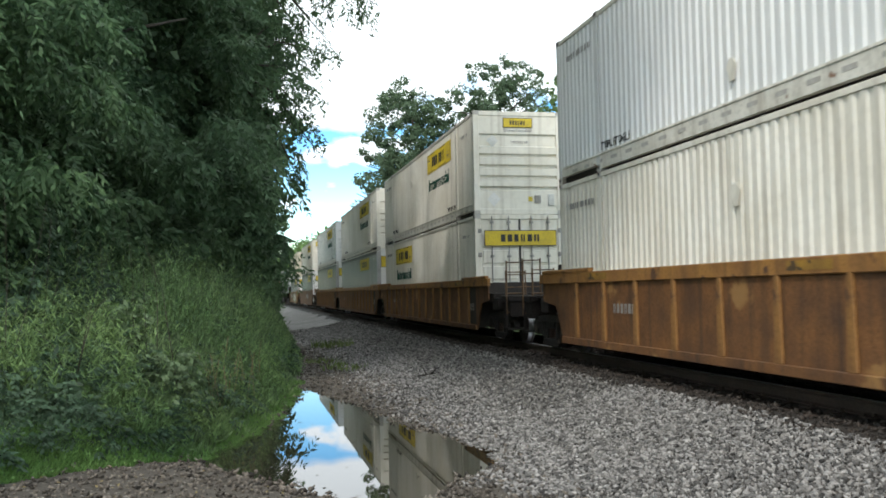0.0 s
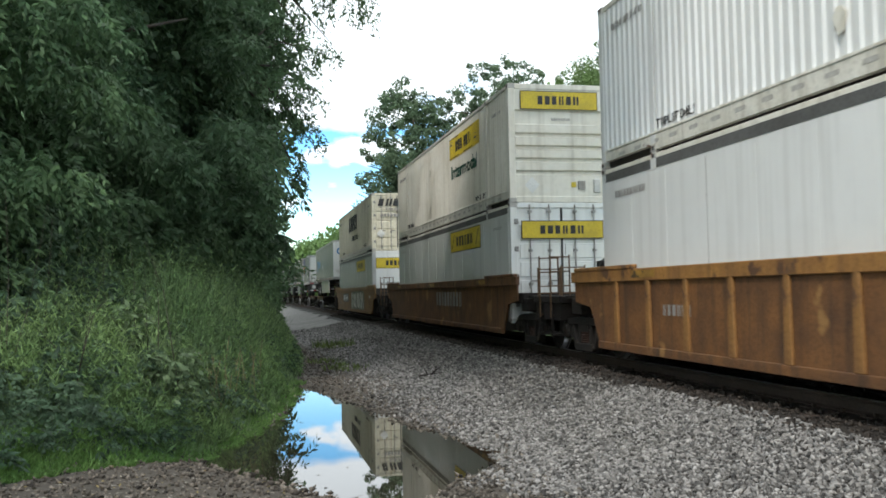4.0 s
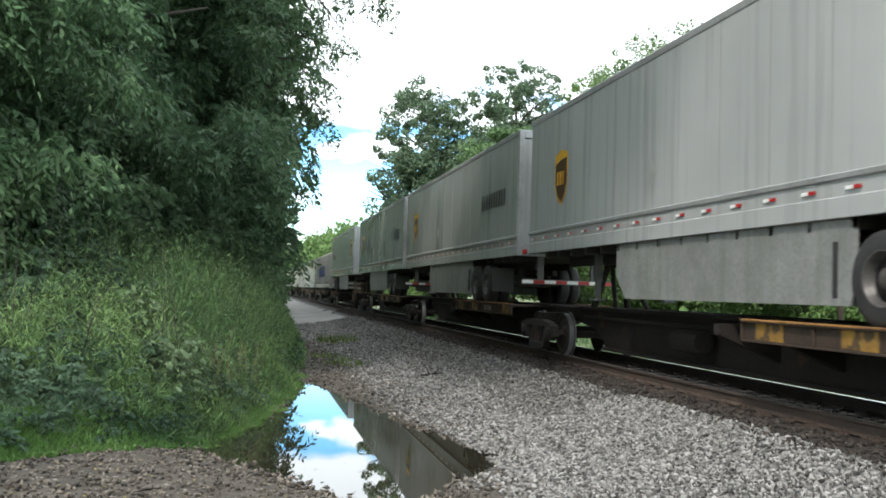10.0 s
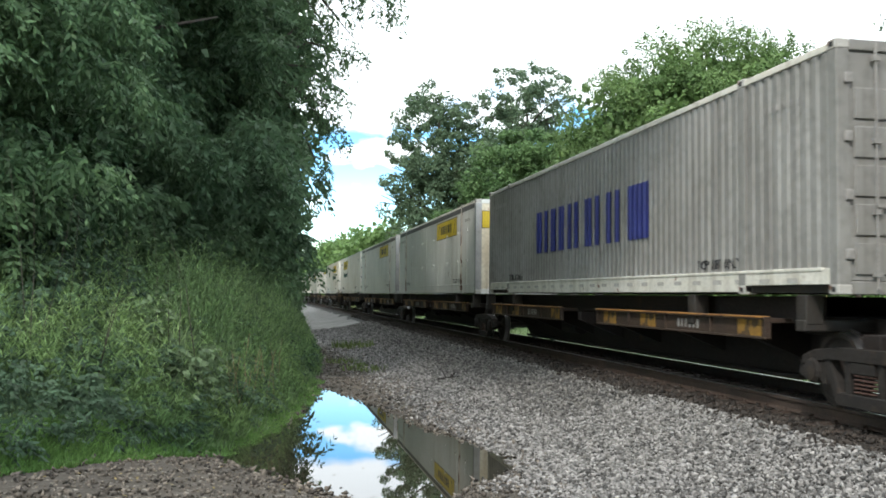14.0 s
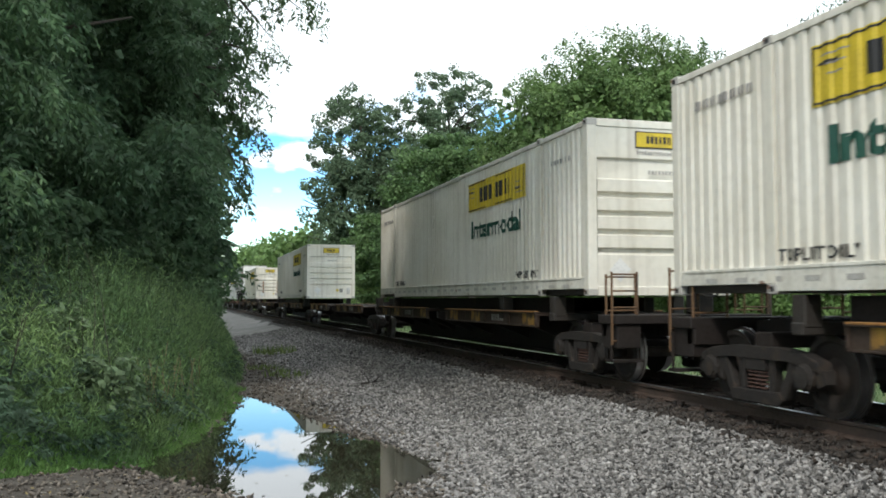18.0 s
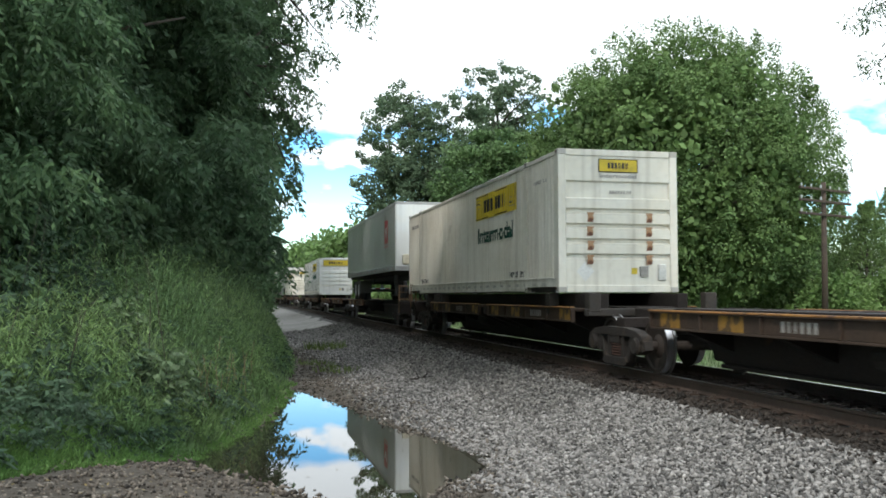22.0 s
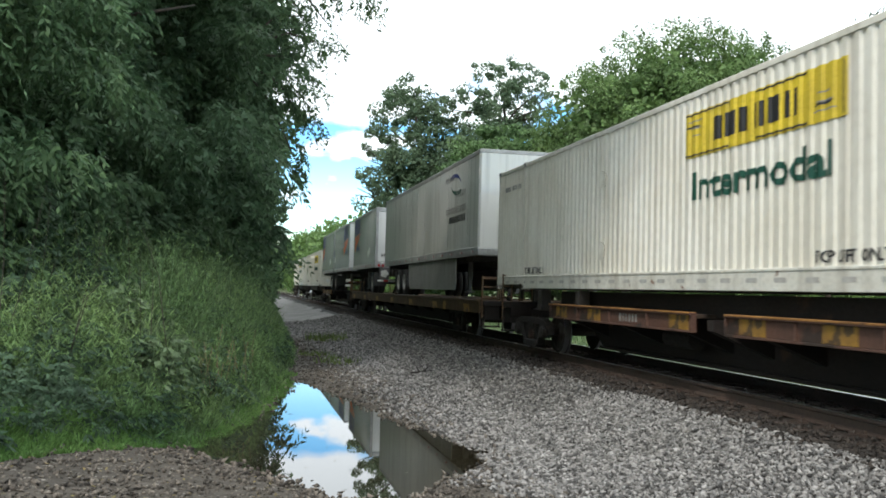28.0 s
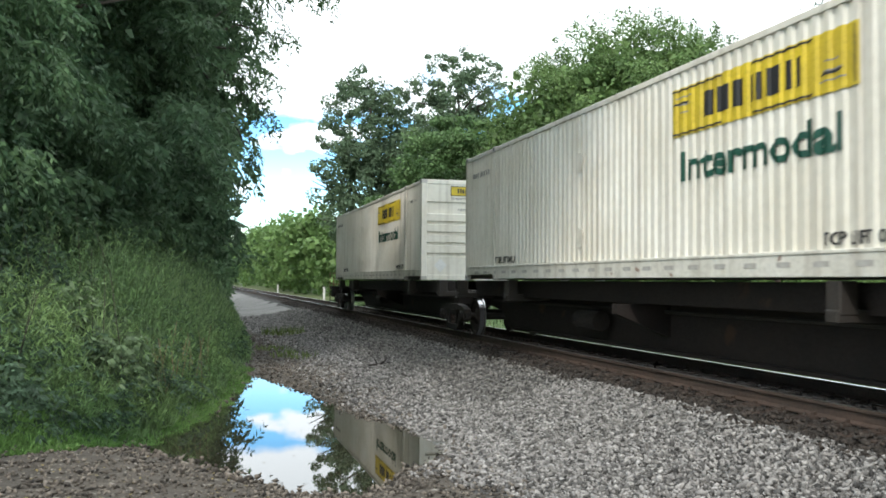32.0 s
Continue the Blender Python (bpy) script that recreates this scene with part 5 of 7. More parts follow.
def trailer(label, mat, u, length, rear_near, z0=2.28, z1=5.22, axles=(), skirt=None, rim="rim", trim="grey_rail", ridge=False, group="trailers on the spine cars", tape_step=1.2, panels=0, deck=1.04):
    """A van trailer: z0 is the floor, z1 the roof; axles are distances from its near end."""
    t = thing("trailer", label, "trailer", group)
    k = f"{mat}{length}{z0}{z1}"
    for x in (-HW, HW - 0.03):
        part("side_panel", bx(f"tside{k}{x}", mat, (x, x + 0.03, 0.06, length - 0.06, z0 + 0.22, z1 - 0.12)), None, t)
        part("bottom_rail", bx(f"tbrail{k}{x}", trim if not ridge else mat, (x - 0.012 if x < 0 else x, x + 0.03 if x < 0 else x + 0.042, 0.02, length - 0.02, z0, z0 + 0.24), bevel=0.01), None, t)
        part("top_rail", bx(f"ttrail{k}{x}", trim, (x - 0.012 if x < 0 else x, x + 0.03 if x < 0 else x + 0.042, 0.02, length - 0.02, z1 - 0.13, z1), bevel=0.015), None, t)
        if ridge:
            part("rub_rail", bx(f"tridge{length}{x}", "grey_rail", (x - 0.03 if x < 0 else x, x + 0.03 if x < 0 else x + 0.06, 0.02, length - 0.02, z0 + 0.42, z0 + 0.50), bevel=0.012), None, t, "ribbed metal rub rail")
    part("roof", bx(f"troof{k}", mat, (-HW + 0.02, HW - 0.02, 0.05, length - 0.05, z1 - 0.04, z1 + 0.005)), None, t)
    part("floor", bx(f"tfloor{k}", "black_steel", (-HW + 0.03, HW - 0.03, 0.05, length - 0.05, z0 + 0.02, z0 + 0.12)), None, t)
    for i in range(int(length / 0.8) - 1):
        part("cross_member", bx("cross_member", "black_steel", (-HW + 0.05, HW - 0.05, -0.04, 0.04, -0.12, 0.024)), None, t).location = (0, 0.64 + 0.8 * i, z0)
    for x in (-0.5, 0.4):
        part("slide_rail", bx(f"slide{length}{x}", "black_steel", (x, x + 0.1, 1.0, length - 0.6, -0.28, -0.05)), None, t).location = (0, 0, z0)
    for k2 in range(1, panels):
        part("panel_seam", bx(f"seam{mat}{z0}{z1}", "skirt", (-HW - 0.003, -HW + 0.005, -0.005, 0.005, z0 + 0.24, z1 - 0.13)), None, t).location = (0, k2 * length / panels, 0)
    near, far = (0.0, length) if rear_near else (length, 0.0)
    # rear: frame, roll door or leaves, lamps, bumper
    def at_rear(y0, y1):
        return (y0, y1) if rear_near else (length - y1, length - y0)
    a, b = at_rear(-0.01, 0.12)
    part("rear_frame", bx(f"rframe{k}{rear_near}", trim, (-HW - 0.01, -HW + 0.13, a, b, z0, z1), (HW - 0.13, HW + 0.01, a, b, z0, z1), (-HW + 0.13, HW - 0.13, a, b, z1 - 0.2, z1), (-HW + 0.13, HW - 0.13, a, b, z0, z0 + 0.3), bevel=0.012), None, t, "grey metal door frame")
    a, b = at_rear(0.03, 0.08)
    part("rear_door", bx(f"rdoor{k}{rear_near}", mat, (-HW + 0.13, HW - 0.13, a, b, z0 + 0.3, z1 - 0.2), bevel=0.01), None, t)
    a, b = at_rear(-0.03, 0.03)
    for x in (-1.1, -0.92, 0.92, 1.1):
        part("tail_lamp", bx(f"lamp{rear_near}{a}", "red_ink", (-0.06, 0.06, a, b, -0.06, 0.06), bevel=0.02), None, t, "round red tail lamp").location = (x, 0, z0 + 0.10)
    a, b = at_rear(0.02, 0.10)
    bump = part("bumper", bx(f"bump{k}{rear_near}", "dull_steel", (-1.15, 1.15, a, b, z0 - 0.68, z0 - 0.56), (-0.75, -0.60, a, b, z0 - 0.58, z0), (0.60, 0.75, a, b, z0 - 0.58, z0), bevel=0.01), None, t, "rear guard bar")
    for i in range(8):
        part("reflector", bx(f"bt{i % 2}{rear_near}{a}", "reflect_red" if i % 2 else "reflect_white", (-0.14, 0.14, a - 0.006, b + 0.006, -0.04, 0.04)), None, bump).location = (-1.0 + i * 0.286, 0, z0 - 0.62)
    for i in range(6):
        part("reflector", bx(f"bt{i % 2}{rear_near}h", "reflect_red" if i % 2 else "reflect_white", (-0.11, 0.11, *at_rear(-0.018, 0.02), -0.025, 0.025)), None, t).location = (-0.9 + i * 0.36, 0, z0 + 0.24)
    # nose: smooth rounded front wall, upper coupler plate, legs
    c0, c1 = (length - 0.10, length) if rear_near else (0.0, 0.10)
    part("front_wall", bx(f"nose{k}{rear_near}", mat, (-HW + 0.01, HW - 0.01, c0, c1, z0 + 0.05, z1 - 0.02), bevel=0.04), None, t, "smooth nose wall with rounded corners")
    part("nose_rail", bx(f"nrail{k}{rear_near}", trim, (-HW - 0.012, HW + 0.012, c0 - 0.015, c1 + 0.015, z0, z0 + 0.2), (-HW - 0.01, HW + 0.01, c0 - 0.01, c1 + 0.01, z1 - 0.1, z1 + 0.01), bevel=0.015), None, t)
    ly = (length - 2.95) if rear_near else 2.95
    for x in (-0.75, 0.75):
        part("landing_leg", bx(f"leg{z0}", "dull_steel", (-0.07, 0.07, -0.07, 0.07, z0 - 0.62, z0 - 0.02), (-0.05, 0.05, -0.05, 0.05, z0 - 0.98, z0 - 0.55), (-0.13, 0.13, -0.13, 0.13, z0 - 1.02, z0 - 0.97), bevel=0.008), None, t, "folded landing leg").location = (x, ly, 0)
    for y in axles:
        road_axle(t, y, deck + 0.515, rim)
    if axles:
        m = sum(axles) / len(axles)
        part("axle_frame", bx(f"bogie{z0}{len(axles)}", "black_steel", (-0.55, -0.42, -1.2, 1.2, z0 - 0.42, z0 - 0.1), (0.42, 0.55, -1.2, 1.2, z0 - 0.42, z0 - 0.1), (-0.5, 0.5, -0.1, 0.1, z0 - 0.4, z0 - 0.25), bevel=0.01), None, t).location = (0, m, 0)
        for y in (min(axles) - 0.75, max(axles) + 0.75):
            part("mud_flap", bx("flap", "black", (-0.3, 0.3, -0.008, 0.008, -0.62, 0.0)), None, t).location = (-1.0, y, z0 - 0.25)
    if skirt:
        a, b = skirt
        part("side_skirt", cached(("skirt", a, b, z0, mat), lambda: skirt_mesh(a, b, z0, "white_clean" if mat == "white_clean" else "skirt")), None, t, "pale aerodynamic side skirt")
        part("side_skirt", cached(("skirt", a, b, z0, ridge), lambda: skirt_mesh(a, b, z0, "skirt")), None, t, "pale aerodynamic side skirt").location = (2 * HW - 0.13, 0, 0)
    tape(t, 0.5, length - 0.4, z0 + (0.32 if ridge else 0.12), tape_step)
    return on_train(t, u)


def skirt_mesh(a, b, z0, mat):
    bm = bmesh.new()
    prism(bm, [(a + 0.1, z0 - 0.95), (b - 0.4 if b - a > 4 else b, z0 - 0.95), (b, z0 - 0.55), (b, z0), (a, z0), (a, z0 - 0.7)], "x", -HW + 0.05, -HW + 0.08)
    return mesh_of("side_skirt", bm, M[mat])


def shield(t, y, z, s):
    out = ((-0.5, 0.62), (0.0, 0.75), (0.5, 0.62), (0.5, -0.2), (0.33, -0.52), (0.0, -0.75), (-0.33, -0.52), (-0.5, -0.2))
    shape(t, "emblem", tuple((x * s, v * s) for x, v in out), "gold_ink", SIDE, (-HW - 0.006, y, z), "gold and brown shield emblem")
    inner = ((-0.44, 0.36), (-0.1, 0.46), (0.44, 0.50), (0.44, -0.18), (0.29, -0.46), (0.0, -0.66), (-0.29, -0.46), (-0.44, -0.18))
    shape(t, "emblem", tuple((x * s, v * s) for x, v in inner), "brown_ink", SIDE, (-HW - 0.009, y, z))
    bars(t, 0.62 * s, 0.36 * s, 3, "gold_ink", SIDE, (-HW - 0.012, y, z - 0.02), 0, 0.25, 5)


def wedge_logo(t, face, at, s, right):
    """Blue bars over an orange wedge."""
    v = Matrix.Translation(at) @ face
    d = face.to_3x3() @ Vector((0, 0, 0.002))
    bars(t, 2.05 * s, 0.85 * s, 3, "blue_ink", face, Vector(at) + face.to_3x3() @ Vector((0, 0.42 * s, 0)), 0.12, 0.16, 11)
    shape(t, "emblem", ((-1.03 * s, -0.98 * s), (-1.0 * s, -0.42 * s), (1.0 * s, 0.0 - 0.10 * s)), "orange_ink", face, Vector(at) + d, "orange wedge emblem")
    shape(t, "emblem", ((-1.0 * s, -0.34 * s), (-1.0 * s, -0.16 * s), (1.0 * s, -0.02 * s), (1.0 * s, -0.06 * s)), "orange_ink", face, Vector(at) + d)
    bars(t, 1.2 * s, 0.22 * s, 7, "blue_ink", face, Vector(at) + face.to_3x3() @ Vector((0.35 * s, -0.78 * s, 0)), 0, 0.25, 4)


def ring(t, face, at, s):
    n = 20
    for r0, r1, mat, off in ((0.62, 1.0, "teal_ink", 0.0),):
        pts = [(r1 * s * math.cos(a), r1 * s * math.sin(a)) for a in [0.6 + k * (2 * math.pi - 1.2) / n for k in range(n + 1)]]
        pts += [(r0 * s * math.cos(a), r0 * s * math.sin(a)) for a in [0.6 + k * (2 * math.pi - 1.2) / n for k in range(n, -1, -1)]]
        shape(t, "emblem", tuple(pts), mat, face, Vector(at) + face.to_3x3() @ Vector((0, 0, off)), "blue open ring emblem")


def clover(t, face, at, s, mat="placard"):
    pts = [(s * (0.9 + 0.12 * math.cos(5 * a)) * math.cos(a), s * (0.9 + 0.12 * math.cos(5 * a)) * math.sin(a)) for a in [k * math.pi / 20 for k in range(40)]]
    shape(t, "placard", tuple(pts), mat, face, at, "flip placard holder")


def trailers():
    t = trailer("long white van trailer with a blue ring emblem", "white_clean", 129.45, 16.15, False, 2.30, 5.13, (11.93, 13.25), (3.8, 11.2), panels=13)
    ring(t, SIDE, (-HW - 0.01, 14.1, 3.62), 0.52)
    bars(t, 2.35, 0.55, 7, "teal_ink", SIDE, (-HW - 0.01, 12.35, 3.72), 0.2, 0.2, 2)
    ring(t, END, (-0.75, -0.006, 4.35), 0.28)
    bars(t, 1.05, 0.25, 7, "blue_ink", END, (0.05, -0.006, 4.32), 0.2, 0.2, 2)
    word(t, "53", 0.3, 0.32, "black", SIDE, (-HW - 0.01, 0.7, 3.0))
    shape(t, "placard", ((0, -0.2), (0.2, 0), (0, 0.2), (-0.2, 0)), "placard", END, (-0.95, -0.006, 2.95), "diamond placard")
    for x, z in ((1.0, 4.6), (0.6, 2.75)):
        part("vent_box", bx("vent_box", "faint", (-0.09, 0.09, -0.05, 0.01, -0.12, 0.12), bevel=0.01), None, t).location = (x, 0, z)
    shape(t, "placard", ((0, -0.3), (0.2, 0), (0, 0.3), (-0.2, 0)), "placard", SIDE, (-HW - 0.008, 8.9, 3.35))

    def pup(label, u, rear_near, logo_y, dirty=False):
        p = trailer(label, "white_clean", u, 8.55, rear_near, 2.26, 5.14, ((0.85,) if rear_near else (7.45,)), None, panels=0 if rear_near else 9, rim="dusty_rim" if u < 520 else "rim", group="short trailers with an orange wedge emblem", tape_step=0.95)
        wedge_logo(p, SIDE, (-HW - 0.01, logo_y, 4.22), 1.05, True)
        wedge_logo(p, END, (0.05, -0.02 if rear_near else -0.006, 4.35), 0.44, True)
        if rear_near:
            bars(p, 0.3, 0.14, 5, "black", END, (-0.85, 0.022, 2.86), 0, 0.2, 3)
            shape(p, "placard", rect(0.48, 0.55), "dull_steel", END, (-0.82, 0.015, 1.98), "number plate holder")
            clover(p, END, (-0.82, 0.010, 1.98), 0.2)
            part("pull_handle", bx("pull", "faint", (-0.45, 0.45, 0.015, 0.035, 3.05, 3.08)), None, p)
        for k in range(3):
            clover(p, SIDE, (-HW - 0.008, (1.6 if rear_near else 7.6) + 0.45 * k, 3.0 + 0.1 * (k % 2)), 0.2, "placard" if k else "faint")
        if not rear_near:
            clover(p, END, (-0.85, -0.006, 2.95), 0.2)
            clover(p, END, (-0.4, -0.006, 2.95), 0.2)
            shape(p, "placard", ((0, -0.2), (0.17, 0), (0, 0.2), (-0.17, 0)), "faint", END, (-0.6, -0.006, 3.4))
        return p

    pup("short white van trailer with a roll-up rear door", 155.0, True, 6.5)
    pup("short white van trailer with torn placards on its side", 507.62, True, 6.9)
    pup("short white van trailer nose to nose on a spine platform", 518.3, False, 1.75)
    pup("short white van trailer with pale wheels", 527.5, True, 7.2)

    for u, lab in ((165.0, "grey van trailer with dark upright streaks"), (182.1, "grey van trailer with a dark name and faded shield"), (199.0, "grey van trailer with a rear guard in red and white")):
        g = trailer(lab, "grey_trailer", u, 16.15, True, 2.22, 5.28, (2.45, 3.55) if u > 190 else (2.97, 4.17), (4.9 if u > 190 else 4.6, 11.1), ridge=True, tape_step=0.8, rim="dark_rim", panels=13)
        shield(g, 14.0, 3.75, 0.78)
        bars(g, 2.5, 0.42, 10, "black", SIDE, (-HW - 0.01, 2.3, 3.77), 0.0, 0.3, 8)
        shape(g, "placard", ((0, -0.26), (0.26, 0), (0, 0.26), (-0.26, 0)), "placard", END, (-0.62, 0.02, 3.1), "torn diamond placard")
        shape(g, "placard", ((0, -0.25), (0.2, 0), (0, 0.25), (-0.2, 0)), "faint", SIDE, (-HW - 0.008, 9.6, 3.3))
    g = trailer("grey van trailer with a brown shield by its nose", "grey_trailer", 218.3, 16.15, False, 2.22, 5.28, (10.94, 12.12), (3.4, 9.3), ridge=True, tape_step=0.8, rim="dark_rim", panels=13)
    shield(g, 1.35, 3.85, 0.80)
    bars(g, 2.5, 0.42, 10, "black", SIDE, (-HW - 0.01, 13.5, 3.72), 0.0, 0.3, 8)
    bars(g, 0.7, 0.16, 8, "faint", END, (0.4, -0.006, 4.75), 0, 0.25, 3)
    part("vent_box", bx("vent_box2", "placard", (-0.2, 0.2, -0.05, 0.01, -0.28, 0.28), bevel=0.02), None, g, "white vent box").location = (-0.45, 0, 2.85)
    word(g, "53", 0.22, 0.26, "faint", SIDE, (-HW - 0.01, 0.35, 2.95))

    r = trailer("long white van trailer with a red square emblem", "white_clean", 398.75, 16.15, False, 2.28, 5.1, (11.45, 12.65), None, panels=13, tape_step=1.25)
    shape(r, "emblem", rect(0.9, 1.0), "red_ink", SIDE, (-HW - 0.01, 2.25, 4.0), "red square emblem")
    shape(r, "emblem", ((-0.3, 0.05), (0.05, -0.35), (0.3, 0.25), (0.1, 0.1), (0.0, -0.1), (-0.15, 0.15)), "placard", SIDE, (-HW - 0.013, 2.25, 4.05))
    bars(r, 0.9, 0.1, 9, "red_ink", SIDE, (-HW - 0.01, 2.25, 3.38), 0, 0.25, 2)
    shape(r, "emblem", rect(0.36, 0.36), "red_ink", END, (0.05, -0.006, 4.3), "small red emblem")
    shape(r, "emblem", ((-0.1, 0.12), (0, -0.1), (0.1, 0.12), (0, 0.0)), "blue_ink", END, (0.05, -0.008, 4.62))
    bars(r, 1.0, 0.13, 10, "black", END, (0.1, -0.006, 3.55), 0, 0.25, 4)
    bars(r, 1.0, 0.13, 11, "black", END, (0.1, -0.006, 3.38), 0, 0.25, 5)
    part("vent_box", bx("vent_box3", "cream", (-0.15, 0.15, -0.07, 0.01, -0.2, 0.2), bevel=0.02), None, r).location = (-0.85, 0, 2.75)

    v = trailer("long off-white van trailer with a crossed-crescent emblem", "off_white", 488.4, 16.15, False, 2.24, 5.13, (11.27, 12.57), (2.75, 10.6), panels=13, tape_step=1.3)
    for flip, mat in ((1, "blue_ink"), (-1, "green_ink")):
        pts = [(0.9 * math.cos(a) * flip, 0.42 * math.sin(a) * flip) for a in [k * 0.26 for k in range(9)]]
        pts += [(0.9 * math.cos(a) * flip, 0.30 * math.sin(a) * flip) for a in [k * 0.26 for k in range(8, 0, -1)]]
        shape(v, "emblem", tuple(pts), mat, SIDE, (-HW - 0.01, 2.75 + 0.25 * flip, 4.45 - 0.08 * flip), "crescent stroke emblem")
    bars(v, 1.25, 0.16, 13, "faint", SIDE, (-HW - 0.01, 3.55, 4.68), 0, 0.25, 6)
    bars(v, 1.2, 0.18, 10, "faint", SIDE, (-HW - 0.01, 2.1, 4.13), 0, 0.25, 7)
    bars(v, 2.6, 0.2, 20, "faint", SIDE, (-HW - 0.01, 2.7, 3.68), 0, 0.3, 8)
    bars(v, 2.05, 0.2, 12, "black", SIDE, (-HW - 0.01, 2.5, 3.40), 0, 0.28, 9)


trailers()

# ---- railcars ----
def side_frame_mesh():
    """Cast side frames with spring windows and pedestal jaws, and the bolster between them."""
    bm = bmesh.new()
    for s in (-1, 1):
        x0, x1 = sorted((s * 0.99, s * 1.17))
        y0, y1 = sorted((s * 1.01, s * 1.15))
        for b in ([(-1.14, 0.50), (-1.10, 0.62), (-0.86, 0.70), (-0.45, 0.74), (0.45, 0.74), (0.86, 0.70), (1.10, 0.62), (1.14, 0.50), (0.98, 0.56), (0.62, 0.60), (-0.62, 0.60), (-0.98, 0.56)],
                  [(-0.42, 0.09), (0.42, 0.09), (0.50, 0.16), (0.44, 0.24), (-0.44, 0.24), (-0.50, 0.16)]):
            prism(bm, b, "x", x0, x1)
        for k in (-1, 1):
            for b in ([(k * 0.60, 0.61), (k * 0.78, 0.61), (k * 0.52, 0.17), (k * 0.38, 0.17)], [(k * 0.22, 0.23), (k * 0.32, 0.23), (k * 0.34, 0.61), (k * 0.24, 0.61)],
                      [(k * 0.66, 0.56), (k * 0.76, 0.58), (k * 0.80, 0.36), (k * 0.68, 0.30)], [(k * 1.02, 0.56), (k * 1.14, 0.54), (k * 1.20, 0.40), (k * 1.06, 0.34)]):
                prism(bm, b if k > 0 else b[::-1], "x", y0, y1)
            lathe_x(bm, [(s * (1.02 + d), r) for d, r in ((0, 0.15), (0.16, 0.15), (0.18, 0.12), (0.20, 0.12), (0.21, 0.05))], 0, k * 0.89, 0.45, 12)
    box(bm, -1.16, 1.16, -0.20, 0.20, 0.46, 0.60)
    bmesh.ops.bevel(bm, geom=[e for e in bm.edges if e.calc_length() > 0.17], offset=0.014, segments=1, affect="EDGES")
    return mesh_of("truck", bm, M["truck_steel"])


def spring_mesh():
    """One coil of a spring nest, as stacked rings."""
    bm = bmesh.new()
    for k in range(5):
        lathe_x(bm, [(-0.013, 0.06), (0.0, 0.072), (0.013, 0.06)], 0, 0, 0, 8)
        bmesh.ops.rotate(bm, verts=bm.verts[-24:], cent=(0, 0, 0), matrix=Matrix.Rotation(math.pi / 2, 3, "Y"))
        bmesh.ops.translate(bm, verts=bm.verts[-24:], vec=(0, 0, 0.03 + 0.045 * k))
    return mesh_of("spring", bm, M["spring_steel"])


def wheelset_mesh():
    bm = bmesh.new()
    for s in (-1, 1):
        prof = [(0.685, 0.05), (0.685, 0.485), (0.715, 0.485), (0.72, 0.455), (0.83, 0.450), (0.83, 0.39), (0.80, 0.36), (0.77, 0.2), (0.82, 0.12), (0.82, 0.05)]
        lathe_x(bm, [(s * x, r) for x, r in prof], 0, 0, 0, 28)
    tube(bm, (-1.0, 0, 0), (1.0, 0, 0), 0.085, 10)
    me = mesh_of("wheelset", bm, M["wheel_steel"])
    me.materials.append(M["bright_steel"])
    for p in me.polygons:
        c = p.center
        if math.hypot(c.y, c.z) > 0.44 and abs(p.normal.x) < 0.6:
            p.material_index = 1
    return me


def truck(car, y):
    t = part("truck", cached("truck", side_frame_mesh), None, car, "cast steel truck with springs")
    t.location = (0, y, 0)
    for s in (-1, 1):
        w = part("wheelset", cached("wheelset", wheelset_mesh), None, t, "steel wheels on an axle")
        w.location = (0, s * 0.89, 0.45)
        WHEELSETS.append((w, s))
        for k in (-0.12, 0.0, 0.12):
            part("spring", cached("spring", spring_mesh), None, t, "rusty coil spring").location = (s * 1.09, k, 0.235)
    return t


def ladder_mesh(w, h, rungs):
    bm = bmesh.new()
    for x in (0, w):
        tube(bm, (x, 0, 0), (x, 0, h), 0.018, 6)
    for k in range(rungs):
        z = 0.06 + k * (h - 0.1) / (rungs - 1)
        tube(bm, (0, 0, z), (w, 0, z), 0.014, 6)
    return mesh_of("ladder", bm, M["deck"])


def brake_wheel_mesh():
    bm = bmesh.new()
    n, R = 24, 0.28
    pts = [Vector((R * math.cos(k * 2 * math.pi / n), 0, R * math.sin(k * 2 * math.pi / n))) for k in range(n)]
    for a, b in zip(pts, pts[1:] + pts[:1]):
        tube(bm, a, b, 0.02, 6)
    for k in range(0, n, 4):
        tube(bm, (0, 0.03, 0), pts[k], 0.014, 5)
    tube(bm, (0, 0, 0), (0, 0.14, 0), 0.06, 8)
    return mesh_of("brake_wheel", bm, M["black_steel"])


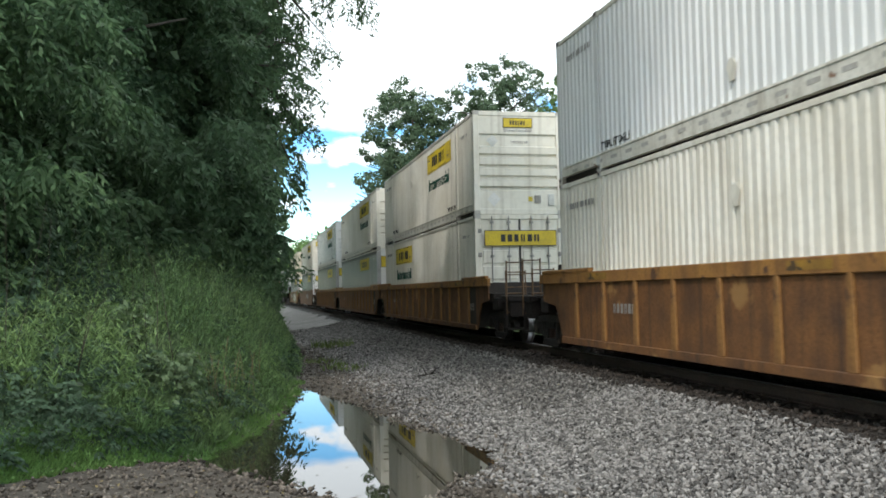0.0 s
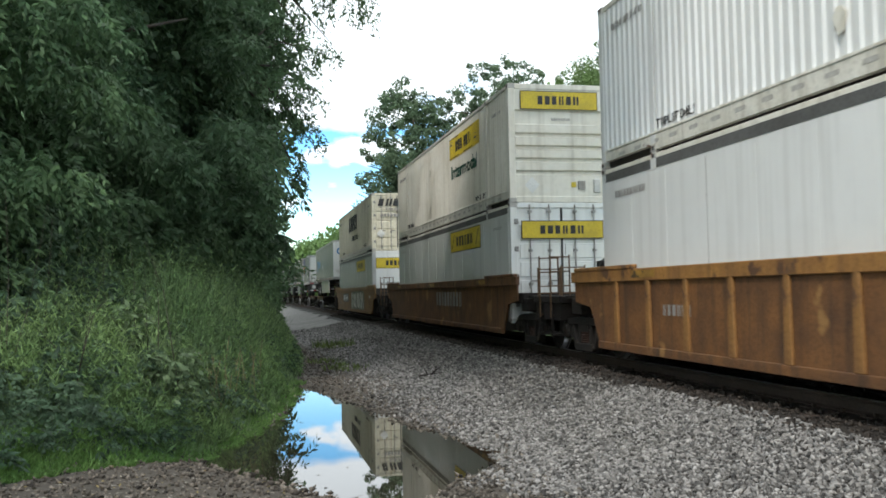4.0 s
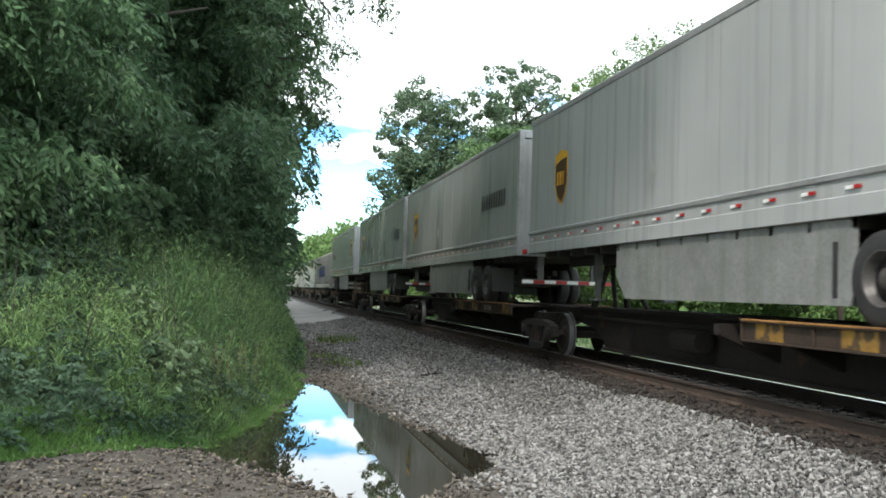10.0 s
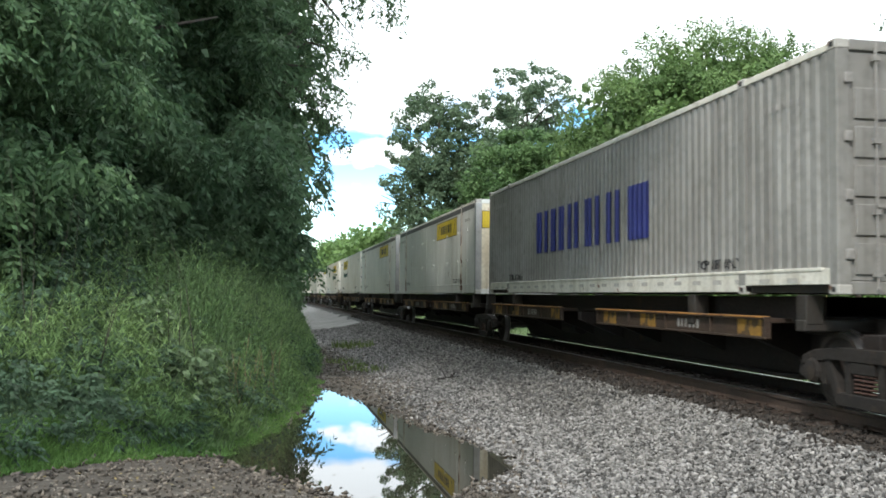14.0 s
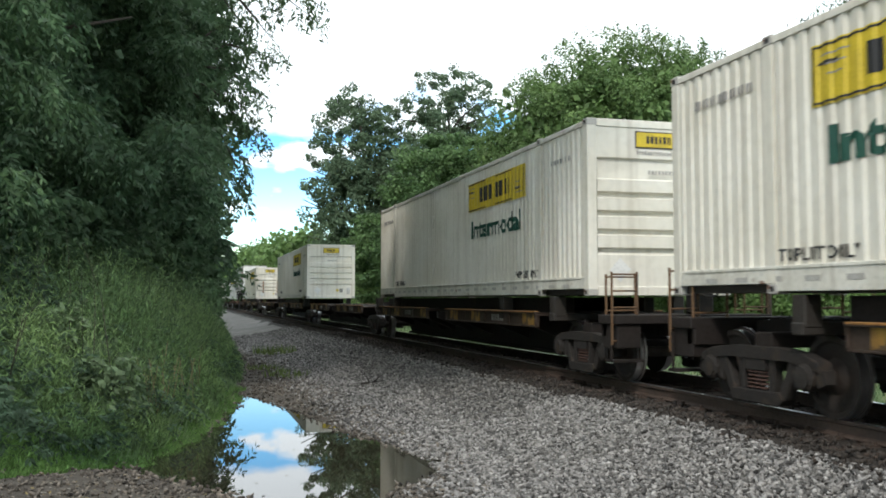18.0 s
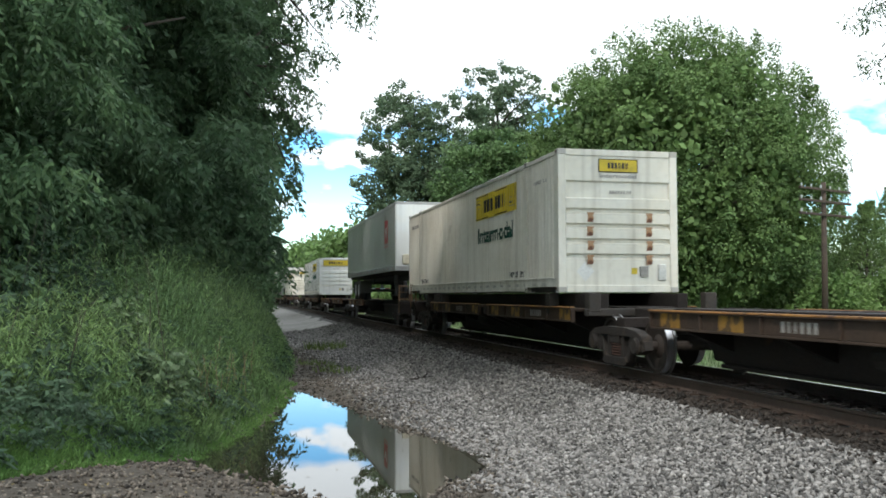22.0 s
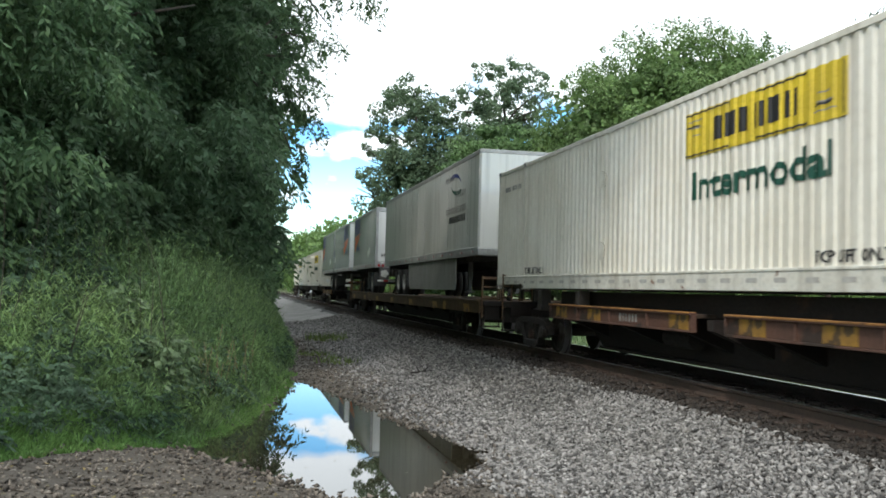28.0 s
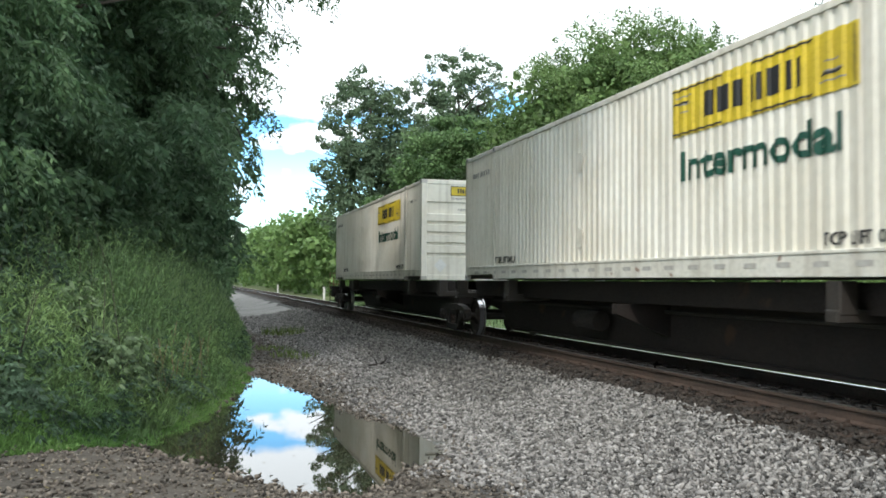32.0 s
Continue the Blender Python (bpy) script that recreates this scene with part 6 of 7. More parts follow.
def car_end(car, y, s, brake, tall=1.15, z=0.95, mat="spine_brown"):
    """End platform with ladders, handrails and coupler; s points outwards."""
    part("end_platform", cached(("endp", mat, s), lambda: mesh_of("end_platform", boxes((-1.35, 1.35, -0.30, 0.30, -0.14, 0.0), (-1.3, -0.9, -0.25, 0.25, -0.5, -0.14), (0.9, 1.3, -0.25, 0.25, -0.5, -0.14), bevel=0.012), M[mat])), None, car).location = (0, y, z)
    for x in (-1.36, 0.92):
        ld = part("ladder", cached(("ladder", tall), lambda: ladder_mesh(0.42, tall, 5)), None, car, "bent steel ladder rail")
        ld.location = (x, y + s * 0.2, z - 0.45)
        part("grab_rail", cached("grab", lambda: ladder_mesh(0.5, 0.62, 2)), None, car).location = (x + 0.1, y - s * 0.2, z)
    part("step", bx("step", "spine_brown", (-0.25, 0.25, -0.1, 0.1, -0.02, 0.02), (-0.25, -0.22, -0.02, 0.02, 0, 0.5), (0.22, 0.25, -0.02, 0.02, 0, 0.5)), None, car, "stirrup step").location = (-1.12, y + s * 0.15, 0.36)
    part("coupler", cached(("coupler", s), lambda: mesh_of("coupler", boxes((-0.13, 0.13, min(0, s * 0.75), max(0, s * 0.75), 0.72, 0.98), (-0.22, 0.22, min(s * 0.55, s * 0.8), max(s * 0.55, s * 0.8), 0.66, 1.02), bevel=0.03), M["truck_steel"])), None, car, "cast steel coupler").location = (0, y + s * 0.2, 0)
    part("brake_hose", cached(("hose", s), lambda: hose_mesh(s)), None, car, "hanging rubber air hose").location = (0.35, y + s * 0.3, 0)
    if brake:
        part("brake_wheel", cached("brakewheel", brake_wheel_mesh), None, car, "spoked hand brake wheel").matrix_local = pose(0.25, y + s * 0.28, z + 0.55)
        part("brake_stand", bx("brake_stand", "truck_steel", (0.05, 0.45, -0.1, 0.1, 0.0, 0.75), bevel=0.03), None, car).location = (0, y, z)


def hose_mesh(s):
    bm = bmesh.new()
    pts = [(0, 0, 0.75), (0.03, s * 0.12, 0.6), (0.05, s * 0.25, 0.42), (0.03, s * 0.4, 0.36)]
    for a, b in zip(pts, pts[1:]):
        tube(bm, a, b, 0.028, 7)
    return mesh_of("brake_hose", bm, M["black"])


def well_web(a, b, s):
    bm = bmesh.new()
    prism(bm, [(a + 0.2, 1.42), (a + 0.2, 1.05), (a + 0.95, 0.95), (a + 1.38, 0.30), (b - 1.38, 0.30), (b - 0.95, 0.95), (b - 0.2, 1.05), (b - 0.2, 1.42)], "x", min(s * 1.40, s * 1.36), max(s * 1.40, s * 1.36))
    return bm


def well(car, a, b, mat, posts, chord):
    """One deep well between two trucks."""
    for s in (-1, 1):
        x = s * 1.40
        web = part("side_sill", well_web(a, b, s), M[mat], car, "deep pressed steel side sill")
        lo, hi = min(x - s * 0.04, x + s * 0.05), max(x - s * 0.04, x + s * 0.05)
        part("top_chord", boxes((lo, hi, a + 0.1, b - 0.1, 1.40, 1.60), (lo - 0.01, hi + 0.01, a + 0.3, a + 2.9, 1.60, 1.67), (lo - 0.01, hi + 0.01, b - 2.9, b - 0.3, 1.60, 1.67), bevel=0.012), M[chord], car)
        part("bottom_chord", boxes((lo, hi, a + 1.4, b - 1.4, 0.24, 0.37), bevel=0.01), M[mat], car)
        if posts:
            n = int((b - a - 4.4) / 1.22)
            for k in range(n + 1):
                y = a + 2.2 + k * (b - a - 4.4) / n
                bm = bmesh.new()
                me = cached(("wpost", chord, s), lambda: wpost_mesh(chord, s))
                part("post", me, None, car).location = (0, y, 0)
        for y in (a + 3.3, (a + b) / 2, b - 3.3):
            part("patch", bx(f"patch{s}", "stripe_yellow", (min(s * 1.45, s * 1.455), max(s * 1.45, s * 1.455), -0.42, 0.42, 1.45, 1.56)), None, car, "faded yellow reflective patch").location = (0, y, 0)
    for y in (a + 1.30, b - 1.36):
        part("end_wall", boxes((-1.36, 1.36, y, y + 0.06, 0.34, 1.50)), M["black_steel"], car)
    part("well_floor", boxes((-1.36, 1.36, a + 1.9, b - 1.9, 0.28, 0.42)), M["black_steel"], car)
    for y0, y1 in ((a + 0.0, a + 1.3), (b - 1.3, b - 0.0)):
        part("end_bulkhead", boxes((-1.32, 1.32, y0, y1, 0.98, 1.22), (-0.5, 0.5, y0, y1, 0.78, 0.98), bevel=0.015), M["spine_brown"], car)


def wpost_mesh(mat, s):
    bm = bmesh.new()
    x0, x1 = min(s * 1.40, s * 1.45), max(s * 1.40, s * 1.45)
    prism(bm, [(-0.055, 1.42), (0.055, 1.42), (0.085, 0.37), (-0.085, 0.37)], "x", x0, x1)
    bmesh.ops.bevel(bm, geom=bm.edges[:], offset=0.01, segments=1, affect="EDGES")
    return mesh_of("post", bm, M[mat])


def well_car(label, u, trucks, mat, posts=True, chord=None):
    """trucks: places from u; the outer two are the car's ends."""
    c = thing("well_car", label, "railcar", "double-stack well cars")
    for a, b in zip(trucks, trucks[1:]):
        well(c, a + 0.05, b - 0.05, mat, posts, chord or mat)
    for y in trucks:
        truck(c, y)
        part("bolster", boxes((-0.55, 0.55, y - 0.9, y + 0.9, 0.76, 1.02), (-1.3, 1.3, y - 0.25, y + 0.25, 0.80, 1.10), bevel=0.02), M["spine_brown"], c)
    car_end(c, trucks[0] - 1.1, -1, True, 1.3, 1.15)
    car_end(c, trucks[-1] + 1.1, 1, False, 1.3, 1.15)
    for a, b in zip(trucks, trucks[1:]):
        if posts:
            shape(c, "sign", rect(0.95, 0.98), "black_steel", SIDE, (-1.404, a + 1.98, 0.88), "grimy black number panel")
            bars(c, 0.52, 0.2, 4, "faint", SIDE, (-1.409, a + 1.95, 0.85), 0, 0.25, 6)
            bars(c, 0.9, 0.16, 6, "faint", SIDE, (-1.407, b - 4.4, 0.95), 0, 0.3, 7)
    for y in (trucks[0] - 0.5, trucks[-1] + 0.5):
        part("walkway", boxes((-1.2, 1.2, y - 0.5, y + 0.5, 1.10, 1.16)), M["black_steel"], c)
    return on_train(c, u)


def well_cars():
    well_car("rust-brown ribbed well car with a yellow top chord", -2.0, (1.4, 20.4), "well_brown", chord="ochre")
    c = well_car("three-unit ribbed well car in faded orange-brown paint", 20.0, (2.3, 21.55, 41.0, 60.3), "well_brown", chord="ochre")
    c = well_car("smooth-sided brown well car with faded lettering bars", 82.0, (1.6, 21.3), "well_brown", False)
    bars(c, 3.6, 0.42, 9, "faint", SIDE, (-1.415, 9.0, 1.05), 0, 0.25, 3)
    c = well_car("smooth-sided faded yellow well car with painted scrawl", 105.2, (1.8, 21.2), "well_yellow", False)
    word(c, "53", 0.42, 0.5, "black", SIDE, (-1.415, 18.0, 0.85))
    for text, far, near in (("53", 19.2, 2.9), ("48", 18.5, 3.6), ("45", 18.0, 4.1), ("40", 17.0, 5.1)):
        for y in (far, near):
            word(c, text, 0.10, 0.13, "black", SIDE, (-1.415, y, 1.28))
            shape(c, "gauge_mark", rect(0.018, 0.14), "black", SIDE, (-1.415, y - 0.11, 1.28))
    shape(c, "patch", rect(0.9, 0.13), "stripe_yellow", SIDE, (-1.412, 3.3, 1.05), "yellow reflective patch")
    shape(c, "placard", rect(0.4, 0.12), "placard", SIDE, (-1.412, 4.0, 1.08), "pale stencil panel")
    shape(c, "sign", rect(2.9, 0.5), "black", SIDE, (-1.412, 15.0, 1.02), "black lettering panel")
    bars(c, 2.4, 0.34, 8, "reflect_white", SIDE, (-1.416, 15.0, 1.02), 0, 0.25, 4)
    g = random.Random(4)
    shape(c, "painted_scrawl", ((-2.95, -0.50), (2.85, -0.50), (3.05, 0.1), (2.8, 0.50), (-2.7, 0.50), (-3.05, 0.2)), "leaf_paint", SIDE, (-1.4045, 9.2, 0.88), "sprayed grey-green painted background")
    for k in range(13):      # tall pale strokes with black outlines that lean against one another
        y, lean = 6.7 + 5.0 * k / 12, g.uniform(-0.22, 0.22)
        w, h, z = g.uniform(0.15, 0.24), g.uniform(0.33, 0.47), 0.88 + g.uniform(-0.03, 0.03)
        bend = g.uniform(-0.12, 0.12)
        for e, mat, off in ((0.045, "black", 0.0), (0.0, ("placard", "white", "placard", "leaf_pale")[k % 4], 0.0015)):
            pts = ((-w - e - lean, -h - e), (w * 0.7 + e - lean, -h - e), (w + e + bend, -0.05), (w * 0.8 + e + lean, h + e), (-w * 0.6 - e + lean, h + e), (-w * 0.5 - e + bend, 0.06))
            shape(c, "painted_scrawl", pts, mat, SIDE, (-1.407 - off - 0.0032 * (k % 3), y, z), "sprayed pale stroke" if off else "sprayed black outline")
        shape(c, "painted_scrawl", ((-0.03, -0.16), (0.05, -0.14), (0.03 + bend, 0.16), (-0.04 + bend, 0.12)), "black", SIDE, (-1.4175, y + g.uniform(-0.05, 0.05), z + g.uniform(-0.2, 0.2)), "sprayed dark stroke")


M["leaf_pale"] = material("pale_green_spray_paint", (0.36, 0.40, 0.30), (0.28, 0.32, 0.24), 0.6)
M["leaf_paint"] = material("green_spray_paint", (0.10, 0.12, 0.085), (0.17, 0.19, 0.14), 0.6)
well_cars()


def spine_beam(L):
    bm = bmesh.new()
    out = [(0.6, 0.72), (1.5, 0.62), (2.3, 0.20), (L - 2.3, 0.20), (L - 1.5, 0.62), (L - 0.6, 0.72), (L - 0.6, 1.06), (0.6, 1.06)]
    prism(bm, out, "x", -0.34, 0.34)
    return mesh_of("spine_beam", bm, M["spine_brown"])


def flange(L, s, low):
    x0, x1 = sorted((s * 0.34, s * (0.46 if low else 0.50)))
    return mesh_of("flange", boxes((x0, x1, 2.3, L - 2.3, 0.20, 0.26) if low else (x0, x1, 1.0, L - 1.0, 1.0, 1.07), bevel=0.008), M["spine_brown"])


def wheel_deck(s):
    """Side deck for trailer wheels, 6 m long."""
    return mesh_of("wheel_deck", boxes((min(s * 0.34, s * 1.24), max(s * 0.34, s * 1.24), 0, 6.0, 0.975, 1.035), bevel=0.008), M["deck_dark"])


def edge_sill(s, mat):
    """A channel: upright web between two flanges, with small gussets."""
    def span(a, c):
        return min(s * a, s * c), max(s * a, s * c)
    rows = [(*span(1.22, 1.27), 0, 6.0, 0.80, 1.02), (*span(1.22, 1.33), 0, 6.0, 1.02, 1.055), (*span(1.22, 1.31), 0, 6.0, 0.77, 0.80)]
    rows += [(*span(1.27, 1.315), y, y + 0.03, 0.80, 1.02) for y in (0.0, 1.45, 2.95, 4.45, 5.97)]
    return mesh_of("edge_sill", boxes(*rows, bevel=0.006), M[mat])


def worn_edge(s):
    return mesh_of("worn_edge", boxes((min(s * 1.225, s * 1.335), max(s * 1.225, s * 1.335), 0.02, 5.98, 1.040, 1.064), bevel=0.004), M["ochre"])


def bracket():
    bm = bmesh.new()
    for s in (-1, 1):
        x0, x1 = s * 0.34, s * 1.26
        v = [(x0, 0.45), (x0, 0.97), (x1, 0.97), (x1, 0.82)]
        prism(bm, v, "y", -0.09, 0.09)
    box(bm, -0.36, 0.36, -0.07, 0.07, 0.5, 0.9)
    return mesh_of("bracket", bm, M["spine_brown"])


def pedestal():
    return mesh_of("pedestal", boxes((-1.28, -1.05, -0.11, 0.11, 0.98, 1.335), (1.05, 1.28, -0.11, 0.11, 0.98, 1.335), (-1.3, 1.3, -0.10, 0.10, 0.90, 1.04), bevel=0.015), M["black_steel"])


def hitch(raised):
    bm = bmesh.new()
    if raised:
        for s in (-1, 1):
            tube(bm, (s * 0.38, -0.35, 1.05), (s * 0.16, 0.05, 2.15), 0.07, 8)
            tube(bm, (s * 0.34, 0.75, 1.05), (s * 0.16, 0.08, 1.95), 0.05, 8)
        box(bm, -0.42, 0.42, -0.35, 0.45, 2.12, 2.20)
        box(bm, -0.25, 0.25, -0.15, 0.15, 1.9, 2.12)
    else:
        box(bm, -0.42, 0.42, -0.2, 1.0, 1.07, 1.18)
        tube(bm, (-0.3, 0.0, 1.15), (-0.3, 1.4, 1.10), 0.06, 8)
        tube(bm, (0.3, 0.0, 1.15), (0.3, 1.4, 1.10), 0.06, 8)
    return mesh_of("hitch", bm, M["spine_brown"])


def platform(car, y0, L, load, sill):
    """One unit between two trucks. load: 'box', 'barebox' (no wheel decks), 'nose' (trailer nose near), 'tail', or 'none'."""
    part("spine_beam", cached(("beam", round(L, 2)), lambda: spine_beam(L)), None, car, "deep riveted spine beam").location = (0, y0, 0)
    for s, low in ((-1, 0), (1, 0), (-1, 1), (1, 1)):
        part("flange", cached(("flange", round(L, 2), s, low), lambda: flange(L, s, low)), None, car).location = (0, y0, 0)
    # a trailer's nose end has no wheel deck
    for y in {"nose": (L - 7.7,), "tail": (1.7,), "barebox": ()}.get(load, (1.7, L - 7.7)):
        for s in (1, -1):
            part("wheel_deck", cached(("wheel_deck", s), lambda: wheel_deck(s)), None, car, "worn steel wheel deck").location = (0, y0 + y, 0)
            d = part("edge_sill", cached(("edge_sill", s, sill), lambda: edge_sill(s, sill)), None, car, "rusty edge sill")
            part("worn_edge", cached(("worn_edge", s), lambda: worn_edge(s)), None, d, "worn bright top edge")
            d.location = (0, y0 + y, 0)
        for k in (0.45, 3.7, 5.4):
            part("patch", bx("spatch", "stripe_yellow", (-1.276, -1.27, -0.3, 0.3, 0.805, 1.015)), None, d, "yellow safety patch").location = (0, k, 0)
        bars(d, 0.75, 0.13, 6, "faint", SIDE, (-1.274, 2.2, 0.91), 0, 0.3, 5)
        for k in (0.6, 2.9, 5.3):
            part("bracket", cached("bracket", bracket), None, car).location = (0, y0 + y + k, 0)
    part("bracket", cached("bracket", bracket), None, car).location = (0, y0 + L / 2, 0)
    if load in ("box", "barebox"):
        for y in (0.95, L / 2 - 5.0, L / 2 + 5.0, L - 0.95):
            part("pedestal", cached("pedestal", pedestal), None, car, "container pedestal").location = (0, y0 + y, 0)
        # dark beams added to stop light showing through below the container
        for s in (-1, 1):
            part("stringer", cached(("stringer", round(L, 2), s), lambda: mesh_of("stringer", boxes((min(s * 0.7, s * 0.92), max(s * 0.7, s * 0.92), 1.3, L - 1.3, 0.98, 1.32), bevel=0.01), M["spine_brown"])), None, car).location = (0, y0, 0)
    if load == "nose":
        part("hitch", cached(("hitch", 1), lambda: hitch(True)), None, car, "raised trailer hitch").location = (0, y0 + 1.9, 0)
    elif load == "tail":
        h = part("hitch", cached(("hitch", 1), lambda: hitch(True)), None, car, "raised trailer hitch")
        h.matrix_local = pose(0, y0 + L - 1.9, 0, 0, 0, 180)
    elif load == "none":
        part("hitch", cached(("hitch", 0), lambda: hitch(False)), None, car, "folded trailer hitch").location = (0, y0 + 1.2, 0)
    part("air_tank", cached("air_tank", lambda: tank_mesh()), None, car, "brake air reservoir").location = (-0.62, y0 + L * 0.62, 0.62)
    part("brake_pipe", cached(("pipe", round(L, 2)), lambda: pipe_mesh(L)), None, car).location = (0, y0, 0)


def tank_mesh():
    bm = bmesh.new()
    tube(bm, (0, -0.45, 0), (0, 0.45, 0), 0.17, 12)
    return mesh_of("air_tank", bm, M["truck_steel"], False)


def pipe_mesh(L):
    bm = bmesh.new()
    tube(bm, (-0.42, 1.2, 0.85), (-0.42, L - 1.2, 0.85), 0.03, 6)
    return mesh_of("brake_pipe", bm, M["black_steel"])


def spine_car(label, u, trucks, loads, sill="deck_dark"):
    c = thing("spine_car", label, "railcar", "articulated spine cars")
    for (a, b), load in zip(zip(trucks, trucks[1:]), loads):
        platform(c, a, b - a, load, sill)
    for y in trucks:
        truck(c, y)
        part("bolster", bx("bolster", "spine_brown", (-0.45, 0.45, -0.7, 0.7, 0.78, 1.05), (-1.05, 1.05, -0.16, 0.16, 0.72, 0.90), bevel=0.015), None, c).location = (0, y, 0)
    for y, s in ((trucks[0] - 1.35, -1), (trucks[-1] + 1.35, 1)):
        part("end_sill", bx("end_sill", "spine_brown", (-0.4, 0.4, -0.9, 0.9, 0.72, 1.02), (-1.3, 1.3, -0.1, 0.1, 0.7, 1.0), bevel=0.015), None, c).location = (0, y - s * 0.2, 0)
        car_end(c, y, s, s < 0, 1.1, 1.05)
    return on_train(c, u)


def spine_cars():
    T = (2.0, 19.3, 36.9, 53.7, 70.8, 87.1)
    spine_car("dark rusty five-unit spine car carrying van trailers", 127.2, T, ("nose", "tail", "tail", "tail", "tail"))
    spine_car("dark rusty five-unit spine car carrying a trailer and containers", 216.4, T, ("nose", "box", "box", "box", "box"))
    spine_car("rusty five-unit spine car with two empty platforms", 306.3, T, ("box", "none", "box", "none", "box"))
    spine_car("rusty five-unit spine car with bare deck platforms", 397.05, T, ("nose", "none", "box", "none", "box"), "rust_sill")
    spine_car("rusty three-unit spine car at the end of the train", 516.2, (1.9, 20.2, 39.2, 58.0), ("nose", "barebox", "barebox"), "deck")
    # long flat car with deep side sills
    c = thing("flat_car", "long flat car with olive-brown side sills", "railcar")
    L = 28.2
    part("deck", boxes((-1.30, 1.30, 0.2, L - 0.2, 0.94, 1.03)), M["deck"], c)
    for s in (-1, 1):
        part("side_sill", boxes((min(s * 1.30, s * 1.40), max(s * 1.30, s * 1.40), 0.2, L - 0.2, 0.70, 1.06), (min(s * 1.28, s * 1.44), max(s * 1.28, s * 1.44), 0.2, L - 0.2, 1.0, 1.06), bevel=0.01), M["sill_olive"], c, "olive-brown side sill")
        for k in range(7):
            part("patch", bx(f"fpatch{s}", "stripe_yellow", (min(s * 1.405, s * 1.41), max(s * 1.405, s * 1.41), -0.35, 0.35, 0.70, 0.92)), None, c, "yellow safety patch").location = (0, 1.5 + k * 4.2, 0)
    bm = bmesh.new()
    prism(bm, [(0.5, 0.94), (0.5, 0.55), (4.8, 0.50), (7.0, 0.18), (L - 7.0, 0.18), (L - 4.8, 0.50), (L - 0.5, 0.55), (L - 0.5, 0.94)], "x", -0.35, 0.35)
    part("centre_sill", bm, M["spine_brown"], c, "deep fish-belly centre sill")
    for k in range(9):
        part("bracket", cached("bracket", bracket), None, c).location = (0, 2.0 + k * 3.0, 0)
    for y in (3.6, L - 3.4):
        truck(c, y)
    for y in (1.2, 19.5):
        part("hitch", cached(("hitch", 1), lambda: hitch(True)), None, c, "raised trailer hitch").location = (0, y, 0)
    car_end(c, 0.2, -1, True, 1.1, 1.03)
    car_end(c, L - 0.2, 1, False, 1.1, 1.03)
    on_train(c, 487.6)


spine_cars()

# ---- lineside things ----
def pole():
    x, y = 26.1, 36.6
    z = float(ground_z(x, y))
    p = thing("utility_pole", "old dark wooden utility pole with three crossarms", "utility pole", m=pose(x, y, z, 0, 0.8, 20))
    bm = bmesh.new()
    tube(bm, (0, 0, -0.3), (0, 0, 6.9), 0.15, 10, 0.11)
    part("shaft", bm, M["pole_wood"], p, "weathered wooden shaft", True)
    for k, zz in enumerate((6.55, 6.0, 5.4)):
        arm = part("crossarm", boxes((-1.9, 1.9, -0.16, -0.05, zz - 0.055, zz + 0.055), bevel=0.008), M["pole_wood"], p)
        for i in range(6):
            if i in (2, 3) and k == 2:
                continue
            bm = bmesh.new()
            tube(bm, (-1.75 + i * 0.7, -0.1, zz + 0.05), (-1.75 + i * 0.7, -0.1, zz + 0.2), 0.035, 8, 0.045)
            part("insulator", bm, M["glass_insulator"], arm)
    for s in (-1, 1):
        bm = bmesh.new()
        tube(bm, (s * 0.9, -0.1, 5.95), (0, -0.13, 5.3), 0.02, 5)
        part("brace", bm, M["pole_wood"], p)


pole()


def posts():
    for x, y, h in ((11.2, 128.0, 1.3), (11.3, 82.0, 1.35)):
        z = float(ground_z(x, y))
        p = thing("marker_post", "short white lineside marker post", "post", "lineside marker posts", m=pose(x, y, z))
        part("shaft", boxes((-0.09, 0.09, -0.06, 0.06, -0.2, h), bevel=0.02), M["placard"], p)
        part("cap", boxes((-0.11, 0.11, -0.08, 0.08, h, h + 0.05), bevel=0.01), M["faint"], p)


posts()


def conifers():
    g = np.random.default_rng(3)
    for i, (x, y, h) in enumerate(((35.5, 46.0, 6.6), (38.6, 47.5, 8.0), (41.0, 46.0, 7.2), (44.5, 48.0, 8.5), (33.2, 47.5, 5.0), (36.8, 50.0, 7.0), (39.8, 51.0, 7.4), (42.8, 49.5, 7.0), (46.5, 50.0, 7.8), (34.2, 51.5, 6.2), (48.5, 47.0, 7.6), (32.0, 49.5, 5.6), (37.6, 45.0, 5.6), (43.0, 46.0, 6.4))):
        z = float(ground_z(x, y))
        rows = []
        for k in range(16):
            f = k / 16
            r = (1 - f) ** 0.9 * 3.5 + 0.08
            for a in range(9):
                th = a * 0.698 + k + g.uniform(-0.2, 0.2)
                rows.append((x + r * 0.6 * math.cos(th), y + r * 0.6 * math.sin(th), z + 0.5 + f * h, r * 0.45, r * 0.45, 0.34, 34))
        tree("young green conifer with a pointed top", x, y, h, rows, 0.25, M["leaf_conifer"], 0.3, -0.5, 0.12, 4, 60 + i, 0.8, category="conifer", group="young conifers", name="conifer")


conifers()


M["leaf_shrub"] = leaf_material("shrub_leaves", (0.042, 0.082, 0.050), (0.080, 0.13, 0.076), 0.35, 0.5)
M["leaf_vine"] = leaf_material("dusty_vine_leaves", (0.085, 0.135, 0.070), (0.16, 0.22, 0.118), 0.35, 0.5)


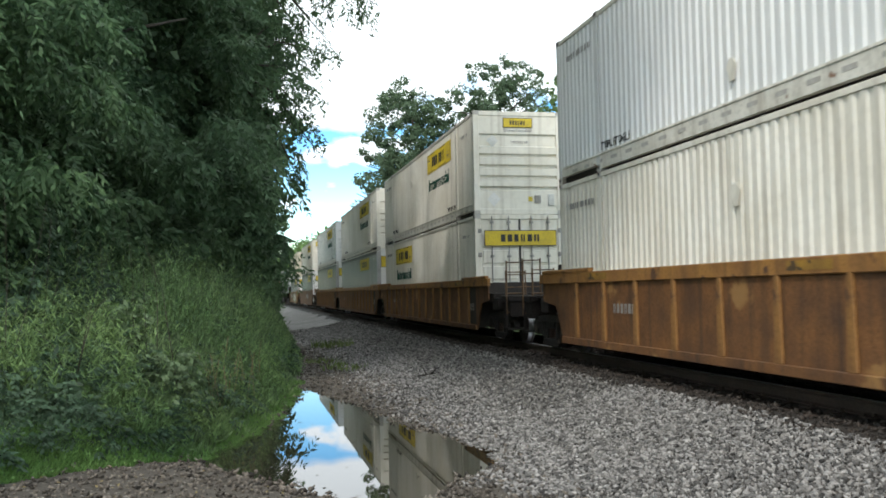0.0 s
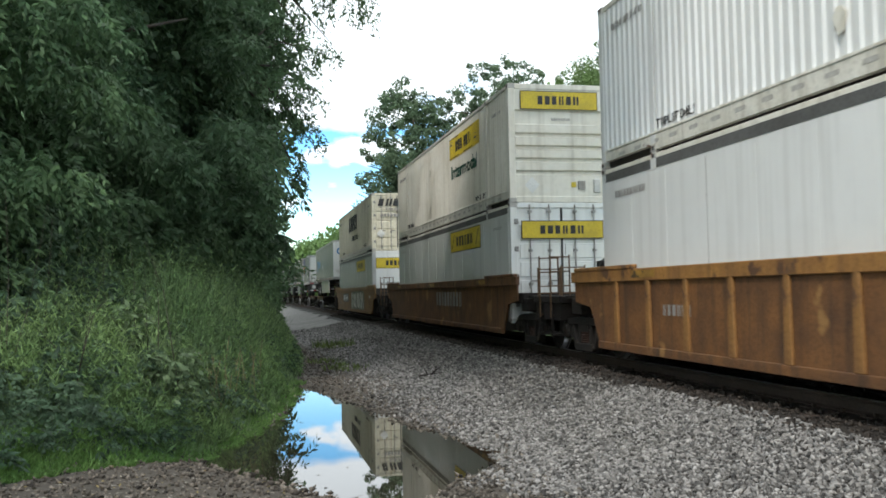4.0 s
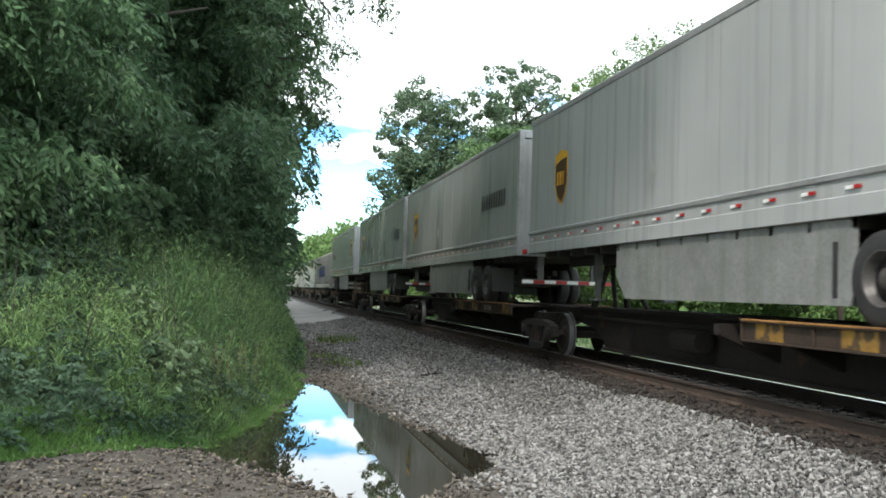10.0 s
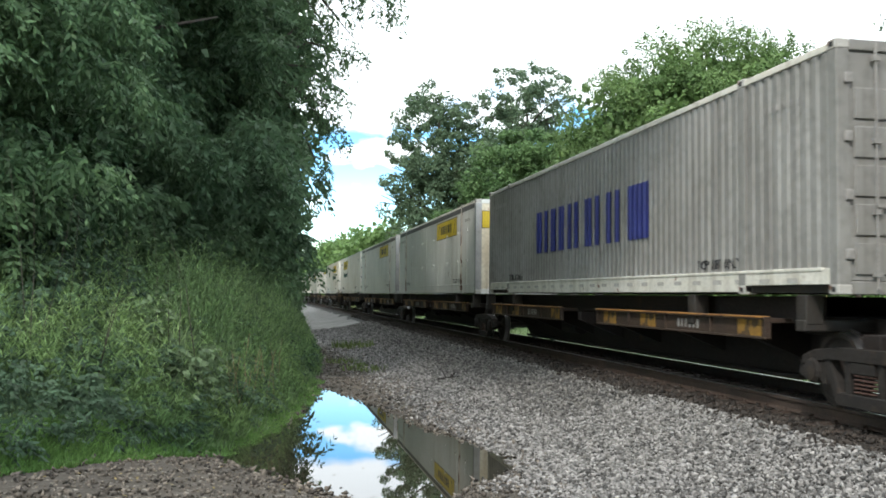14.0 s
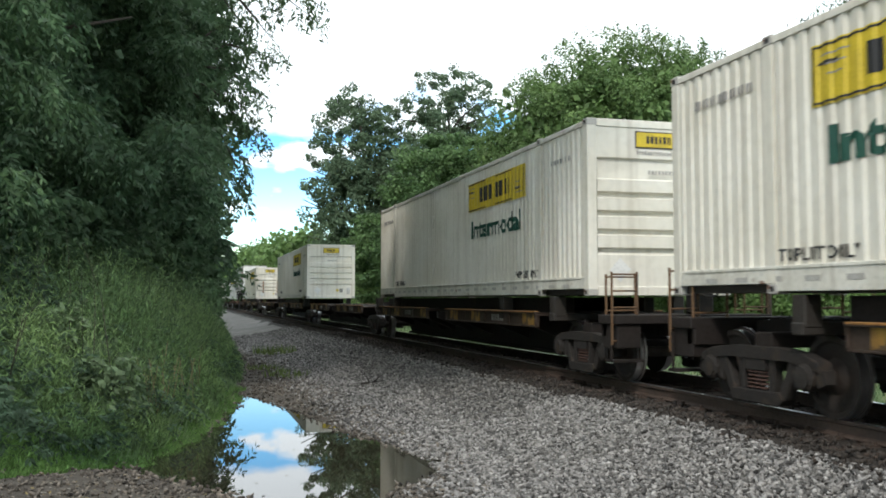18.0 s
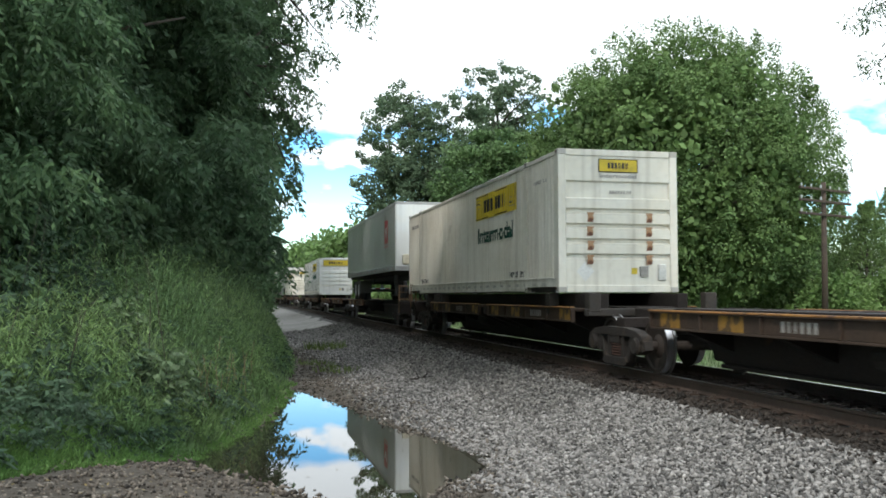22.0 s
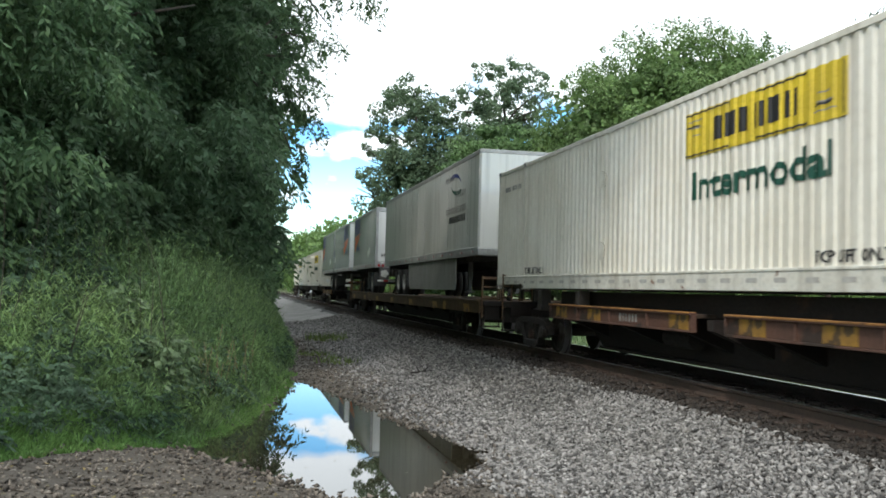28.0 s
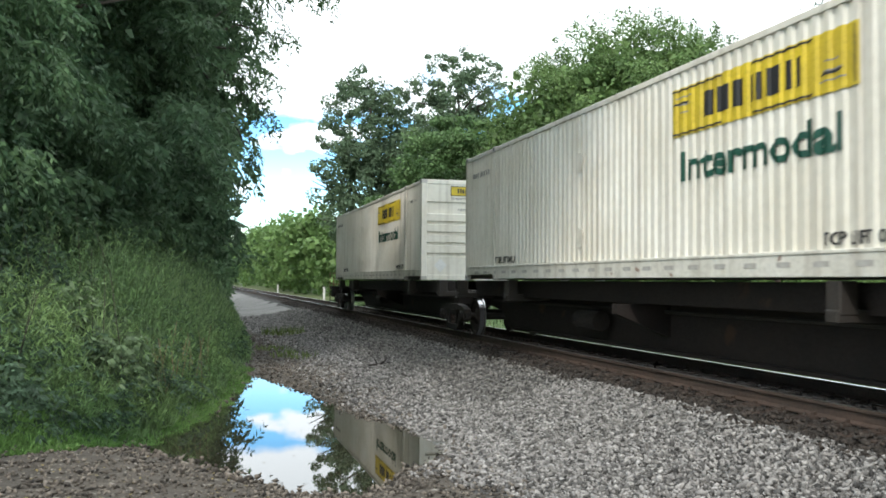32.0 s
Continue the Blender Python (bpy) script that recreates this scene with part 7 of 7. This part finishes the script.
def shrubs():
    near = [(-3.1, 12.3, 0.0, 0.9, 0.7, 0.8, 60), (-3.5, 14.4, 0.6, 1.3, 1.1, 1.25, 100), (-2.2, 11.9, -0.15, 0.6, 0.5, 0.5, 30), (-4.1, 16.6, 1.5, 1.5, 1.2, 1.6, 100), (-1.15, 13.3, 0.0, 0.5, 0.45, 0.5, 22), (-1.95, 14.4, 0.5, 0.65, 0.6, 0.75, 34), (-2.7, 16.0, 0.8, 0.9, 0.9, 1.0, 60), (-2.75, 13.4, 0.25, 0.7, 0.6, 0.7, 40), (-3.9, 13.0, 0.3, 0.9, 0.7, 0.9, 50)]
    for i, (x, y, z, rx, ry, rz, n) in enumerate(near):
        b = clumped(x, y, z, rx, ry, rz, n, 10, 0.22, 70 + i, hollow=0.5)
        tree("leafy green shrub at the edge of the lane", x, y, 0.6, b, 0.125, M["leaf_vine" if i in (4, 5) else "leaf_shrub"], 0.44, 0.3, 0.02, 3, 70 + i, 0.5, frond=(0.36, 4), name="shrub", category="shrub", group="shrubs beside the lane")
    back = [(-5.5, 18.0, 1.6, 2.2, 2.0, 2.2, 90), (-3.2, 21.5, 1.2, 1.8, 2.0, 1.9, 80), (-2.3, 26.0, 1.2, 1.6, 2.4, 1.9, 80), (-1.6, 33.0, 1.2, 1.5, 3.0, 2.0, 80), (-0.9, 42.0, 1.3, 1.6, 4.0, 2.1, 80), (0.2, 56.0, 1.4, 1.6, 6.0, 2.2, 80), (0.8, 76.0, 1.5, 1.8, 9.0, 2.4, 80)]
    for i, (x, y, z, rx, ry, rz, n) in enumerate(back):
        b = clumped(x, y, z, rx, ry, rz, n, 17 if y < 30 else 70, 0.5 + y * 0.006, 80 + i, hollow=0.45)
        tree("dark undergrowth shrub under the trees", x - 0.3, y, 1.6, b, 0.12 + y * (0.0015 if y < 30 else 0.0045), M["leaf_mid" if y < 20 else "leaf_dark"], 0.42, 0.4, 0.04, 8, 80 + i, 1.2, frond=(0.42, 5) if y < 30 else None, name="shrub", category="shrub", group="shrubs beside the lane")
    right = [(29, 40, 0.6, 2.4, 2, 1.6), (33, 41, 0.7, 2.6, 2, 1.9), (38, 42, 0.6, 3, 2, 1.8), (43, 41, 0.6, 3, 2, 1.8), (14.5, 74, 1.8, 2.5, 5, 3.0), (31, 52, 1.0, 3, 2.5, 2.2)]
    for i, (x, y, z, rx, ry, rz) in enumerate(right):
        b = clumped(x, y, z, rx, ry, rz, 70, 80, 0.6, 90 + i, hollow=0.5)
        tree("light green shrub beyond the track", x, y, 1.5, b, 0.22, M["leaf_light"], 0.6, 0.1, 0.05, 6, 90 + i, 1.2, name="shrub", category="shrub", group="shrubs beyond the track")


shrubs()


def hanging_boughs():
    """Thin boughs reaching over the lane, and one over the far side."""
    g = random.Random(9)
    def bough(start, tips, r, blobs_per, leaf, mat, label, name, seed):
        t = thing(name, label, "tree branch", m=pose(*start))
        rows = []
        for tip in tips:
            bm = bmesh.new()
            p = Vector((0, 0, 0))
            e = Vector(tip) - Vector(start)
            mid = e * 0.55 + Vector((0, 0, 0.5))
            tube(bm, p, mid, r, 6, r * 0.6)
            tube(bm, mid, e, r * 0.6, 6, r * 0.15)
            part("limb", bm, M["bark"], t, "thin bare twig", True)
            for k in range(blobs_per):
                f = 0.45 + 0.6 * k / blobs_per
                c = mid.lerp(e, max(0, (f - 0.55) / 0.45)) if f > 0.55 else p.lerp(mid, f / 0.55)
                rows.append((c.x + g.uniform(-0.3, 0.3), c.y + g.uniform(-0.3, 0.3), c.z + g.uniform(-0.5, 0.1), 0.22, 0.22, 0.34, 26))
        if start[0] > 10:
            tb = bmesh.new()
            tube(tb, (0.5, -0.5, float(ground_z(start[0], start[1])) - start[2] - 0.1), (0.2, -0.2, -4), 0.24, 9, 0.17)
            tube(tb, (0.2, -0.2, -4), (0, 0, 0.4), 0.17, 9, 0.06)
            part("trunk", tb, M["bark"], t, "furrowed trunk", True)
        v, f = leaf_cloud(rows, leaf, 0.32, 1.3, 0.2, seed)
        part("crown", numpy_mesh("crown", v, f, mat), None, t)

    bough((-0.8, 22.0, 9.6), [(1.6, 22.2, 8.1), (2.2, 21.6, 8.6), (2.9, 22.0, 8.2), (3.4, 22.4, 8.5), (2.2, 22.8, 7.6), (1.2, 21.5, 7.7), (2.7, 21.8, 9.3)], 0.05, 12, 0.15, M["leaf_dark"], "leafy bough drooping over the lane", "bough", 13)
    bough((-0.5, 27.5, 8.2), [(1.9, 27.3, 6.6), (2.3, 27.8, 7.3), (2.1, 27.0, 5.6), (1.7, 27.5, 4.6), (2.5, 27.6, 8.6), (1.9, 27.9, 9.6)], 0.05, 14, 0.17, M["leaf_dark"], "leafy bough hanging from the dark tree", "bough", 14)
    bough((19.5, 18.5, 9.5), [(14.6, 18.6, 6.6), (15.2, 18.2, 7.4), (14.9, 18.8, 8.2), (15.6, 18.4, 5.9), (15.9, 18.9, 6.9), (14.3, 18.4, 7.9)], 0.06, 22, 0.12, M["leaf_mid"], "slender tree whose leafy boughs hang beyond the track", "tree", 15)


hanging_boughs()


def ground_cover():
    """Weed tufts on the gravel and a twig."""
    g = np.random.default_rng(17)
    for x, y, n, h, r in ((3.15, 33.5, 260, 0.24, 0.75), (2.55, 24.0, 160, 0.14, 0.6), (2.2, 26.5, 120, 0.12, 0.5)):
        z = float(ground_z(x, y))
        a, d = g.random(n) * 6.283, r * np.sqrt(g.random(n))
        bx_, by_ = d * np.cos(a), d * np.sin(a) * 2.0
        hh, la = h * (0.5 + g.random(n)), g.random(n) * 6.283
        base = np.stack([bx_, by_, ground_z(x + bx_, y + by_) - z - 0.01], 1)
        side = np.stack([-np.sin(la), np.cos(la), np.zeros(n)], 1) * 0.02
        tip = base + np.stack([np.cos(la) * hh * 0.5, np.sin(la) * hh * 0.5, hh], 1)
        v = np.stack([base - side, base + side, tip], 1).reshape(-1, 3)
        ob = new("weed_patch", numpy_mesh("weed_patch", v, np.arange(len(v)).reshape(-1, 3), M["weed"]))
        ob.location = (x, y, z)
        tagged(ob, "sparse low weeds growing through the gravel", "weeds", "weed patches on the gravel", "stuff")
    x, y = 4.05, 19.9
    t = thing("twig", "small dark broken twig lying on the ballast", "twig", m=pose(x, y, float(ground_z(x, y)) + 0.03))
    bm = bmesh.new()
    for p, q in (((-0.3, 0, 0), (0.25, 0.1, 0.05)), ((0.0, 0.05, 0.03), (0.1, -0.1, 0.16)), ((-0.1, 0.02, 0.02), (-0.16, 0.1, 0.15))):
        tube(bm, p, q, 0.022, 6, 0.008)
    part("stick", bm, M["black_steel"], t)


def litter():
    """Fallen leaves on the muddy lane and afloat on the puddle."""
    g = np.random.default_rng(61)
    for name, n, label, mat in (("fallen_leaves", 260, "fallen brown and yellow leaves on the muddy lane", "dead_leaf"), ("floating_leaves", 46, "small dark leaves afloat on the puddle", "wet_leaf")):
        if name == "fallen_leaves":
            y = 7.3 + 3.2 * g.random(n) ** 1.2
            x = -2.6 + 3.4 * g.random(n)
            k = (puddle_distance(x, y) > 0.1) & (x > grass_edge(y) - 0.1)
            x, y = x[k], y[k]
            z = ground_z(x, y) + 0.035
        else:
            y = 8.9 + 9 * g.random(n) ** 1.4
            x = -0.4 + 3.4 * g.random(n)
            k = puddle_distance(x, y) < -0.12
            x, y = x[k], y[k]
            z = np.full(len(x), WATER_Z + 0.004)
        m = len(x)
        a = g.random(m) * 6.283
        r = 0.010 + 0.018 * g.random(m)
        c = np.stack([x, y, z], 1)
        u = np.stack([np.cos(a), np.sin(a), 0.25 * g.normal(size=m) * (name == "fallen_leaves")], 1) * r[:, None]
        w = np.stack([-np.sin(a), np.cos(a), 0.2 * g.normal(size=m) * (name == "fallen_leaves")], 1) * r[:, None] * 0.55
        v = np.stack([c - u, c + w, c + u, c - w], 1).reshape(-1, 3)
        tagged(new(name, numpy_mesh(name, v, np.arange(len(v)).reshape(-1, 4), M[mat])), label, "leaves", kind="stuff")


M["dead_leaf"] = leaf_material("dry_fallen_leaves", (0.16, 0.115, 0.055), (0.14, 0.13, 0.05), 0.15, 0.5)
M["wet_leaf"] = leaf_material("wet_dark_leaves", (0.05, 0.045, 0.02), (0.08, 0.08, 0.04), 0.1, 0.4)
litter()
M["weed"] = leaf_material("low_weeds", (0.10, 0.15, 0.04), (0.14, 0.18, 0.06), 0.25, 0.4)
ground_cover()


# ---- loose stones and ties, last ----
def stones(name, n, sample, r0, r1, mat, label, seed):
    g = np.random.default_rng(seed)
    x, y = sample(g, n)
    z = ground_z(x, y)
    r = (r0 + (r1 - r0) * g.random(n) ** 1.5) * (1 + np.clip(y - 20, 0, 60) * 0.012)
    base = np.array([[1, 0, 0], [-1, 0, 0], [0, 1, 0], [0, -1, 0], [0, 0, 1], [0, 0, -1]], float)
    v = base[None] * (0.6 + 0.6 * g.random((n, 6, 1))) + 0.2 * g.normal(size=(n, 6, 3))
    v *= (r[:, None] * np.array([1.35, 0.95, 0.75])[None] * (0.75 + 0.5 * g.random((n, 3))))[:, None, :]
    q = g.normal(size=(n, 4)) * np.array([1.6, 0.5, 0.5, 1.6])
    q /= np.linalg.norm(q, axis=1)[:, None]
    w, a, b, c = q.T
    R = np.stack([1 - 2 * (b * b + c * c), 2 * (a * b - c * w), 2 * (a * c + b * w), 2 * (a * b + c * w), 1 - 2 * (a * a + c * c), 2 * (b * c - a * w), 2 * (a * c - b * w), 2 * (b * c + a * w), 1 - 2 * (a * a + b * b)], 1).reshape(n, 3, 3)
    v = np.einsum("nij,nkj->nki", R, v) + np.stack([x, y, z + r * (-0.1 + 0.95 * g.random(n))], 1)[:, None, :]
    tri = np.array([[0, 2, 4], [2, 1, 4], [1, 3, 4], [3, 0, 4], [2, 0, 5], [1, 2, 5], [3, 1, 5], [0, 3, 5]])
    f = (np.arange(n)[:, None, None] * 6 + tri[None]).reshape(-1, 3)
    ob = new(name, numpy_mesh(name, v.reshape(-1, 3), f, M[mat]))
    return tagged(ob, label, "gravel", kind="stuff")


M["stone"] = material("broken_grey_stone", (0.238, 0.230, 0.218), (0.138, 0.132, 0.125), 0.85, scale=9, island=0.85)
M["pebble"] = material("muddy_pebbles", (0.135, 0.118, 0.098), (0.066, 0.056, 0.046), 0.9, scale=6, island=0.85)


def on_ballast(g, n):
    y = 8.5 + 42 * g.random(3 * n) ** 1.5
    x = 2.5 + 1.75 * g.random(3 * n) + 0.25 * g.normal(size=3 * n) * (y > 9)
    k = np.flatnonzero(puddle_distance(x, y) > 0.02)[:n]
    return x[k], y[k]


def on_near(g, n):
    y = 4.4 + 8.2 * g.random(n) ** 0.9
    return 2.9 + 3.0 * g.random(n) ** 0.9, y + 0.8 * g.random(n)


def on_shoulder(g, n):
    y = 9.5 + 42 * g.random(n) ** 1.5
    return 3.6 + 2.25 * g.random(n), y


def on_lane(g, n):
    y = 6.6 + 27 * g.random(n) ** 1.5
    x = -3.2 + 6.4 * g.random(n)
    keep = (puddle_distance(x, y) > 0.03) & (x > grass_edge(y) - 0.2)
    k = np.flatnonzero(keep)
    pick = k[g.integers(0, len(k), n)]
    return x[pick] + 0.05 * g.normal(size=n), y[pick] + 0.05 * g.normal(size=n)


def by_puddle(g, n):
    p = np.array(PUDDLE)
    k = g.integers(0, len(p), n)
    f = g.random(n)[:, None]
    c = p[k] * (1 - f) + p[(k + 1) % len(p)] * f
    return c[:, 0] + 0.16 * g.normal(size=n), c[:, 1] + 0.16 * g.normal(size=n)


def by_track(g, n):
    y = 4 + 60 * g.random(n) ** 1.7
    return np.where(g.random(n) < 0.55, 5.7 + 0.75 * g.random(n), 6.2 + 2.6 * g.random(n)), y


# oily stones, darker again to stand for shade below the train
M["dark_stone"] = material("oily_shaded_stone", (0.046, 0.037, 0.030), (0.028, 0.023, 0.019), 0.85, scale=9, island=0.6)
stones("track_stones", 11000, by_track, 0.018, 0.046, "dark_stone", "oily stones between the ties and rails, darkened as shade", 44)
M["heap_stone"] = material("dusty_grey_stone", (0.24, 0.232, 0.222), (0.145, 0.14, 0.133), 0.85, scale=9, island=0.8)
# shade over the farther shoulder is put into this darker stone colour
M["shoulder_stone"] = material("shaded_grey_stone", (0.185, 0.178, 0.166), (0.11, 0.105, 0.097), 0.85, scale=9, island=0.75)
stones("shoulder_stones", 27000, on_shoulder, 0.016, 0.039, "shoulder_stone", "grey stones on the ballast shoulder, darkened as shade", 45)
stones("fresh_stones", 32000, on_near, 0.015, 0.037, "stone", "broken grey ballast stones in the near stretch", 41)
stones("ballast_stones", 25000, on_ballast, 0.015, 0.037, "heap_stone", "broken grey ballast stones heaped beside the track", 46)
stones("lane_stones", 14000, on_lane, 0.012, 0.032, "pebble", "muddy pebbles strewn over the lane", 42)
stones("puddle_stones", 1500, by_puddle, 0.015, 0.04, "pebble", "wet stones along the puddle's edge", 43)


def ties():
    me = mesh_of("tie", boxes((-1.3, 1.3, -0.115, 0.115, -0.36, -0.18), bevel=0.012), M["tie"])
    plate = mesh_of("tie_plate", boxes((-0.18, 0.18, -0.1, 0.1, -0.182, -0.165), (-0.11, -0.07, -0.07, -0.03, -0.17, -0.13), (0.07, 0.11, 0.03, 0.07, -0.17, -0.13)), M["rail_side"])
    g = random.Random(2)
    rest = bmesh.new()
    k = 0
    y = -14.0
    while y < 420:
        if k < 290:
            t = part("tie", me, None, track)
            t.matrix_local = pose(TRACK_X + g.uniform(-0.03, 0.03), y, g.uniform(-0.012, 0.004), 0, 0, g.uniform(-0.8, 0.8))
            if -2 < y < 60:
                for x in (-0.7525, 0.7525):
                    part("tie_plate", plate, None, t).location = (x, 0, 0)
        else:
            box(rest, TRACK_X - 1.3, TRACK_X + 1.3, y - 0.115, y + 0.115, -0.36, -0.19)
        k += 1
        y += 0.53
    far = part("tie", mesh_of("tie", rest, M["tie"]), None, track)
    far["kind"] = "stuff"


ties()


def far_verge():
    """Grass on the verge beyond the track."""
    g = np.random.default_rng(28)
    n = 26000
    y = 4 + 90 * g.random(n) ** 1.4
    x = 13.2 + 16 * g.random(n) ** 1.5
    h = (0.25 + 0.5 * g.random(n)) * np.clip((x - 12.7) / 2, 0.3, 1.3)
    a = g.random(n) * 6.283
    base = np.stack([x, y, ground_z(x, y) - 0.02], 1)
    side = np.stack([-np.sin(a), np.cos(a), np.zeros(n)], 1) * 0.03
    tip = base + np.stack([np.cos(a) * h * 0.4, np.sin(a) * h * 0.4, h], 1)
    v = np.stack([base - side, base + side, tip], 1).reshape(-1, 3)
    ob = new("grass", numpy_mesh("grass", v, np.arange(len(v)).reshape(-1, 3), M["grass"]))
    tagged(ob, "rough green grass on the verge beyond the track", "grass", kind="stuff")


far_verge()


def bank_weeds():
    """Broad-leaved weeds, feathery stalks and dry stems among the tall grass."""
    g = np.random.default_rng(33)
    rows = []
    for k in range(640):
        y = 9.4 + (5.5 if k % 2 else 20) * g.random() ** 1.3
        x = float(grass_edge(y)) - 0.3 - 4.2 * g.random() ** 1.2
        z = float(ground_z(x, y)) + float(bank_height(x, y)) * g.uniform(0.35, 0.85)
        r = g.uniform(0.12, 0.30)
        rows.append((x, y, z, r, r, r * 0.8, 8))
    v, f = frond_cloud(rows, 0.30, 0.09, 5, 0.35, 34, 0.42)
    tagged(new("weeds", numpy_mesh("weeds", v, f, M["leaf_shrub"])), "broad-leaved weeds among the tall grass", "weeds", kind="stuff")
    # upright stalks set with small ascending leaves
    n, k = 3900, 18
    y = np.repeat(11.5 + 18 * g.random(n // 6) ** 1.5, 6) + 0.12 * g.normal(size=n)
    x = grass_edge(y) - 0.15 - np.repeat(3.6 * g.random(n // 6) ** 1.3, 6) + 0.1 * g.normal(size=n)
    h = bank_height(x, y) * (0.75 + 0.65 * g.random(n))
    a = g.random(n) * 6.283
    bend = h * (0.06 + 0.2 * g.random(n))
    u = (np.arange(k)[None] + g.random((n, k))) / k
    u = 0.25 + 0.75 * u
    c = np.stack([x[:, None] + np.cos(a)[:, None] * bend[:, None] * u ** 2, y[:, None] + np.sin(a)[:, None] * bend[:, None] * u ** 2, ground_z(x, y)[:, None] + h[:, None] * u], -1).reshape(-1, 3)
    m = n * k
    t = g.random(m) * 6.283
    d = np.stack([np.cos(t) * 0.55, np.sin(t) * 0.55, 0.55 + 0.35 * g.normal(size=m)], 1)
    d /= np.linalg.norm(d, axis=1)[:, None]
    w = np.cross(d, g.normal(size=(m, 3)))
    w /= np.linalg.norm(w, axis=1)[:, None] + 1e-9
    q = ((0.11 + 0.09 * g.random(m)) * (1.25 - 0.6 * u.reshape(-1)))[:, None]
    v = np.stack([c, c + d * q * 0.45 + w * q * 0.075, c + d * q, c + d * q * 0.45 - w * q * 0.075], 1).reshape(-1, 3)
    tagged(new("weeds", numpy_mesh("weeds", v, np.arange(len(v)).reshape(-1, 4), M["reed"])), "feathery upright weeds among the tall grass", "weeds", kind="stuff")
    n = 45
    y = 13.4 + 4.5 * g.random(n)
    x = grass_edge(y) - 0.1 - 0.9 * g.random(n)
    h = 0.6 + 0.55 * g.random(n)
    a = g.random(n) * 6.283
    base = np.stack([x, y, ground_z(x, y)], 1)
    side = np.stack([np.ones(n), np.zeros(n), np.zeros(n)], 1) * 0.003
    tip = base + np.stack([np.cos(a) * 0.2, np.sin(a) * 0.2, h], 1)
    v = np.stack([base - side, base + side, tip + side * 1.5, tip - side * 1.5], 1).reshape(-1, 3)
    tagged(new("dry_stalks", numpy_mesh("dry_stalks", v, np.arange(len(v)).reshape(-1, 4), M["straw"])), "dry reddish-brown grass stalks on the bank", "grass", kind="stuff")


M["reed"] = leaf_material("feathery_weed_leaves", (0.10, 0.18, 0.072), (0.185, 0.28, 0.11), 0.45, 0.6)
M["straw"] = leaf_material("dry_straw", (0.15, 0.12, 0.07), (0.20, 0.16, 0.09), 0.25)
bank_weeds()


def motions():
    for ob, u, z in TRAIN:
        walk(ob, [(t, pose(TRACK_X, u - run(t), z)) for t in range(33)])
    # every wheelset rolls; those on the same side of their trucks share one turning
    rolled = {}
    for w, s in WHEELSETS:
        if s not in rolled:
            walk(w, [(k / FPS, pose(0, s * 0.89, 0.45, math.degrees(run(k / FPS) / 0.45) % 360)) for k in range(32 * FPS + 1)])
            rolled[s] = w
        else:
            w.rotation_mode = "QUATERNION"
            keys = w.animation_data_create()
            keys.action = rolled[s].animation_data.action
            keys.action_slot = rolled[s].animation_data.action_slot


motions()
